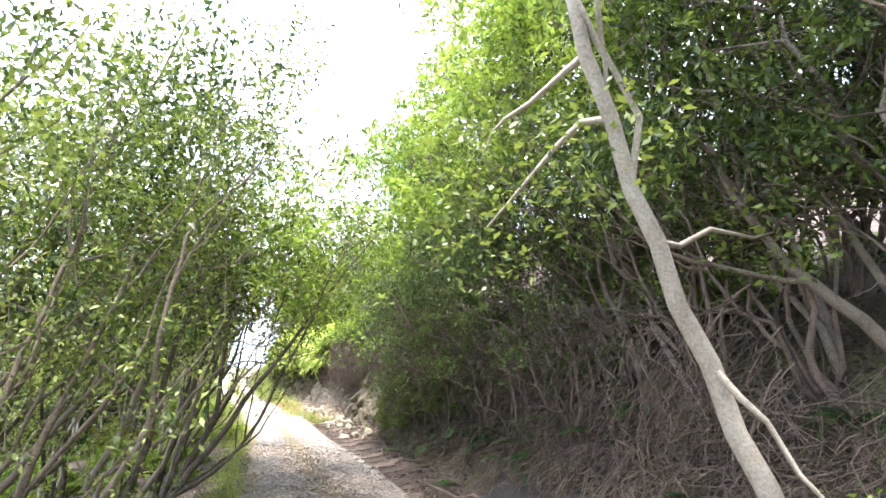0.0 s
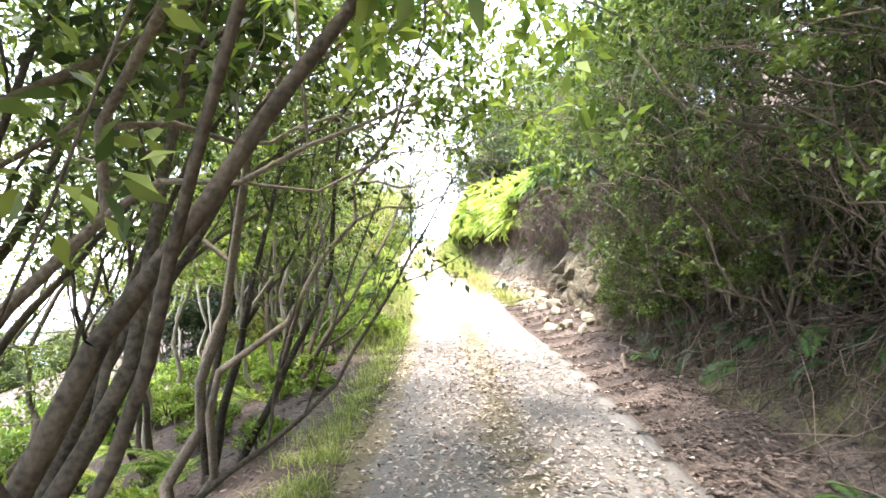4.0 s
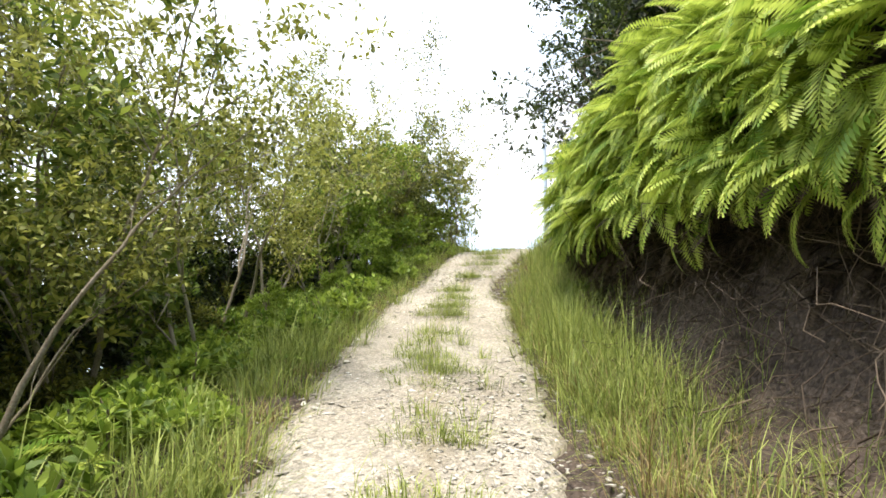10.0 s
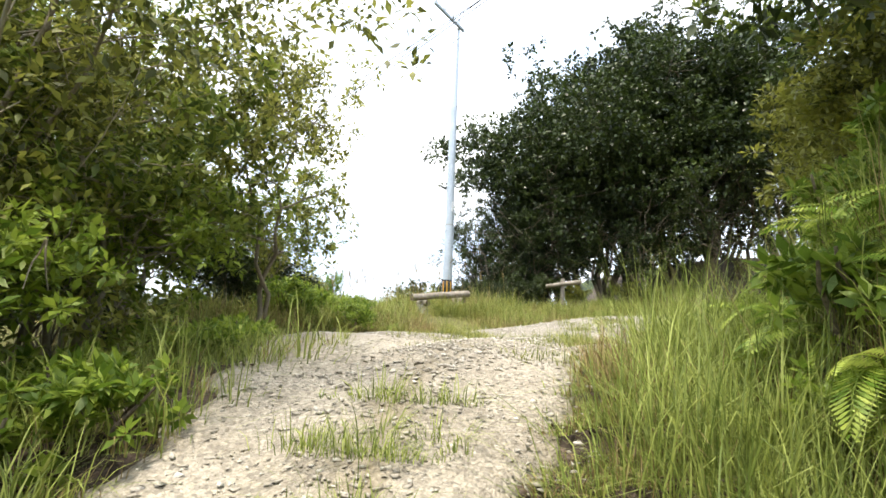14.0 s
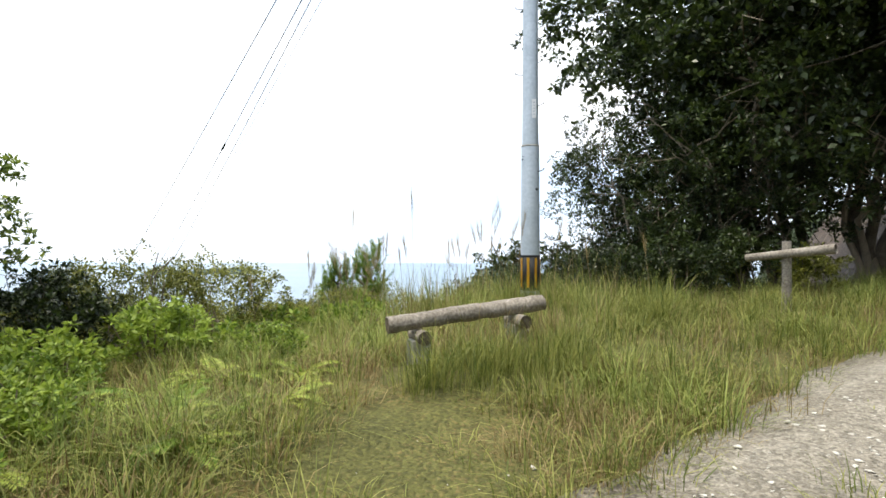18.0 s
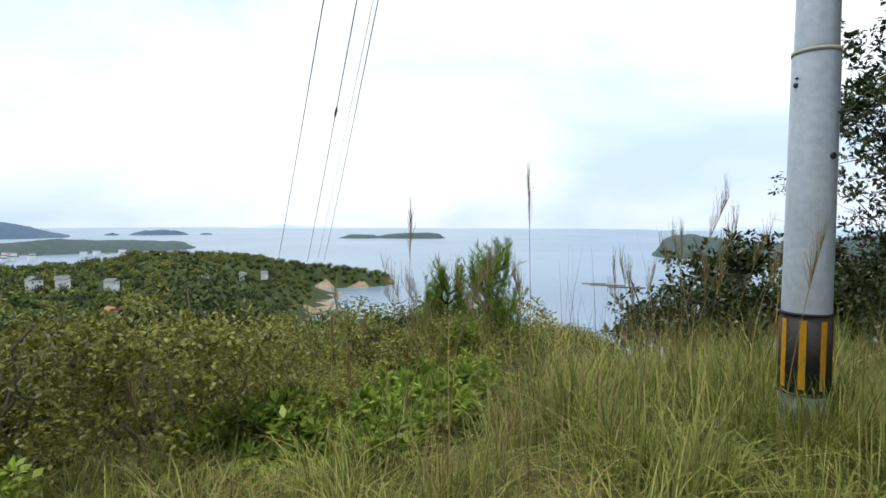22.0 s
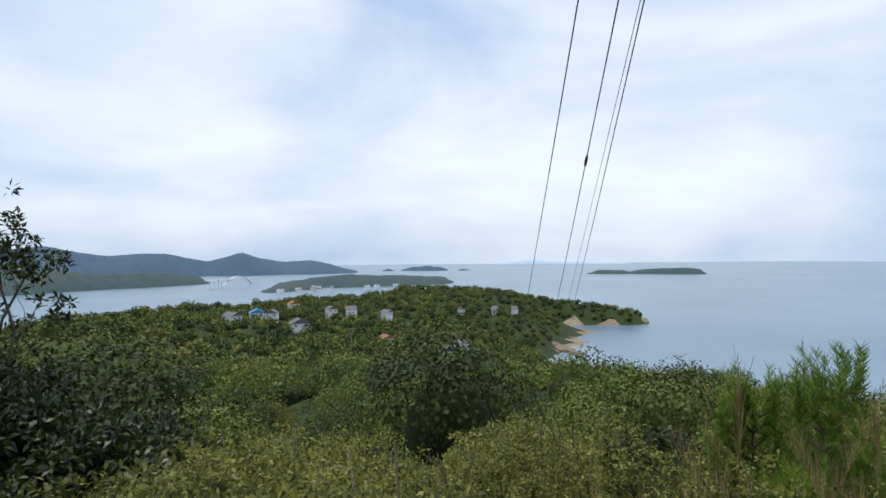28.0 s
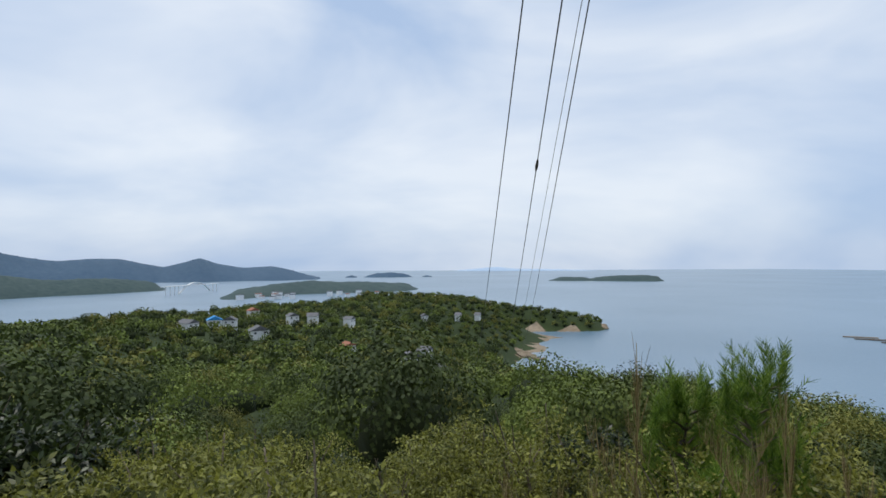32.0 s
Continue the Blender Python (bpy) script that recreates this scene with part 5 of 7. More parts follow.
def young_pine(x, y, top, seed):
    """Whorls of upswept shoots clothed in needles."""
    rng = np.random.default_rng(seed)
    root = new("young_pine")
    z = H(x, y)
    root.location = (x, y, z)
    tagged(root, "bright green young pine with upright candle shoots", "pine tree", group="young pines")
    h = top - z
    tubes, needles = [], []
    trunk = wander(rng, (0, 0, -0.2), (0.05, 0.05, h * 0.97), 12, 0.02)
    tubes.append(tube(trunk, np.linspace(0.045, 0.008, 12), 7))
    shoots = [(trunk[-2], trunk[-1] + np.array((0, 0, 0.12)))]
    for k in range(3, 12):
        for b in range(5):
            a = rng.uniform(0, 6.28)
            ln = (1 - k / 14) * h * 0.27 + 0.10
            e = trunk[k] + np.array([math.cos(a) * ln, math.sin(a) * ln, ln * 0.65])
            Q = wander(rng, trunk[k], e, 6, 0.05)
            tubes.append(tube(Q, np.linspace(0.014, 0.005, 6), 5))
            shoots += [(Q[2], Q[5]), (Q[5], Q[5] + np.array([0.03 * math.cos(a), 0.03 * math.sin(a), 0.26]))]
            for c in range(2):
                q = Q[rng.integers(2, 6)]
                shoots.append((q, q + np.array([rng.normal(0, 0.08), rng.normal(0, 0.08), rng.uniform(0.22, 0.42)])))
    V, F = join(tubes)
    part("trunk", soup("trunk", V, F, M["bark"], True), root)
    for a, b in shoots:
        n = 66
        u = rng.uniform(0.05, 1, (n, 1))
        c = a + u * (b - a)
        ax = (b - a) / np.linalg.norm(b - a)
        d = rng.normal(0, 1, (n, 3))
        d -= (d @ ax)[:, None] * ax
        d /= np.linalg.norm(d, axis=1)[:, None]
        d = d * 0.6 + ax * 0.8
        s = np.cross(d, rng.normal(0, 1, (n, 3)))
        s /= np.linalg.norm(s, axis=1)[:, None]
        L = rng.uniform(0.06, 0.11, (n, 1))
        needles.append((np.stack([c - s * 0.003, c + s * 0.003, c + d * L + s * 0.001, c + d * L - s * 0.001], 1).reshape(-1, 3), np.arange(4 * n).reshape(-1, 4)))
    V, F = join(needles)
    part("foliage", soup("foliage", V, F, M["pine"]), root)


for px_, py_, pt_, ps_ in ((-7.9, 43.4, 5.4, 1), (-8.5, 43.2, 5.1, 2), (-7.8, 42.7, 4.5, 3)):
    young_pine(px_, py_, pt_, ps_)


# ---- ferns ----
def frond(rng, length, arch, pairs=16, wid=0.17):
    """One arching fern frond along +x: a stalk with paired tapering leaflets."""
    n = pairs + 3
    u = np.linspace(0, 1, n)
    ang = radians(35) - u * arch
    stepl = length / n
    P = np.cumsum(np.stack([np.cos(ang) * stepl, 0 * u, np.sin(ang) * stepl], 1), 0)
    sets = [tube(P, np.linspace(0.006, 0.0015, n), 3)]
    for k in range(3, n):
        w = wid * length * 2 * (math.sin(math.pi * min(1, (k - 1.5) / (n - 0.5)) ** 0.75) * 0.5 + 0.06)
        t = P[k] - P[k - 1]
        t = t / np.linalg.norm(t)
        for s in (1, -1):
            a = P[k]
            tip = a + np.array([0, s, 0]) * w + t * w * 0.45 + np.array([0, 0, -w * 0.25])
            hw = stepl * 0.48
            m = a + (tip - a) * 0.45
            sets.append((np.array([a - t * hw * 0.6, a + t * hw * 0.6, m + t * hw, tip, m - t * hw])[[0, 4, 3, 2]] * 1.0, np.array([[0, 1, 2, 3]])))
    return join(sets)


rf = np.random.default_rng(61)
FROND = [frond(rf, 0.66, radians(a), 24, w) for a, w in ((70, 0.17), (95, 0.15), (115, 0.18), (135, 0.16))]
FROND_ME = [soup("frond", V, F, M["fern"]) for V, F in FROND]
FROND_DEAD = [soup("frond", V, F, M["fern_dead"]) for V, F in FROND]
# The same fronds in the colour darkened for shade.
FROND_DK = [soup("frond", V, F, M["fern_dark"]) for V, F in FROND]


def fern_bank(name, label, n_parts, n_rest, y0, y1, lo, hi, seed, meshes, k0=0.7, k1=1.15, brow=None):
    """Fronds rooted in the bank between two distances from the track or, given a brow, over that bulging brow."""
    rng = np.random.default_rng(seed)
    yc = (y0 + y1) / 2
    root = new(name)
    bx, by = beside(yc, 2.0)
    root.location = (bx, by, H(bx, by))
    tagged(root, label, "fern")
    loc = Vector(root.location)
    rest = []
    for k in range(n_parts + n_rest):
        y = rng.uniform(y0, y1)
        i = int(np.argmin(np.abs(TP[:, 1] - y)))
        if brow:
            f = radians(rng.uniform(lo, hi))
            d, zz, tilt = brow(y, f)
            x_, y_ = beside(y, d)
            z = float(np.interp(y, TP[:, 1], TP[:, 2])) + zz
        else:
            d = rng.uniform(lo, hi)
            x_, y_ = beside(y, d)
            z, tilt = H(x_, y_) + rng.uniform(-0.05, 0.08), 0.0
        face = math.atan2(-TN[i][1], -TN[i][0]) + rng.normal(0, 0.45)
        sc = rng.uniform(k0, k1)
        m = Matrix.Translation((x_ - loc.x, y_ - loc.y, z - loc.z)) @ Matrix.Rotation(face, 4, "Z") @ Matrix.Rotation(rng.normal(0, 0.35), 4, "X") @ Matrix.Rotation(tilt + rng.normal(0, 0.3), 4, "Y") @ Matrix.Scale(sc, 4)
        j = rng.integers(0, len(meshes))
        if k < n_parts:
            ob = part("frond", meshes[j], root)
            ob.matrix_basis = m
        else:
            V, F = FROND[j]
            Vh = V @ np.array(m.to_3x3()).T + np.array(m.translation)
            rest.append((Vh, F))
    if rest:
        V, F = join(rest)
        tagged(part("frond_mass", soup("frond_mass", V, F, meshes[0].materials[0]), root), kind="stuff")
    return root


def brow_line(y):
    """The brow of the cut: nearest distance to the track, height of its middle, its two radii."""
    return (float(np.interp(y, [9.5, 12, 14, 17, 20, 22, 24, 26, 28], [3.1, 2.55, 2.35, 2.4, 2.25, 2.0, 1.75, 1.75, 2.0])), float(np.interp(y, [9.5, 12, 15, 18, 22, 24, 26, 28], [2.0, 2.5, 2.35, 2.0, 1.9, 1.35, 1.0, 0.8])),
            0.8, float(np.interp(y, [9.5, 12, 17, 22, 24, 28], [0.6, 0.75, 1.0, 1.15, 0.8, 0.45])))


def brow(y, f):
    d, z, rd, rz = brow_line(y)
    return d + rd - rd * math.cos(f), z + rz * math.sin(f), 0.22 - 0.25 * f


def bank_brow(y0, y1, label, seed):
    """The overhanging earth of the bank: a lumpy swell with a hollow beneath it."""
    ny, nf = int((y1 - y0) / 0.07), 26
    ys, fs = np.linspace(y0, y1, ny), np.radians(np.linspace(-115, 130, nf))
    V = []
    for y in ys:
        d, z, rd, rz = brow_line(y)
        end = float(smooth(min(y - y0, y1 - y) / 0.8)) ** 0.5
        zb = float(np.interp(y, TP[:, 1], TP[:, 2]))
        for f in fs:
            lump = 1 + 0.10 * float(vnoise(y * 5.0, f * 2.6, seed)) + 0.06 * float(vnoise(y * 14.0, f * 7.0, seed + 1))
            dd = d + 0.25 + (rd + 0.2 * (1 - end)) * (1 - math.cos(f) * lump * end) + 0.6 * (1 - end)
            V.append((*beside(y, dd), zb + z + (rz - 0.12) * math.sin(f) * lump * (0.4 + 0.6 * end)))
    i, j = np.meshgrid(np.arange(ny - 1), np.arange(nf - 1), indexing="ij")
    F = np.stack([i * nf + j, (i + 1) * nf + j, (i + 1) * nf + j + 1, i * nf + j + 1], -1).reshape(-1, 4)
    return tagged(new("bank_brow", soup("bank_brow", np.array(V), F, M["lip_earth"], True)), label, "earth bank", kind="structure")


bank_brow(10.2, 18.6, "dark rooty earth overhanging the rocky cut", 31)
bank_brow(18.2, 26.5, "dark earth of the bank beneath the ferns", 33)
fern_bank("fern_bank", "cascading bright yellow-green ferns over the cut bank", 300, 1500, 17.3, 24.2, -25, 110, 62, FROND_ME, 0.7, 1.25, brow)
fern_bank("fern_bank", "drooping green ferns and shade plants on the bank", 160, 420, 23.6, 27.4, -10, 110, 63, FROND_ME, 0.5, 0.85, brow)
fern_bank("fern_bank", "ferns and weeds on the grassy bank by the crest", 120, 160, 26.5, 32.0, 1.7, 3.2, 67, FROND_ME, 0.5, 0.85)
fern_bank("fern_bank", "bright ferns hanging over the top of the rocky cut", 90, 260, 14.6, 17.6, 25, 120, 68, FROND_ME, 0.6, 1.0, brow)
fern_bank("fern_bank", "dead brown ferns hanging under the brow of the bank", 100, 260, 10.8, 18.6, -75, 30, 69, FROND_DEAD, 0.35, 0.7, brow)
fern_bank("fern_bank", "dead brown fronds beneath the living ferns", 60, 200, 18.0, 25.5, -80, -15, 70, FROND_DEAD, 0.5, 0.9, brow)
fern_bank("fern_bank", "overhanging ferns above the rocky cut, shade in their colour", 120, 200, 10.4, 15.4, 20, 110, 66, FROND_DK, 0.7, 1.1, brow)
fern_bank("fern_bank", "ferns among roots on the lane bank, shade in their colour", 110, 60, 3.4, 9.5, 2.3, 3.6, 64, FROND_DK, 0.5, 0.85)
fern_bank("fern_bank", "bright ferns on the hillside above the lane", 60, 220, 1.5, 8.0, 4.2, 7.0, 65, FROND_ME, 0.8, 1.2)


def fern_plant(name, seed, n, meshes):
    rng = np.random.default_rng(seed)
    root = new(name)
    for k in range(n):
        ob = part("frond", meshes[rng.integers(0, 4)], root)
        ob.matrix_basis = Matrix.Rotation(k * 2.4 + rng.normal(0, 0.3), 4, "Z") @ Matrix.Rotation(rng.normal(-0.25, 0.2), 4, "Y") @ Matrix.Scale(rng.uniform(0.6, 1.05), 4)
    return root


fp = fern_plant("fern", 71, 11, FROND_ME)
put(fp, "green fern plant with arching fronds in the undergrowth", "fern", spots(8, 11, 20, -3.6, -1.7, 20, 0.5) + spots(9, 18, 27, -3.4, -1.5, 46, 0.36, 0.7, 1.2) + spots(19, 17, 22, -3.3, -1.9, 18, 0.4, 0.9, 1.4) + [(-4.7, 36.9, 0.8, 0), (-5.1, 36.3, 0.9, 50), (-5.5, 37.2, 0.9, 100), (-5.0, 37.6, 0.75, 150), (-5.7, 36.7, 1.0, 200), (-4.6, 36.0, 0.7, 250), (-5.2, 35.3, 0.9, 300), (-4.3, 34.6, 0.7, 20), (-6.1, 37.9, 0.9, 70)] + [(*polar_spot(a, r), k, a * 5) for a, r, k in ((44, 1.8, 0.7), (52, 2.2, 0.8), (60, 1.7, 0.7), (66, 2.4, 0.8), (36, 2.2, 0.7), (75, 1.8, 0.7))] + spots(10, 0, 12, -6.5, -2.6, 40, 0.55), "ferns beside the track")
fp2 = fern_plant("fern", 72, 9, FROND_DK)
put(fp2, "green fern plant darkened in colour for shade", "fern", spots(12, 12, 22, -4.5, -2.2, 14, 0.6) + [(*beside(5.2, 1.75), 0.55), (*beside(3.6, 1.8), 0.6), (*beside(8.6, 2.0), 0.6)] + spots(13, -1, 3, 2.2, 3.2, 5, 0.5), "ferns beside the track")


# ---- grass ----
def blades(rng, B, out, hgt, bend, wid):
    """Tapering arched grass blades of three lengths each, leaning the way of out."""
    n = len(B)
    a = np.arctan2(out[:, 1], out[:, 0]) + rng.normal(0, 0.6, n)
    d = np.stack([np.cos(a), np.sin(a), 0 * a], 1)
    s = np.stack([-np.sin(a), np.cos(a), 0 * a], 1)
    h = (hgt * rng.uniform(0.45, 1.2, n))[:, None]
    b = (bend * rng.uniform(0.15, 1.35, n))[:, None]
    w = (wid * rng.uniform(0.6, 1.4, n))[:, None]
    up = np.array([[0, 0, 1.0]])
    cols = []
    for u, k in ((0.0, 1.0), (0.4, 0.95), (0.75, 0.65), (1.0, 0.1)):
        p = B + up * h * (u - 0.45 * b * u ** 2.4) + d * h * b * 0.75 * u ** 1.8
        cols += [p - s * w * k, p + s * w * k]
    V = np.stack(cols, 1).reshape(-1, 3)
    k = np.arange(n)[:, None] * 8
    F = np.concatenate([k + np.array([[2 * i, 2 * i + 1, 2 * i + 3, 2 * i + 2]]) for i in range(3)], 0)
    return V, F


def grass(name, label, XY, hgt, bend, wid, material, seed, tuft=0.05, per=20, lift=0.0):
    """Tufts of splayed blades."""
    rng = np.random.default_rng(seed)
    XY = np.asarray(XY)
    hh = np.repeat(np.broadcast_to(hgt, len(XY)), per)
    off = rng.normal(0, tuft, (len(XY) * per, 2))
    P = np.repeat(XY, per, 0) + off
    Z = height(P[:, 0], P[:, 1]) - 0.02 + lift
    V, F = blades(rng, np.column_stack([P, Z]), off, hh, bend, wid)
    return tagged(new(name, soup(name, V, F, material)), label, "grass", kind="stuff")


def scatter(seed, n, y0, y1, dfun):
    rng = np.random.default_rng(seed)
    out = []
    ys = rng.uniform(y0, y1, n)
    ds = dfun(rng, ys)
    for y, d in zip(ys, ds):
        out.append(beside(y, d))
    return np.array(out)


def tall(seed, n, lo, hi):
    return np.random.default_rng(seed).uniform(0, 1, n) ** 1.5 * (hi - lo) + lo


lane_edge = scatter(1, 1700, -6, 11, lambda r, y: -np.interp(y, [3, 6, 8.5, 11], [1.16, 1.04, 0.94, 0.88]) - np.abs(r.normal(0, 0.17, len(y))))
grass("grass", "short green grass along the lane verge", lane_edge, tall(3, 1700, 0.06, 0.19), 1.2, 0.003, M["grass_lush"], 2, 0.07, 18)
vergeL = scatter(3, 360, 9.5, 30, lambda r, y: -0.80 - np.abs(r.normal(0, 0.45, len(y))))
grass("grass", "tall green grass on the track verge", vergeL, tall(4, 360, 0.08, 0.5), 1.1, 0.0028, M["grass_lush"], 5, 0.08, 34)
vergeR = scatter(6, 380, 17.2, 31, lambda r, y: np.interp(y, [17, 20, 24, 27, 31], [1.2, 0.9, 0.9, 1.25, 1.45]) + np.abs(r.normal(0, 0.42, len(y))))
grass("grass", "tall green grass at the foot of the bank", vergeR, tall(7, 380, 0.12, 0.6), 1.3, 0.0025, M["grass_lush"], 8, 0.09, 36)
lushR = scatter(26, 190, 20.2, 28.8, lambda r, y: np.interp(y, [20, 23, 26, 29], [1.55, 1.4, 1.35, 1.4]) + r.normal(0, 0.26, len(y)))
grass("grass", "thick lush grass leaning over the track edge", lushR, tall(27, 190, 0.3, 0.85), 1.0, 0.0026, M["grass_lush"], 28, 0.10, 40)
lushL = np.concatenate([scatter(29, 70, 14.2, 17.0, lambda r, y: -1.5 + r.normal(0, 0.28, len(y))), scatter(30, 60, 21.2, 23.6, lambda r, y: -1.4 + r.normal(0, 0.25, len(y))), scatter(31, 26, 17.0, 21.0, lambda r, y: -1.25 + r.normal(0, 0.2, len(y))), scatter(32, 34, 26.6, 29.6, lambda r, y: -1.45 + r.normal(0, 0.25, len(y)))])
grass("grass", "lush clumps of grass on the falling side", lushL, tall(33, len(lushL), 0.3, 0.7), 1.0, 0.0034, M["grass_lush"], 34, 0.10, 38)
patchR = scatter(35, 60, 15.4, 17.4, lambda r, y: 1.15 + r.normal(0, 0.2, len(y)))
grass("grass", "patch of short bright grass beside the concrete", patchR, tall(36, 60, 0.1, 0.24), 1.2, 0.003, M["grass_lush"], 37, 0.08, 40)
tuftR = np.array([beside(y_, d_) for y_, d_ in ((13.4, 1.3), (13.9, 1.2), (14.3, 1.25), (14.7, 1.2))])
grass("grass", "big grass tussocks on the stony shoulder", np.repeat(tuftR, 3, 0) + np.random.default_rng(2).normal(0, 0.1, (12, 2)), 0.3, 0.8, 0.0032, M["grass"], 18, 0.08, 60)
dryR = scatter(9, 420, 16.0, 31, lambda r, y: 0.95 + np.abs(r.normal(0, 0.3, len(y))))
grass("grass", "dry straw-coloured grass by the track", dryR, tall(38, 420, 0.12, 0.45), 1.1, 0.0025, M["grass_dry"], 10, 0.07, 20)
dryL = scatter(11, 240, 11, 30, lambda r, y: -0.9 - np.abs(r.normal(0, 0.25, len(y))))
grass("grass", "dry straw-coloured grass by the track", dryL, 0.2, 1.1, 0.0025, M["grass_dry"], 12, 0.07, 18)
mid = scatter(13, 520, 19.0, 28.8, lambda r, y: r.normal(0.0, 0.16, len(y)))
mid = mid[(np.sin(mid[:, 1] * 2.1) + np.sin(mid[:, 1] * 5.3 + 1) > -0.5)]
grass("grass", "sparse grass strip between the wheel ruts", mid, tall(23, len(mid), 0.05, 0.26), 1.2, 0.0022, M["grass_lush"], 14, 0.06, 30, 0.10)


def clearing(seed, n, keep):
    rng = np.random.default_rng(seed)
    P = np.stack([rng.uniform(-8.5, 3.5, n * 4), rng.uniform(32.5, 46, n * 4)], 1)
    idx, d = lateral(P[:, 0], P[:, 1])
    ok = (d < -np.interp(P[:, 1], (32, 33.2, 34.2, 35.6, 36.8, 39, 43), (2.75, 2.75, 2.1, 1.85, 1.7, 2.0, 2.2)) + rng.normal(0, 0.15, len(d))) & keep(P)
    r = np.hypot(P[:, 0] + 5, P[:, 1] - 39)
    az = np.degrees(np.arctan2(-(P[:, 0] + 5), P[:, 1] - 39))
    ok &= ~((r > 3.0) & (az > 30) & (az < 130)) & ~((r > 1.3) & (az > 22) & (az < 130) & (P[:, 1] > 39.3))
    return P[ok][:n]


cl = clearing(15, 1300, lambda P: np.ones(len(P), bool))


def bench_path(P):
    return (np.abs(P[:, 0] + 3.3 + 0.25 * (P[:, 1] - 36)) < 0.6) & (P[:, 1] < 38.3)


cl = cl[~(bench_path(cl) & (np.random.default_rng(1).uniform(0, 1, len(cl)) < 0.85))]
grass("grass", "tall rough green grass over the clearing", cl, tall(16, len(cl), 0.14, 0.6), 1.25, 0.0032, M["grass"], 17, 0.10, 48)
cl2 = clearing(18, 800, lambda P: ~bench_path(P))
grass("grass", "dry tawny grass over the clearing", cl2, tall(19, len(cl2), 0.12, 0.42), 1.1, 0.0025, M["grass_dry"], 20, 0.09, 30)
cl3 = clearing(21, 300, lambda P: (P[:, 1] > 39.6) & (P[:, 0] < -2.2))
grass("grass", "waist-high grass round the utility pole", cl3, tall(22, len(cl3), 0.4, 0.95), 0.9, 0.0034, M["grass"], 23, 0.08, 44)
cl4 = clearing(24, 90, lambda P: (P[:, 1] > 39.0) & (P[:, 0] < -2.8))
grass("grass", "tall tawny grass seed stalks round the pole", cl4, tall(25, len(cl4), 0.6, 1.15), 0.55, 0.002, M["grass_dry"], 26, 0.08, 16)


def ring(seed, n, c, r0, r1):
    rng = np.random.default_rng(seed)
    a, r = rng.uniform(0, 6.28, n), rng.uniform(r0, r1, n)
    return np.stack([c[0] + np.cos(a) * r, c[1] + np.sin(a) * r], 1)


rg3 = np.random.default_rng(41)
along = rg3.uniform(-0.15, 1.15, 60)[:, None] * np.array([[1.18, 1.06]]) + np.array([[-4.50, 38.16]]) + rg3.normal(0, 0.16, (60, 2)) + np.array([[0.05, -0.05]])
along = along[np.hypot(along[:, 0] + 4.45, along[:, 1] - 38.1) > 0.5]
grass("grass", "tawny and green grass grown up round the bench", along, tall(42, len(along), 0.25, 0.6), 0.8, 0.003, M["grass_dry"], 43, 0.08, 30)
grass("grass", "tall green grass hiding the foot of the pole", ring(44, 46, (-4.04, 41.55), 0.16, 0.6), 0.62, 0.7, 0.0036, M["grass"], 45, 0.07, 36)
rgb = np.random.default_rng(77)
front = np.stack([-4.05 + rgb.uniform(0.1, 1.3, 70), 37.3 + rgb.uniform(0, 0.8, 70)], 1)
front[:, 1] += (front[:, 0] + 4.05) * 0.85
grass("grass", "tall grass half hiding the far end of the bench", front, tall(78, 70, 0.3, 0.56), 0.8, 0.003, M["grass"], 79, 0.08, 34)
rgc = np.random.default_rng(80)
hubs = clearing(81, 46, lambda P: (P[:, 1] > 34.0) & ~bench_path(P))
tuss = np.repeat(hubs, 9, 0) + rgc.normal(0, 0.2, (len(hubs) * 9, 2))
grass("grass", "rounded tussocks of fresh green grass in the clearing", tuss, tall(82, len(tuss), 0.3, 0.62), 1.2, 0.0032, M["grass_lush"], 83, 0.08, 32)
tawny = clearing(46, 520, lambda P: (P[:, 1] < 39.0) & (P[:, 1] > 34.2) & ~bench_path(P))
grass("grass", "brown dry grass in front of the bench", tawny, tall(47, len(tawny), 0.1, 0.4), 1.2, 0.003, M["grass_dry"], 48, 0.09, 34)
crestR = scatter(56, 260, 25.5, 32.5, lambda r, y: np.interp(y, [25.5, 27, 28.5, 29.6, 31, 32.5], [1.15, 1.1, 1.1, 1.25, 1.3, 1.6]) + r.uniform(0, 1, len(y)) ** 1.3 * 1.6)
grass("grass", "tall soft grass on the bank by the crest", crestR, tall(57, 260, 0.3, 0.95), 0.9, 0.0024, M["grass_lush"], 58, 0.09, 36)
crestS = scatter(59, 150, 24.5, 32.0, lambda r, y: r.uniform(1.5, 2.8, len(y)))
grass("grass", "tawny seed stalks on the bank by the crest", crestS, tall(60, 150, 0.4, 1.0), 0.6, 0.002, M["grass_dry"], 61, 0.1, 9)
gapL = scatter(62, 430, 28.6, 34.4, lambda r, y: -np.interp(y, [28.6, 29.4, 30.8, 32, 33.2, 34.4], [1.2, 1.5, 2.3, 2.9, 3.0, 2.4]) - np.abs(r.normal(0, 1.2, len(y))))
grass("grass", "rough mixed grass between the track and the trees", gapL, tall(63, 430, 0.12, 0.5), 1.2, 0.0034, M["grass"], 64, 0.1, 34)
gapD = scatter(65, 200, 29.0, 34.4, lambda r, y: -np.interp(y, [28.6, 29.4, 30.8, 32, 33.2, 34.4], [1.1, 1.4, 2.2, 2.8, 2.9, 2.3]) - np.abs(r.normal(0, 0.9, len(y))))
grass("grass", "dry grass between the track and the trees", gapD, tall(66, 200, 0.1, 0.4), 1.2, 0.003, M["grass_dry"], 67, 0.1, 26)
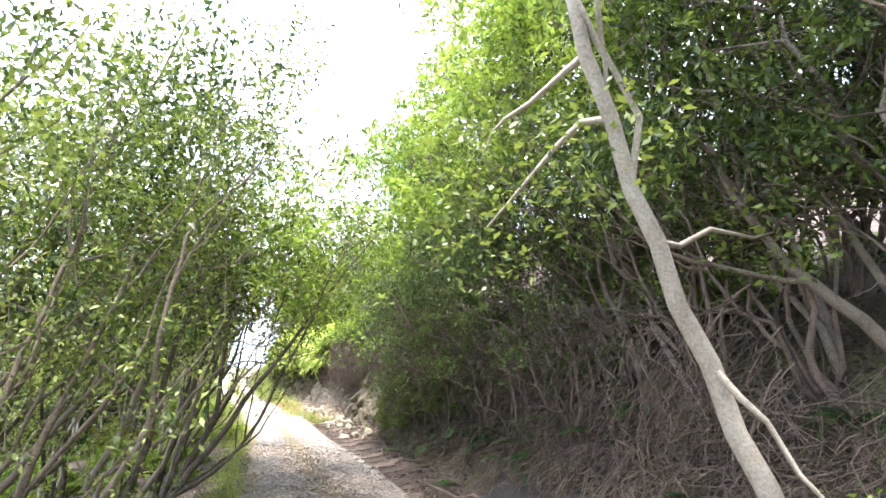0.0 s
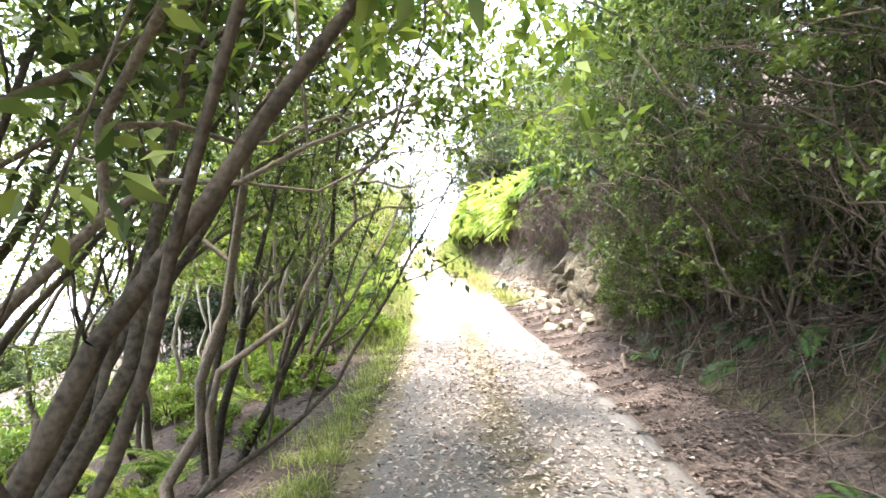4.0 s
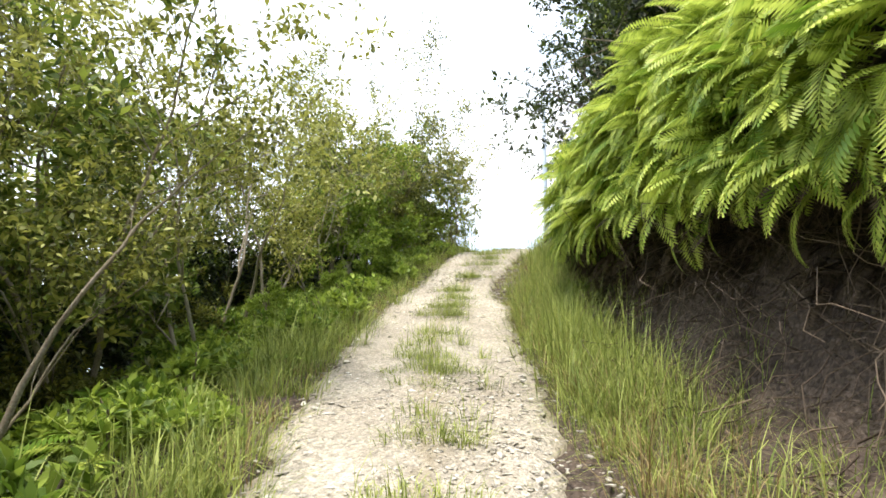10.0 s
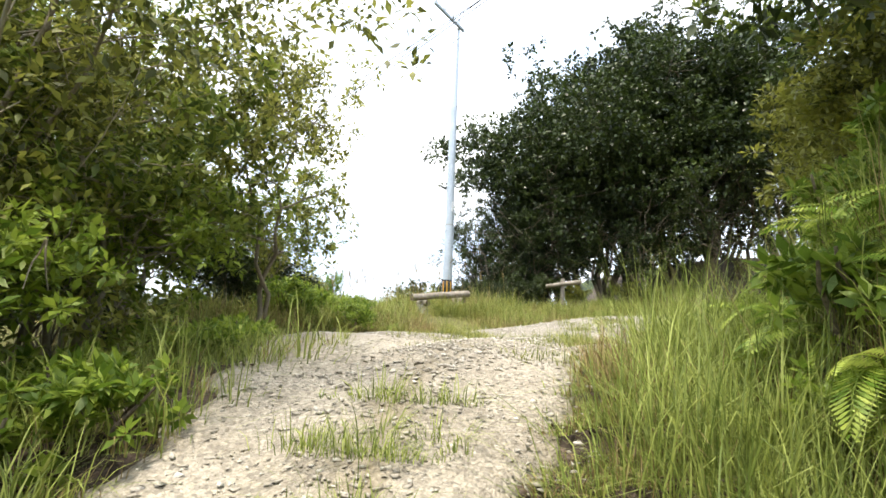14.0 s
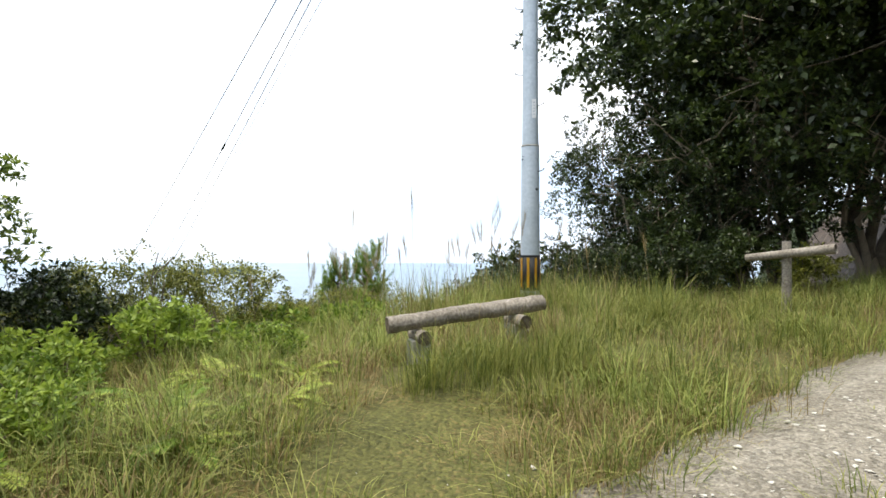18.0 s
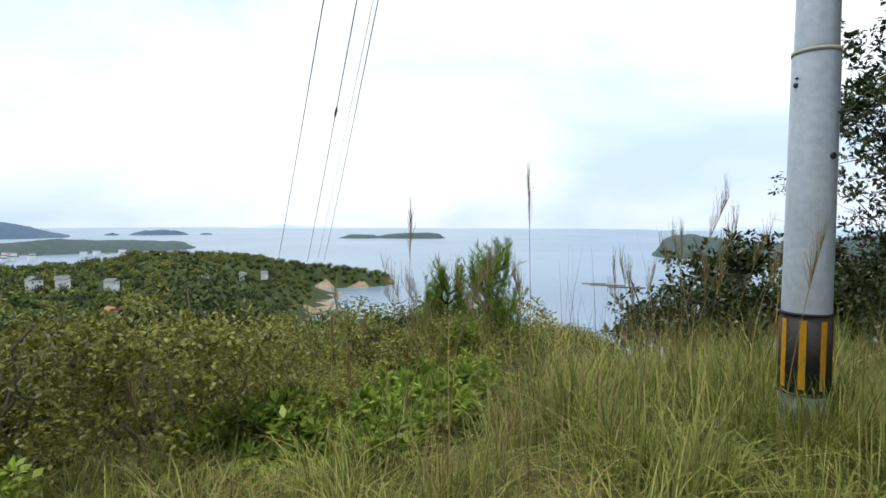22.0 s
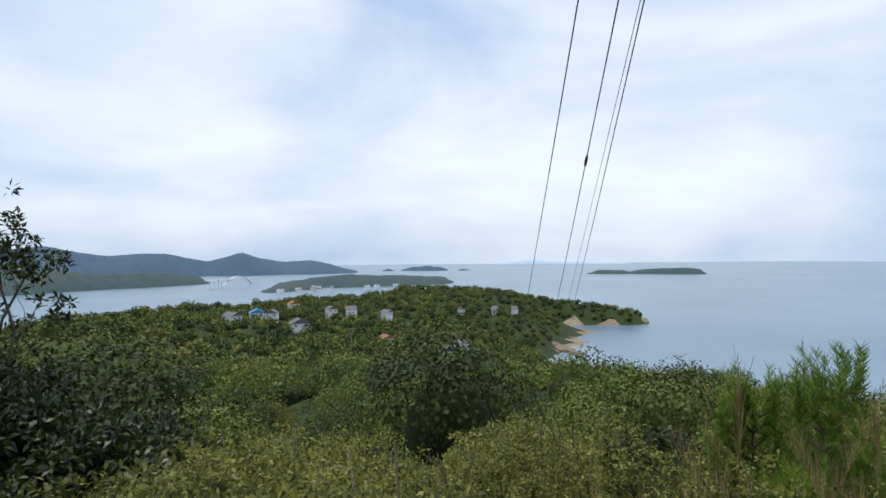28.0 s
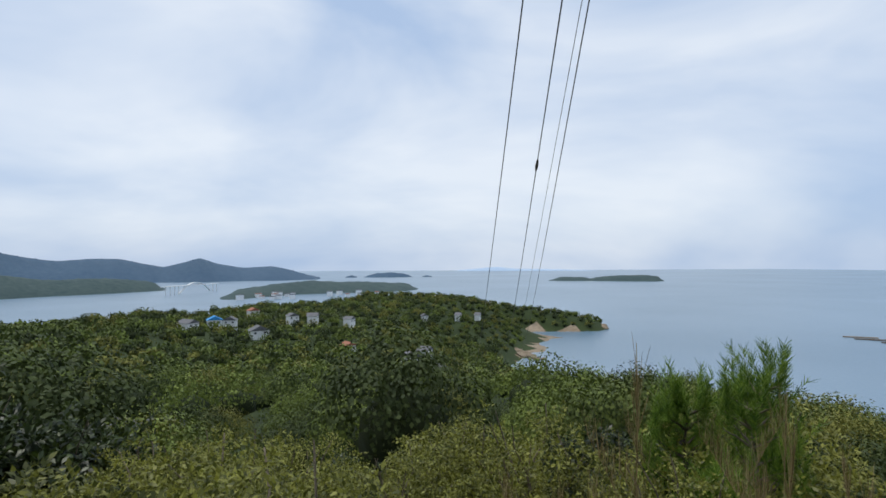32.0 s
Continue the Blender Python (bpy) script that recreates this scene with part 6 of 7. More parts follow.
join_ = scatter(68, 70, 29.6, 33.4, lambda r, y: r.uniform(-1.0, 0.9, len(y)))
grass("grass", "thin grass tufts where the gravel changes", join_, tall(69, 70, 0.05, 0.15), 1.2, 0.0026, M["grass"], 70, 0.08, 26, 0.08)
edgeR = scatter(71, 560, 22.5, 31.0, lambda r, y: np.interp(y, [22.5, 24, 26, 28, 29.5, 31], [0.92, 0.86, 0.68, 0.62, 0.9, 0.85]) + np.abs(r.normal(0, 0.28, len(y))))
grass("grass", "short ragged grass at the gravel edge", edgeR, tall(72, 560, 0.04, 0.16), 1.3, 0.0028, M["grass_lush"], 73, 0.09, 26)
edgeD = scatter(74, 460, 22.5, 31.0, lambda r, y: np.interp(y, [22.5, 24, 26, 28, 29.5, 31], [0.9, 0.84, 0.66, 0.6, 0.88, 0.83]) + np.abs(r.normal(0, 0.3, len(y))))
grass("grass", "dry straw at the gravel edge", edgeD, tall(75, 460, 0.04, 0.16), 1.3, 0.0025, M["grass_dry"], 76, 0.1, 20)
sparse = scatter(49, 40, 32.2, 40, lambda r, y: r.uniform(-1.2, 1.5, len(y)))
sparse = np.repeat(sparse, 8, 0) + np.random.default_rng(95).normal(0, 0.16, (320, 2))
grass("grass", "thin low grass tufts on the gravel", sparse, tall(50, 320, 0.05, 0.2), 1.2, 0.0026, M["grass"], 51, 0.09, 34, 0.10)
stalks = np.concatenate([clearing(52, 60, lambda P: (P[:, 1] > 38.6) & (P[:, 0] < -2.6)), ring(53, 26, (-5.6, 41.0), 0.2, 1.5)])
grass("grass", "thin tawny seed stalks above the grass", stalks, tall(54, len(stalks), 0.8, 1.5), 0.7, 0.0016, M["grass_dry"], 55, 0.1, 7)


def plume(x, y, top, seed, lean=0.06):
    """A tall grass stalk with a feathery seed head."""
    rng = np.random.default_rng(seed)
    root = new("plume_grass")
    z = H(x, y)
    root.location = (x, y, z)
    tagged(root, "tall pampas-like grass stalk with a feathery plume", "grass stalk", group="plume grasses")
    h = top - z
    a = rng.uniform(0, 6.28)
    u = np.linspace(0, 1, 10)[:, None]
    P = np.array([[math.cos(a), math.sin(a), 0]]) * u ** 2 * lean * h + np.array([[0, 0, 1]]) * u * h
    part("stalk", soup("stalk", *tube(P, np.linspace(0.0035, 0.0015, 10), 5), M["grass_dry"], True), root)
    n = 60
    t = rng.uniform(0.8, 1.0, (n, 1))
    c = np.array([[math.cos(a), math.sin(a), 0]]) * t ** 2 * lean * h + np.array([[0, 0, 1]]) * t * h
    d = rng.normal(0, 0.12, (n, 3)) + np.array([0, 0, 1.0])
    d /= np.linalg.norm(d, axis=1)[:, None]
    s = np.cross(d, rng.normal(0, 1, (n, 3)))
    s /= np.linalg.norm(s, axis=1)[:, None]
    L = rng.uniform(0.08, 0.2, (n, 1))
    V = np.stack([c - s * 0.0012, c + s * 0.0012, c + d * L + s * 0.0006, c + d * L - s * 0.0006], 1).reshape(-1, 3)
    part("plume", soup("plume", V, np.arange(4 * n).reshape(-1, 4), M["grass_dry"]), root)


rpl = np.random.default_rng(88)
for k in range(26):
    a_, r_ = rpl.uniform(8, 62), rpl.uniform(2.2, 3.6)
    x_, y_ = polar_spot(a_ - 20 * (r_ > 2.6), r_)
    plume(x_, y_, H(x_, y_) + rpl.uniform(0.9, 1.45), 40 + k, rpl.uniform(0.2, 0.45))
plume(-5.50, 40.72, 6.38, 1, 0.02)
plume(-6.2, 40.23, 6.12, 2, 0.02)
plume(-4.77, 41.28, 6.25, 3, 0.22)
plume(-4.65, 41.15, 6.05, 4, 0.25)
for k, (x, y, tp) in enumerate(((-4.0, 40.6, 6.0), (-3.6, 41.0, 5.95), (-6.1, 40.9, 5.75), (-6.6, 39.9, 5.35), (-5.9, 39.5, 5.3), (-6.4, 38.6, 5.2), (-4.9, 41.2, 5.7), (-4.4, 42.3, 5.8), (-3.0, 40.4, 5.6), (-2.4, 41.4, 5.7), (-7.2, 40.6, 5.2), (-5.6, 42.3, 5.7))):
    plume(x, y, tp, 10 + k, 0.12)



# ---- the wide view: woods, houses, islands, hills ----
def polar(az, r):
    a = radians(az)
    return float(LOOKOUT[0] - math.sin(a) * r), float(LOOKOUT[1] + math.cos(a) * r)


def dome(seed, n, size, subs=11):
    """A unit tree crown: leaf sprays lying on a cluster of rounded bosses, over a dark filler ball for inner shade."""
    rng = np.random.default_rng(seed)
    a, e = rng.uniform(0, 6.28, subs), np.arcsin(rng.uniform(0.0, 1, subs))
    C = np.stack([np.cos(a) * np.cos(e), np.sin(a) * np.cos(e), np.sin(e) * 0.85], 1) * 0.62
    R = rng.uniform(0.32, 0.5, subs)
    k = rng.integers(0, subs, n)
    d = rng.normal(0, 1, (n, 3))
    d[:, 2] = np.abs(d[:, 2]) * 0.9 - 0.25
    d /= np.linalg.norm(d, axis=1)[:, None]
    P = C[k] + d * R[k][:, None] * rng.uniform(0.82, 1.08, (n, 1))
    nn = d + rng.normal(0, 0.18, (n, 3))
    nn /= np.linalg.norm(nn, axis=1)[:, None]
    s = np.cross(nn, rng.normal(0, 1, (n, 3)))
    s /= np.linalg.norm(s, axis=1)[:, None]
    t = np.cross(nn, s)
    L = size * rng.uniform(0.6, 1.3, (n, 1))
    V = np.stack([P - s * L * 0.5, P + t * L * 0.42, P + s * L * 0.5, P - t * L * 0.42], 1).reshape(-1, 3)
    F = np.arange(4 * n).reshape(-1, 4)
    # Plain ball added as a core; its shade is in the colour.
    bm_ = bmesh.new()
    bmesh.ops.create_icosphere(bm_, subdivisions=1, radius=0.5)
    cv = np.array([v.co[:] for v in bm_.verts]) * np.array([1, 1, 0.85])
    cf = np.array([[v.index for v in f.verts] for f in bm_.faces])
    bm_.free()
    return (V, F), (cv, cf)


def wood(name, label, pts, rad, models, seed):
    """Many crowns as one piece of woodland."""
    rng = np.random.default_rng(seed)
    LV, LF, CV, CF, n, m, kinds = [], [], [], [], 0, 0, []
    for (x, y, z), r in zip(pts, rad):
        (V, F), (cv, cf) = models[rng.integers(len(models))]
        a = rng.uniform(0, 6.28)
        Rm = np.array([[math.cos(a), -math.sin(a), 0], [math.sin(a), math.cos(a), 0], [0, 0, rng.uniform(0.85, 1.25)]]) * r
        o = np.array([x, y, z])
        LV.append(V @ Rm.T + o)
        LF.append(F + n)
        kinds.append(np.full(len(F), rng.choice(4, p=(0.4, 0.2, 0.22, 0.18))))
        n += len(V)
        CV.append(cv @ Rm.T + o)
        CF.append(cf + m)
        m += len(cv)
    ob = tagged(new(name, soup(name, np.concatenate(LV), np.concatenate(LF), [M["woodland"], M["woodland_olive"], M["woodland_dark"], M["woodland_fresh"]], False, np.concatenate(kinds))), label, "woodland", kind="stuff")
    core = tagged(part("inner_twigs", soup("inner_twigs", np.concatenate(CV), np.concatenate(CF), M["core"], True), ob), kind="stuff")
    return ob


def land_points(seed, az0, az1, r0, r1, spacing):
    rng = np.random.default_rng(seed)
    area = radians(az1 - az0) * 0.5 * (r1 * r1 - r0 * r0)
    n = int(area / spacing ** 2 * 1.9)
    a = np.radians(rng.uniform(az0, az1, n))
    r = np.sqrt(rng.uniform(r0 * r0, r1 * r1, n))
    x, y = LOOKOUT[0] - np.sin(a) * r, LOOKOUT[1] + np.cos(a) * r
    cell = {}
    keep = []
    for i in range(n):
        key = (int(x[i] // spacing), int(y[i] // spacing))
        if key not in cell:
            cell[key] = 1
            keep.append(i)
    x, y = x[keep], y[keep]
    z = height(x, y)
    return x, y, z, rng


GLADES = [polar(91.6, 62), polar(78.4, 70), polar(76, 62)]
near_domes = [dome(s, 4600, 0.040, 20) for s in range(4)]
mid_domes = [dome(s + 20, 1000, 0.066, 14) for s in range(4)]
far_domes = [dome(s + 10, 110, 0.22, 9) for s in range(4)]
for seed_, r0_, r1_, gap_, lo_, hi_, models_ in ((1, 13, 48, 4.7, 1.9, 3.0, near_domes), (2, 48, 140, 6.8, 2.9, 4.6, mid_domes)):
    x, y, z, rg = land_points(seed_, 24, 128, r0_, r1_, gap_)
    rr = rg.uniform(lo_, hi_, len(x))
    ok = np.ones(len(x), bool)
    for g in GLADES:
        ok &= np.hypot(x - g[0], y - g[1]) > 4.5
    wood("woodland", "dense rounded evergreen tree crowns filling the slope", np.stack([x, y, z + 0.2 + rr * 0.8 + rg.normal(0, 0.55, len(x))], 1)[ok], rr[ok], models_, 2)
x, y, z, rg = land_points(3, 18, 128, 140, 800, 8.2)
ok = z > SEA + 5
rr = rg.uniform(3.4, 6.0, len(x))
wood("woodland", "far wooded hills down to the shore", np.stack([x, y, z + 0.5], 1)[ok], rr[ok], far_domes, 4)


def ridge(name, label, pts, width, material, seed, base=SEA - 1.5, n=70, rough=0.12, category="island"):
    """A long hill over a line of (az, r, top)."""
    A = np.array(pts, float)
    u0 = np.linspace(0, 1, len(A))
    u = np.linspace(0, 1, n)
    az, r, top = (np.interp(u, u0, A[:, k]) for k in range(3))
    ker = np.hanning(7)
    ker /= ker.sum()
    top = np.convolve(np.pad(top, 3, "edge"), ker, "valid")
    hgt = np.maximum(top - base, 1)
    hgt = hgt * (1 + rough * vnoise(u * 40, u * 0 + seed, seed)) * np.minimum(1, np.minimum(u, 1 - u) * 9 + 0.04)
    v = np.linspace(-1, 1, 15)
    prof = np.cos(v * np.pi / 2) ** 0.8
    X = np.zeros((n, 15))
    Y, Z = X.copy(), X.copy()
    for i in range(n):
        for j in range(15):
            w = width * v[j] * (0.6 + 0.4 * hgt[i] / hgt.max())
            X[i, j], Y[i, j] = polar(az[i], r[i] + w)
            Z[i, j] = base + hgt[i] * prof[j] * (1 + 0.10 * math.sin(i * 1.3 + j * 2.1 + seed) * (abs(v[j]) > 0.15))
    i, j = np.meshgrid(np.arange(n - 1), np.arange(14), indexing="ij")
    F = np.stack([i * 15 + j, i * 15 + j + 1, (i + 1) * 15 + j + 1, (i + 1) * 15 + j], -1).reshape(-1, 4)
    return tagged(new(name, soup(name, np.stack([X, Y, Z], -1).reshape(-1, 3), F, material, True)), label, category, kind="structure")


# Far land: haze is in the material colours, not in the air.
ridge("backdrop_mountain", "wooded mountain ridge beyond the strait, tinted blue for haze", [(125, 2800, 36), (114, 2800, 40), (110, 2800, 46), (107, 2800, 54), (105, 2800, 47), (102.6, 2800, 62), (100.4, 2800, 36), (98.1, 2800, 18), (95.7, 2800, 28), (93.5, 2800, 28), (91.2, 2800, 2), (89.9, 2800, -10), (88.2, 2800, 12), (86.9, 2800, 33), (85.4, 2800, 6), (83.1, 2800, -16), (80.2, 2800, -9), (78.3, 2800, -30), (76.3, 2800, -49), (75.4, 2800, -64)], 480, M["hill_far"], 1, n=180, rough=0.035, category="mountain")
ridge("backdrop_hill", "wooded hill along the strait, tinted for haze", [(122, 1650, -12), (112, 1600, -8), (107, 1560, -20), (102, 1650, -22), (98, 1700, -34), (94, 1750, -34), (91, 1800, -48), (89.5, 1800, -64)], 170, M["hill_mid"], 2, category="hill")
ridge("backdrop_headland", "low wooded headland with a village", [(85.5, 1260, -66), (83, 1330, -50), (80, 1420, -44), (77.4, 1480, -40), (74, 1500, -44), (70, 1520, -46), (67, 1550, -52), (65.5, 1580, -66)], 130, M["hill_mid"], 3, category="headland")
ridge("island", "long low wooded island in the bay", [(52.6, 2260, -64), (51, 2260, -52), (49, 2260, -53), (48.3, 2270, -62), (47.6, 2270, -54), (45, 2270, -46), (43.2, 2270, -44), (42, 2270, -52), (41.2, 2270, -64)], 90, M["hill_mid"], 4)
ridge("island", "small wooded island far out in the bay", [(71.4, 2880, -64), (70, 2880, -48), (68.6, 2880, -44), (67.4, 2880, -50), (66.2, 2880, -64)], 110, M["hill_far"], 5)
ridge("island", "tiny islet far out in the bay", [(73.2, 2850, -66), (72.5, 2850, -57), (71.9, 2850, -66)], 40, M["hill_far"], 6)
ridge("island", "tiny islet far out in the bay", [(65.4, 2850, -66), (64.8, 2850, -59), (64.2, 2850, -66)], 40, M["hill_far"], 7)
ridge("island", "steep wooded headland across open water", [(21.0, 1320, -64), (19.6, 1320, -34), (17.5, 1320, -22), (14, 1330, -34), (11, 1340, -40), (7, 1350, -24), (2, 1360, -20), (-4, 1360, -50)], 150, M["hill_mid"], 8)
ridge("backdrop_coast", "far coast on the horizon, paled for haze", [(63, 4750, -72), (60, 4750, -52), (57.5, 4750, -34), (55.5, 4750, -50), (52, 4750, -56), (46, 4750, -70)], 90, M["ghost"], 9, category="coast")
ridge("backdrop_coast", "far coast on the horizon, paled for haze", [(22, 4750, -70), (17, 4750, -40), (12, 4750, -30), (4, 4750, -20), (-4, 4750, -40)], 90, M["ghost"], 10, category="coast")


def arch_bridge():
    root = new("arch_bridge")
    a, b = Vector((*polar(90.1, 1420), -47.5)), Vector((*polar(85.2, 1620), -47.5))
    root.location = (a.x, a.y, SEA)
    tagged(root, "long white arch bridge over the strait", "bridge")
    d = b - a
    inv = Matrix.Translation(-Vector(root.location))

    def seg(p, q, w, h):
        bm = bmesh.new()
        box(bm, 0, 0, 0, w, (q - p).length, h)
        bm.transform(inv @ Matrix.Translation((p + q) / 2) @ (q - p).to_track_quat("Y", "Z").to_matrix().to_4x4())
        return bm
    part_bm("deck", seg(a, b, 7, 1.6), M["wall"], root)
    lo, hi = 0.28, 0.82
    prev = None
    for k in range(15):
        u = k / 14
        p = a + d * (lo + (hi - lo) * u)
        p.z = SEA + 3 + 23.5 * (1 - (2 * u - 1) ** 2)
        if prev is not None:
            part_bm("arch_rib", seg(prev, p, 5, 1.8), M["wall"], root)
            if k % 2 == 0 and abs(p.z + 47.5) > 2:
                q = Vector((p.x, p.y, -48.3))
                part_bm("spandrel_column", seg(p, q, 2, 1.2), M["wall"], root)
        prev = p
    for u in (0.06, 0.13, 0.2, 0.26, 0.88, 0.95):
        p = a + d * u
        part_bm("pier", seg(Vector((p.x, p.y, SEA - 1)), Vector((p.x, p.y, -48.3)), 3, 2), M["wall"], root)


arch_bridge()


def sight(az, el, lift=4.5, r0=90, r1=900):
    """The first place along a line of sight from the lookout that comes down to the tree tops."""
    for r in np.arange(r0, r1, 4.0):
        x_, y_ = polar(az, r)
        g = H(x_, y_)
        if 6.63 + r * math.tan(radians(el)) < g + lift:
            return x_, y_, g
    return None


def house(az, el, w, dpt, h, roof, turn, label, lift=4.5, r0=90):
    hit = sight(az, el, lift, r0)
    if hit is None:
        return
    x_, y_, g = hit
    root = new("house")
    root.location = (x_, y_, g - 0.5)
    root.rotation_euler = (0, 0, radians(az + turn))
    tagged(root, label, "house", group="houses among the trees")
    hh = h * 0.7 + lift * 0.45
    w, dpt = w * 0.85, dpt * 0.75
    part_bm("wall", box(bmesh.new(), 0, 0, hh / 2, w, dpt, hh, 0.03), M["wall"], root)
    bm = bmesh.new()
    o, rise = 0.5, w * 0.28
    v = [bm.verts.new(c) for c in ((-w / 2 - o, -dpt / 2 - o, hh), (w / 2 + o, -dpt / 2 - o, hh), (w / 2 + o, dpt / 2 + o, hh), (-w / 2 - o, dpt / 2 + o, hh), (0, -dpt / 2 - o, hh + rise), (0, dpt / 2 + o, hh + rise))]
    for f in ((0, 1, 4), (1, 2, 5, 4), (2, 3, 5), (3, 0, 4, 5), (3, 2, 1, 0)):
        bm.faces.new([v[k] for k in f])
    part_bm("roof", bm, roof, root)
    for sx in (-0.27, 0.27):
        for lv in (0,):
            win = part_bm("window", box(bmesh.new(), sx * w, -dpt / 2 - 0.04, hh - 1.2 - lv * 2.4, w * 0.13, 0.12, 0.9, 0.02), M["glass_dark"], root)
            part_bm("sill", box(bmesh.new(), sx * w, -dpt / 2 - 0.09, hh - 1.72 - lv * 2.4, w * 0.16, 0.16, 0.1), M["wall"], win)


HOUSES = [(87.9, -5.7, 8, 11, 5, "roof_grey", 40, "white house with a steep grey roof among trees"), (85.6, -5.6, 9, 8, 6, "roof_blue", 5, "white house with a blue covered roof"), (84.2, -5.7, 8, 8, 6, "roof_grey", -10, "white house with a grey roof"),
          (81.6, -6.6, 11, 8, 4, "roof_grey", 15, "low white house with a grey roof"), (78.4, -5.5, 7, 8, 6, "roof_grey", 20, "white gabled house among trees"), (76.4, -5.5, 8, 8, 6, "roof_grey", 80, "white house with a flat-looking grey roof"),
          (72.8, -6.0, 7, 7, 6, "roof_grey", 60, "small white house among trees"), (65.1, -5.6, 6, 6, 5, "roof_grey", 10, "small white house near the shore"), (66.5, -9.8, 8, 8, 5, "roof_grey", 30, "white house on the near slope"),
          (65.1, -9.1, 8, 7, 5, "roof_grey", 70, "white house on the near slope"), (63.5, -11.0, 5, 8, 5, "roof_grey", 20, "white house half hidden by trees"), (87.7, -4.0, 13, 9, 4, "roof_grey", 80, "wide house with a dark roof on the ridge"),
          (82.1, -4.6, 8, 8, 4, "roof_red", 20, "pale house with a reddish roof on the ridge"), (72.9, -8.2, 7, 7, 3, "roof_red", 30, "house with a red tiled roof among trees"), (61.6, -5.5, 9, 6, 4, "roof_grey", 80, "low white house near the shore"), (59.6, -5.5, 9, 6, 4, "roof_grey", 80, "low white house near the shore")]
for az, el, w, dp, h, rf_, tn, lb in HOUSES:
    house(az, el, w, dp, h, M[rf_], tn, lb)
house(91.8, -15.0, 6.5, 7, 2.2, M["roof_grey"], 55, "house with a grey tiled roof close below the lookout", 3.0, 30)
rv = np.random.default_rng(77)
for k in range(26):
    az = rv.uniform(67.5, 83.5)
    x_, y_ = polar(az, rv.uniform(1180, 1330))
    hb = new("village_house")
    hb.location = (x_, y_, SEA)
    hb.rotation_euler = (0, 0, rv.uniform(0, 3.1))
    tagged(hb, "tiny pale village building by the far shore", "house", group="far village")
    w, hgt = rv.uniform(7, 16), rv.uniform(5, 11)
    part_bm("wall", box(bmesh.new(), 0, 0, hgt / 2, w, 10, hgt), M["wall"], hb)
    part_bm("roof", box(bmesh.new(), 0, 0, hgt + 0.6, w + 1, 11, 1.2, 0.3), M["roof_red" if k % 4 == 0 else "roof_grey"], hb)


def rock_mesh(seed, sub=2):
    """A jagged boulder of unit size."""
    rng = np.random.default_rng(seed)
    bm_ = bmesh.new()
    bmesh.ops.create_icosphere(bm_, subdivisions=sub, radius=0.5)
    dirs = rng.normal(0, 1, (9, 3))
    dirs /= np.linalg.norm(dirs, axis=1)[:, None]
    cut = rng.uniform(0.26, 0.42, 9)
    for v in bm_.verts:
        p = np.array(v.co)
        for dd, c in zip(dirs, cut):
            t_ = p @ dd
            if t_ > c:
                p = p - dd * (t_ - c) * 0.95
        p = p + rng.normal(0, 0.012, 3)
        v.co = Vector(p)
    return bm_


def shore_rocks():
    for k, (az, r, s) in enumerate(((54.9, 440, 14), (54.2, 436, 10), (55.6, 452, 16), (53.6, 428, 7), (52.9, 430, 5), (47.0, 640, 16), (47.8, 640, 14), (58.5, 585, 20), (59.8, 575, 24), (60.6, 560, 22))):
        bm_ = rock_mesh(200 + k)
        bm_.transform(Matrix.Diagonal((s, s, s * 0.6, 1)))
        me = bpy.data.meshes.new("shore_rock")
        bm_.to_mesh(me)
        bm_.free()
        me.materials.append(M["cliff"])
        ob = tagged(new("shore_rock", me), "ochre rock at the water's edge", "rock", group="shore rocks")
        ob.location = (*polar(az, r), SEA + s * 0.08)


shore_rocks()
for k, (az, r) in enumerate(((22.5, 640), (23.6, 640), (24.4, 655), (25.4, 655), (26.2, 668))):
    V, F = tube(np.array([(-14, 0, 0), (0, 0, 0.1), (14, 0, 0)]), [0.9, 0.9, 0.9], 6)
    ob = tagged(new("oyster_raft", soup("oyster_raft", V, F, M["bark"], True)), "dark floating raft on the bay", "raft", group="rafts on the bay")
    ob.location = (*polar(az, r), SEA + 0.3)
    ob.rotation_euler = (0, 0, radians(12 + az))



# ---- stones, roots, fallen leaves ----
def chip(seed, n=10):
    """An angular stone: the hull of a few scattered places."""
    rng = np.random.default_rng(seed)
    bm_ = bmesh.new()
    for p in rng.normal(0, 1, (n, 3)):
        bm_.verts.new(Vector(p).normalized() * rng.uniform(0.38, 0.55))
    r = bmesh.ops.convex_hull(bm_, input=bm_.verts)
    bmesh.ops.delete(bm_, geom=[v for v in bm_.verts if not v.link_faces], context="VERTS")
    return bm_


ROCKS = []
for s in range(6):
    bm_ = chip(s + 1, 15)
    me = bpy.data.meshes.new("rock")
    bm_.to_mesh(me)
    bm_.free()
    me.materials.append(M["rock"])
    ROCKS.append(me)


def rocks(seed, n, y0, y1, d0, d1, s0, s1, label, group):
    rng = np.random.default_rng(seed)
    for k in range(n):
        x_, y_ = beside(rng.uniform(y0, y1), rng.uniform(d0, d1))
        s = rng.uniform(0, 1) ** 2 * (s1 - s0) + s0
        ob = tagged(new("rock", ROCKS[rng.integers(6)]), label, "rock", group=group)
        ob.matrix_basis = Matrix.LocRotScale((x_, y_, H(x_, y_) + s * 0.16), Euler(rng.uniform(0, 6.28, 3)), (s * rng.uniform(0.8, 1.3), s, s * rng.uniform(0.5, 0.8)))


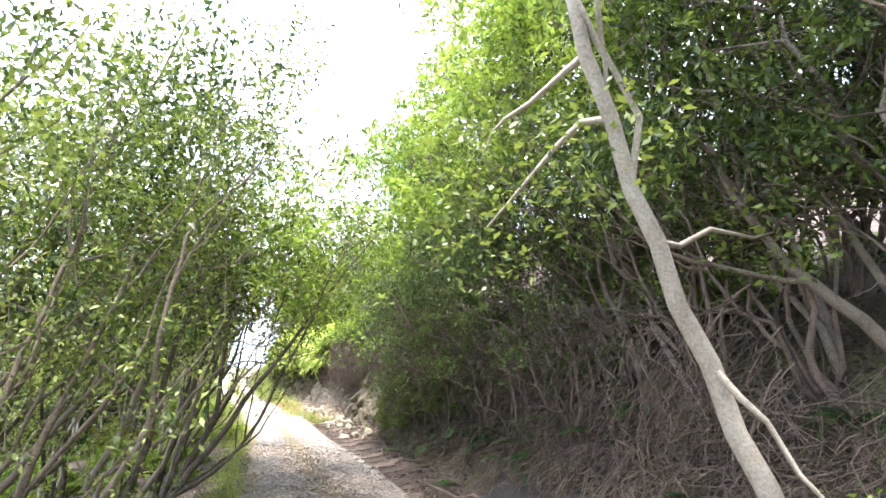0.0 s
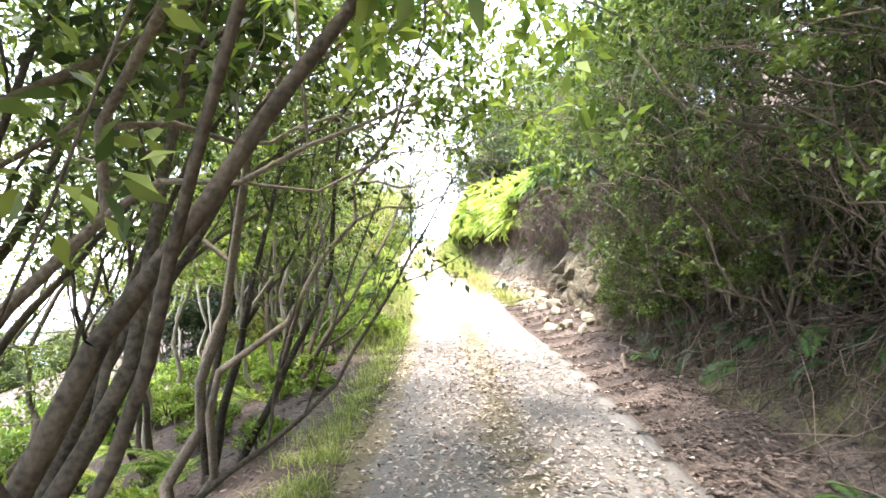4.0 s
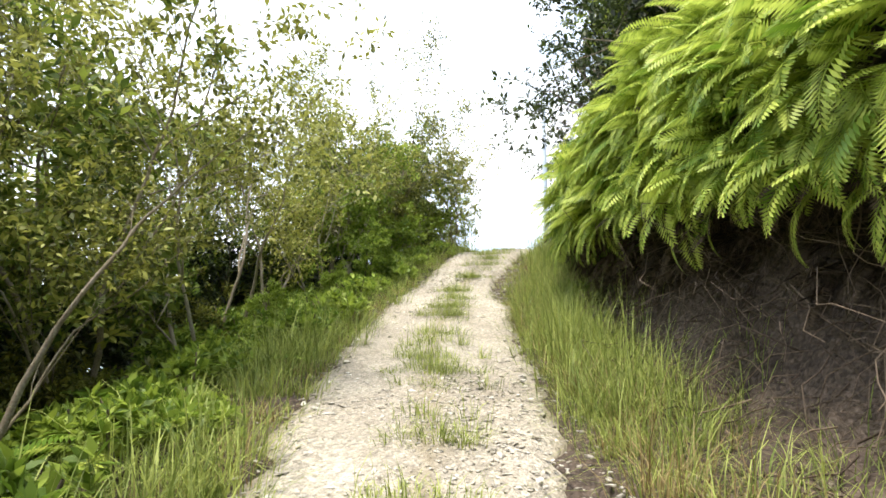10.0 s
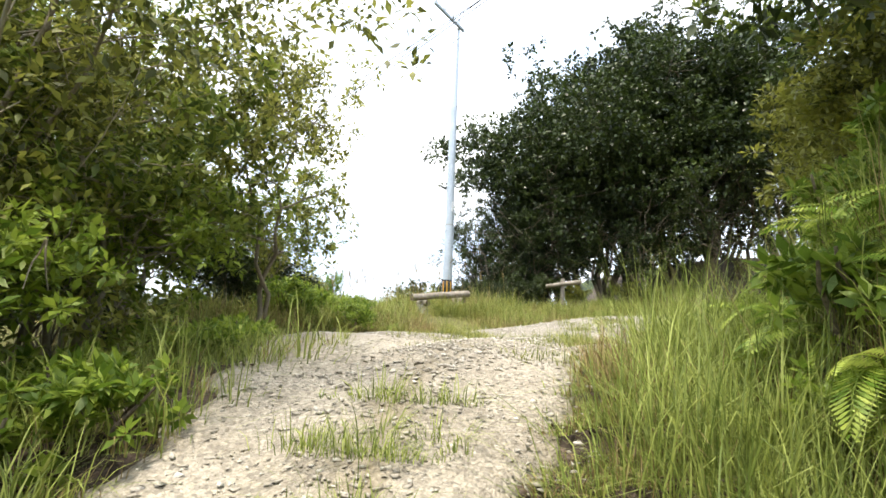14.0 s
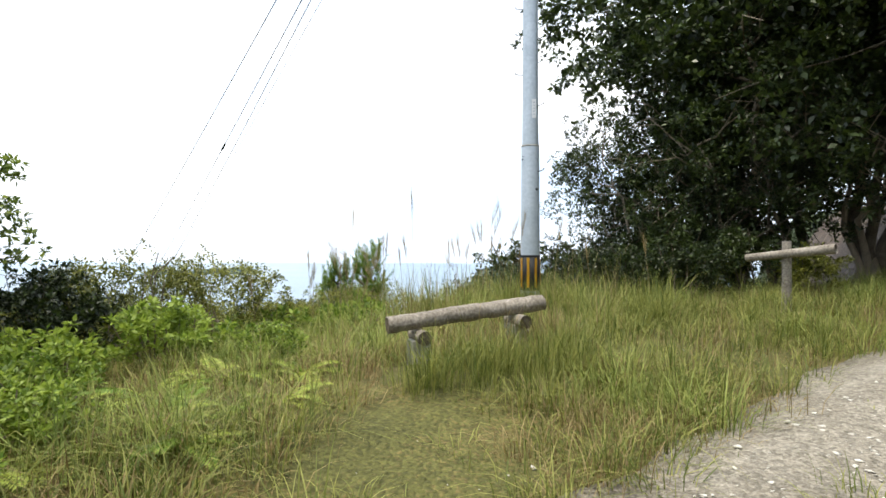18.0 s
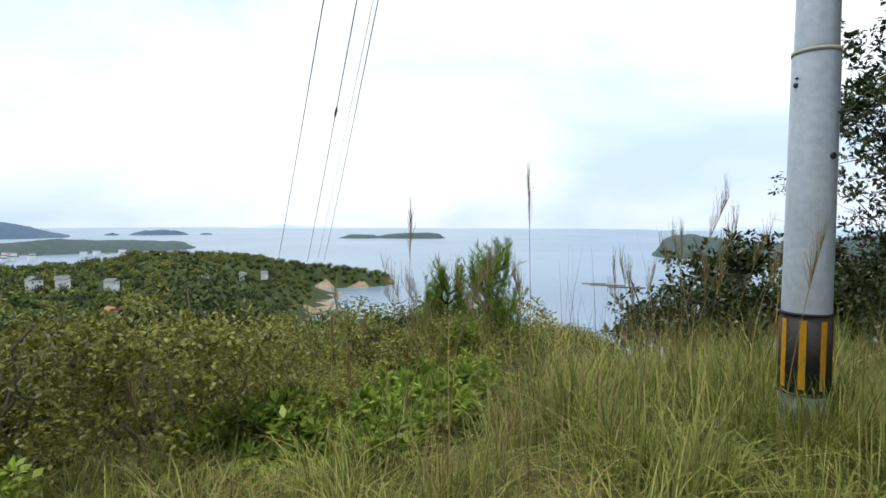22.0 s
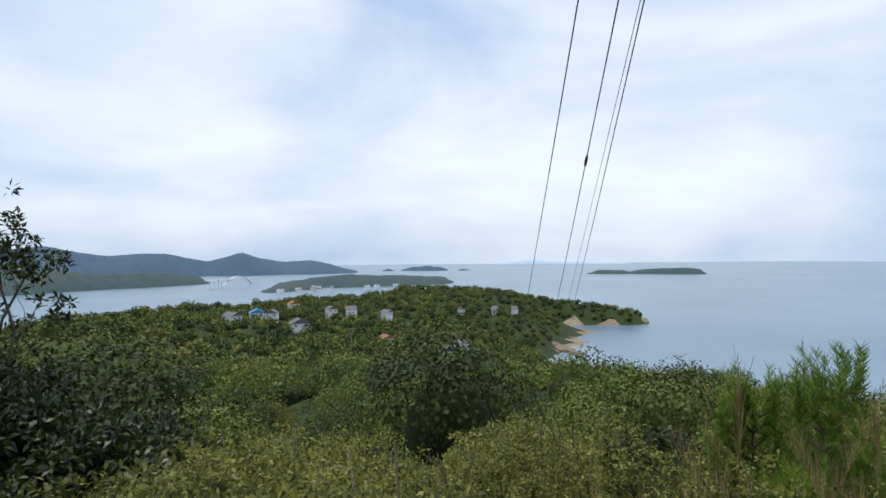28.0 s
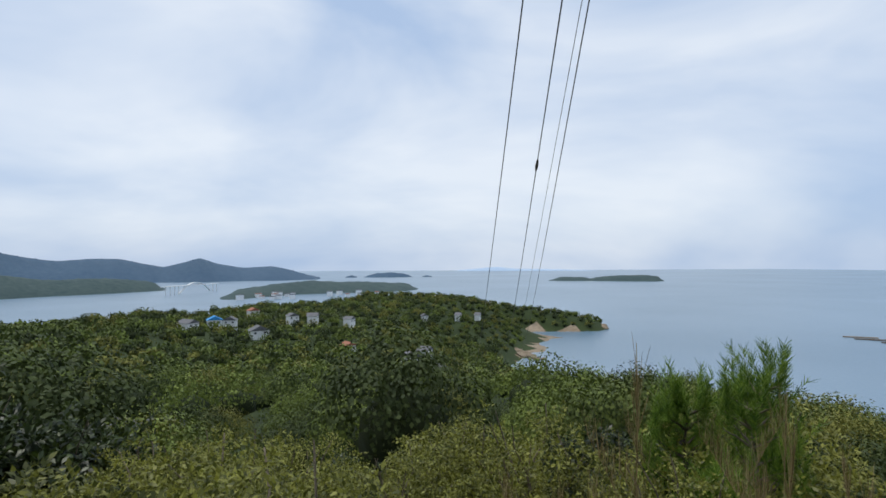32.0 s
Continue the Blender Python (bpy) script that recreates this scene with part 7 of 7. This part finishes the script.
rocks(1, 95, 10.2, 16.8, 1.25, 2.7, 0.06, 0.38, "angular tan rock fallen from the cut bank", "rubble below the bank")
rocks(2, 16, 0.5, 4.0, 1.5, 2.2, 0.05, 0.2, "pale broken stone at the lane edge", "stones at the lane edge")
rocks(3, 90, 14, 20, 1.15, 2.2, 0.03, 0.13, "small pale stone on the shoulder", "stones on the shoulder")
rocks(6, 40, 14.4, 18.4, 1.3, 2.6, 0.04, 0.2, "pale broken stone on the scree", "rubble below the bank")
rocks(7, 40, 10.6, 15.0, 1.35, 2.1, 0.07, 0.24, "pale tan block fallen from the cut", "rubble below the bank")
rocks(4, 14, 21, 29, -1.6, -0.9, 0.05, 0.15, "pale stone at the track edge", "stones at the track edge")
rocks(5, 22, 31.5, 37, -1.4, 1.0, 0.03, 0.09, "small pale stone on the gravel", "stones at the clearing")

PEB = []
for s in range(8):
    bm_ = chip(s + 30)
    me = bpy.data.meshes.new("stone")
    bm_.to_mesh(me)
    bm_.free()
    me.materials.append(M["stone"])
    PEB.append(me)
PEB_A = [(np.array([v.co[:] for v in me.vertices]), np.array([p.vertices[:] for p in me.polygons])) for me in PEB]
rp = np.random.default_rng(91)


def on_track(yv, dv):
    """A height on the gravel, ruts and all."""
    rut = 0.035 * (math.exp(-((abs(dv) - 0.55) / 0.2) ** 2) - 0.6 * math.exp(-(dv / 0.22) ** 2)) * float(smooth((yv - 18) / 3))
    return float(np.interp(yv, TP[:, 1], TP[:, 2])) + 0.042 - rut


for k in range(300):
    dv, yv = rp.choice((-0.6, 0.6)) + rp.normal(0, 0.3), rp.uniform(19.5, 26.5)
    x_, y_ = beside(yv, dv)
    s = rp.uniform(0, 1) ** 2 * 0.075 + 0.025
    ob = part("stone", PEB[rp.integers(8)], gravel_track)
    zt = on_track(yv, dv) if abs(dv) < 0.85 else H(x_, y_)
    ob.matrix_basis = Matrix.LocRotScale((x_, y_, zt - 0.07 * s), Euler((rp.normal(0, 0.15), rp.normal(0, 0.15), rp.uniform(0, 6.28))), (s * 1.3, s, s * 0.3))


def gravel_stuff(n, y0, y1, wide, s0, s1, seed, off=0.0):
    rng = np.random.default_rng(seed)
    sets = []
    ys, ds = rng.uniform(y0, y1, n), off + rng.normal(0, wide * 0.55, n)
    P = np.array([beside(a, b) for a, b in zip(ys, ds)])
    Zg = height(P[:, 0], P[:, 1])
    for k in range(n):
        V, F = PEB_A[rng.integers(8)]
        s = rng.uniform(0, 1) ** 3 * (s1 - s0) + s0
        R = np.array((Matrix.Rotation(rng.uniform(0, 6.28), 3, "Z") @ Matrix.Rotation(rng.normal(0, 0.35), 3, "X"))) @ np.diag((s * 1.3, s, s * 0.32))
        zz = max(on_track(ys[k], ds[k]), Zg[k]) if abs(ds[k] - off) < wide * 0.85 else Zg[k] + 0.004
        sets.append((V @ R.T + np.array([P[k, 0], P[k, 1], zz - 0.09 * s]), F))
    V, F = join(sets)
    return tagged(part("stone_scatter", soup("stone_scatter", V, F, M["stone"]), clearing_track if y0 > 30 else gravel_track), kind="stuff")


gravel_stuff(14000, 15.2, 31, 1.05, 0.014, 0.06, 92)
gravel_stuff(1600, 29.8, 33.6, 1.2, 0.014, 0.06, 94)
gravel_stuff(5000, 31, 40, 1.6, 0.010, 0.055, 93, -0.2)


def litter(name, label, n, y0, y1, dfun, size, material, seed, lift=0.0):
    rng = np.random.default_rng(seed)
    ys = rng.uniform(y0, y1, n)
    ds = dfun(rng, n)
    wet = (ys > 2.0) & (ys < 4.6) & (ds > 1.15) & (ds < 2.1) & (rng.uniform(0, 1, n) < 0.85)
    ys, ds = ys[~wet], ds[~wet]
    n = len(ys)
    P = np.array([beside(a, b) for a, b in zip(ys, ds)])
    Z = height(P[:, 0], P[:, 1])
    Z = np.where(np.abs(ds) < np.interp(ys, (9, 12, 16), (1.02, 0.84, 0.78)), np.interp(ys, TP[:, 1], TP[:, 2]) + 0.052, Z + 0.012)
    C = np.stack([P[:, 0], P[:, 1], Z + rng.uniform(0, 0.012, n)], 1)
    a = rng.uniform(0, 6.28, n)
    d = np.stack([np.cos(a), np.sin(a), rng.normal(0, 0.22, n)], 1)
    s = np.stack([-np.sin(a), np.cos(a), rng.normal(0, 0.22, n)], 1)
    L = (size * rng.uniform(0.5, 1.3, n))[:, None]
    up = np.array([[0, 0, 1.0]])
    V = np.stack([C - d * L * 0.5, C + s * L * 0.24 + up * L * 0.10, C + d * L * 0.5, C - s * L * 0.24 + up * L * 0.10], 1).reshape(-1, 3)
    return tagged(new(name, soup(name, V, np.arange(4 * n).reshape(-1, 4), material)), label, "leaf litter", kind="stuff")


litter("leaf_litter", "brown fallen leaves along the lane edges", 19000, -5, 17, lambda r, n: 1.05 + np.abs(r.normal(0, 0.7, n)), 0.055, M["deadleaf"], 1)
litter("leaf_litter", "brown fallen leaves on the falling slope", 9000, -5, 14, lambda r, n: -1.35 - np.abs(r.normal(0, 1.6, n)), 0.055, M["deadleaf"], 2)
litter("leaf_litter", "brown leaves and twigs caught on the cut bank", 9000, 0, 17, lambda r, n: r.uniform(1.9, 4.2, n), 0.06, M["deadleaf"], 5)
litter("leaf_litter", "scattered brown leaves on the concrete", 15000, -5, 10.5, lambda r, n: np.where(r.uniform(0, 1, n) < 0.5, r.normal(0.1, 0.35, n), np.where(r.uniform(0, 1, n) < 0.5, 1, -1) * (1.05 - np.abs(r.normal(0, 0.25, n)))), 0.034, M["deadleaf"], 3)
litter("leaf_litter", "pale dry leaves trodden over the shaded concrete", 24000, -6, 9.5, lambda r, n: r.normal(0.0, 0.6, n), 0.045, M["palelitter"], 6)
litter("leaf_litter", "dry leaves and straw beside the track", 3500, 15, 30, lambda r, n: np.where(r.uniform(0, 1, n) < 0.5, 1, -1) * (1.0 + np.abs(r.normal(0, 0.5, n))), 0.045, M["deadleaf"], 4)


def roots(name, label, n, y0, y1, d0, d1, seed, drop=1.3):
    """Bare roots and vines hanging and winding over the cut bank."""
    rng = np.random.default_rng(seed)
    root = new(name)
    bx, by = beside((y0 + y1) / 2, d0)
    root.location = (bx, by, H(bx, by))
    tagged(root, label, "roots")
    for k in range(n):
        yv = rng.uniform(y0, y1)
        a2 = beside(yv, d1 + rng.uniform(-0.3, 0.6))
        b2 = beside(yv + rng.normal(0, 0.9), d0 + rng.uniform(-0.25, 0.5))
        N_ = 10
        u = np.linspace(0, 1, N_)[:, None]
        P = np.array(a2)[None] * (1 - u) + np.array(b2)[None] * u
        P = P + np.cumsum(rng.normal(0, 0.07, (N_, 2)), 0)
        P = P - np.array([np.interp(yv, TP[:, 1], TN[:, 0]), np.interp(yv, TP[:, 1], TN[:, 1])]) * np.sin(np.pi * u) * rng.uniform(0, 0.35)
        Z = height(P[:, 0], P[:, 1]) + rng.uniform(0.02, 0.5) * np.sin(np.pi * u[:, 0]) + 0.01
        Q = np.column_stack([P, Z]) - np.array(root.location)
        r = rng.uniform(0.003, 0.014)
        part("root", soup("root", *tube(Q, np.linspace(r, r * 0.4, N_), 5), M["root"], True), root)
    return root


roots("bank_roots", "bare twisted roots over the mossy cut bank", 230, 0.6, 9.8, 2.2, 3.9, 1)
roots("bank_roots", "dry hanging roots over the rocky bank", 150, 9.8, 16.8, 2.5, 3.8, 2)


def branch(pts, r, label):
    V, F = tube(np.array(pts), np.linspace(r, r * 0.5, len(pts)), 7)
    tagged(new("fallen_branch", soup("fallen_branch", V, F, M["root"], True)), label, "branch", group="fallen branches")


rb2 = np.random.default_rng(5)
for y0_, y1_, d0_, d1_ in ((3.4, 5.6, 1.75, 1.45), (1.6, 2.6, 2.2, 2.8), (8.2, 9.6, 1.6, 2.1), (0.2, 0.9, 2.4, 3.3), (10.2, 11.5, -2.4, -1.9), (3.0, 3.9, -3.2, -2.2)):
    u = np.linspace(0, 1, 8)
    P = np.array([beside(y0_ + (y1_ - y0_) * k, d0_ + (d1_ - d0_) * k) for k in u]) + rb2.normal(0, 0.03, (8, 2))
    Z = height(P[:, 0], P[:, 1]) + 0.03 + 0.05 * np.abs(np.sin(u * 6))
    branch(np.column_stack([P, Z]), 0.022, "bare grey branch lying on the leaf litter")


def leaning_trunk():
    root = new("leaning_tree")
    a = np.array((5.9, 0.1, H(5.9, 0.1) - 0.1))
    root.location = a
    tagged(root, "pale lichen-spotted trunk leaning from the bank over the lane", "tree")
    rng = np.random.default_rng(8)
    P = wander(rng, (0, 0, 0), (-1.6, -0.75, 3.6), 12, 0.04)
    part("trunk", soup("trunk", *tube(P, np.linspace(0.075, 0.04, 12), 10), M["palebark"], True), root)
    sets = []
    tips = []
    for k in (5, 7, 8, 9, 10, 11):
        e = P[k] + rng.normal(0, 0.6, 3) + np.array((-0.2, 0.2, 0.5))
        sets.append(tube(wander(rng, P[k], e, 6, 0.12), np.linspace(0.025, 0.006, 6), 5))
        tips.append(e)
    V, F = join(sets)
    part("limb", soup("limb", V, F, M["palebark"], True), root)
    C = clump_points(rng, np.array(tips), np.full(len(tips), 0.55), 1500)
    V, F = leaf_quads(rng, C, 0.07)
    part("crown", soup("crown", V, F, M["leaf_fine"]), root)


leaning_trunk()


# ---- rock faces of the cut ----
def rock_face(y0, y1, d0, d1, rise, label, seed, material):
    """A broken rock face standing out of the cut bank: tilted blocks, ledges and deep cracks."""
    rng = np.random.default_rng(seed)
    ny, nz = int((y1 - y0) / 0.04), 46
    Y, W = np.meshgrid(np.linspace(y0, y1, ny), np.linspace(0, 1, nz), indexing="ij")
    seeds = rng.uniform((y0, 0), (y1, 1), (int((y1 - y0) * 12), 2))
    dist = np.sqrt((Y[..., None] - seeds[:, 0]) ** 2 * 1.5 + ((W[..., None] - seeds[:, 1]) * rise * 0.75) ** 2) + 0.03 * vnoise(Y * 9, W * 14, seed)[..., None] * rng.uniform(-1, 1, len(seeds))
    near = np.sort(dist, -1)
    cell = np.argmin(dist, -1)
    tilt = rng.normal(0, 0.22, (len(seeds), 2))[cell]
    step = rng.uniform(-0.2, 0.16, len(seeds))[cell] + tilt[..., 0] * (Y - seeds[cell, 0]) + tilt[..., 1] * (W - seeds[cell, 1]) * rise
    step = step + 0.035 * vnoise(Y * 16, W * 22, seed + 1) + rng.normal(0, 0.008, Y.shape)
    crack = 0.16 * np.exp(-(near[..., 1] - near[..., 0]) / 0.022)
    end = smooth(np.minimum(Y - y0, y1 - Y) / 0.45)
    D = d0 + (d1 - d0) * W ** 1.3 - step * end + crack + (1 - end) * 0.7
    P = np.array([beside(a, b) for a, b in zip(Y.ravel(), D.ravel())])
    base = np.array([H(*beside(a, d0 - 0.1)) for a in Y[:, 0]])[:, None]
    crest = rise * (0.9 + 0.16 * vnoise(Y[:, :1] * 3, Y[:, :1] * 0, seed + 2))
    Z = base - 0.15 + W * crest
    V = np.column_stack([P, Z.ravel()])
    i, j = np.meshgrid(np.arange(ny - 1), np.arange(nz - 1), indexing="ij")
    F = np.stack([i * nz + j, (i + 1) * nz + j, (i + 1) * nz + j + 1, i * nz + j + 1], -1).reshape(-1, 4)
    return tagged(new("rock_face", soup("rock_face", V, F, material)), label, "rock face", kind="structure")


rock_face(9.9, 13.9, 2.2, 2.75, 1.9, "mossy tan rock face in the cut bank", 3, M["mossy_rock"])
rock_face(13.6, 16.4, 2.4, 2.9, 1.1, "broken tan rock face in the cut bank", 5, M["mossy_rock"])


def root_curtain(n, y0, y1, lip, hang, label, seed, out=0.35, over=None):
    """A hanging tangle of fine roots, dead fern stalks and vines under the lip of the bank."""
    rng = np.random.default_rng(seed)
    sets = []
    for k in range(n):
        yv = rng.uniform(y0, y1)
        d0 = lip + rng.normal(0, 0.28)
        a = beside(yv, d0)
        nrm = np.array([np.interp(yv, TP[:, 1], TN[:, 0]), np.interp(yv, TP[:, 1], TN[:, 1]), 0])
        A = np.array([*a, H(*a) + rng.uniform(-0.05, 0.25)])
        if over:
            dd, zz, _ = over(yv, radians(rng.uniform(-60, 35)))
            A = np.array([*beside(yv, dd + 0.1), float(np.interp(yv, TP[:, 1], TP[:, 2])) + zz])
        ln = hang * rng.uniform(0.35, 1.2)
        B = A - nrm * rng.uniform(-0.05, out) + np.array([0, rng.normal(0, 0.45), -ln])
        fl = H(B[0], B[1])
        B[2] = max(B[2], fl + 0.05)
        P = wander(rng, A, B, 6, 0.2)
        P[:, :2] -= nrm[None, :2] * (0.22 * np.sin(np.pi * np.linspace(0, 1, 6)) * rng.uniform(0, 1.2))[:, None]
        r = rng.uniform(0.0025, 0.008)
        sets.append(tube(P, np.linspace(r, r * 0.4, 6), 3))
    V, F = join(sets)
    return tagged(new("hanging_roots", soup("hanging_roots", V, F, M["root"], True)), label, "roots", kind="stuff")


root_curtain(1800, 9.6, 18.0, 2.9, 1.1, "dark hanging roots and dead fern under the bank's lip", 6)
root_curtain(2800, -0.5, 9.8, 2.75, 0.9, "brown tangle of dry twigs and vines on the lane bank", 7, 0.5)

root_curtain(2600, 10.4, 18.4, 2.9, 0.75, "fine dark roots hanging from the overhanging brow", 9, 0.15, brow)
root_curtain(700, 18.2, 26.0, 2.4, 0.5, "fine dark roots hanging beneath the ferns", 10, 0.12, brow)
root_curtain(620, 0.0, 10.2, 2.6, 0.7, "brown tangle of vines and dead twigs hanging over the lane bank", 11, 0.45, lambda y, f: (2.25 + 0.5 * (1 - math.cos(f)), 2.05 + 0.7 * math.sin(f), 0))
root_curtain(900, 17.0, 25.0, 2.35, 0.6, "dry twigs and dead fern stalks under the fern bank", 8, 0.35)
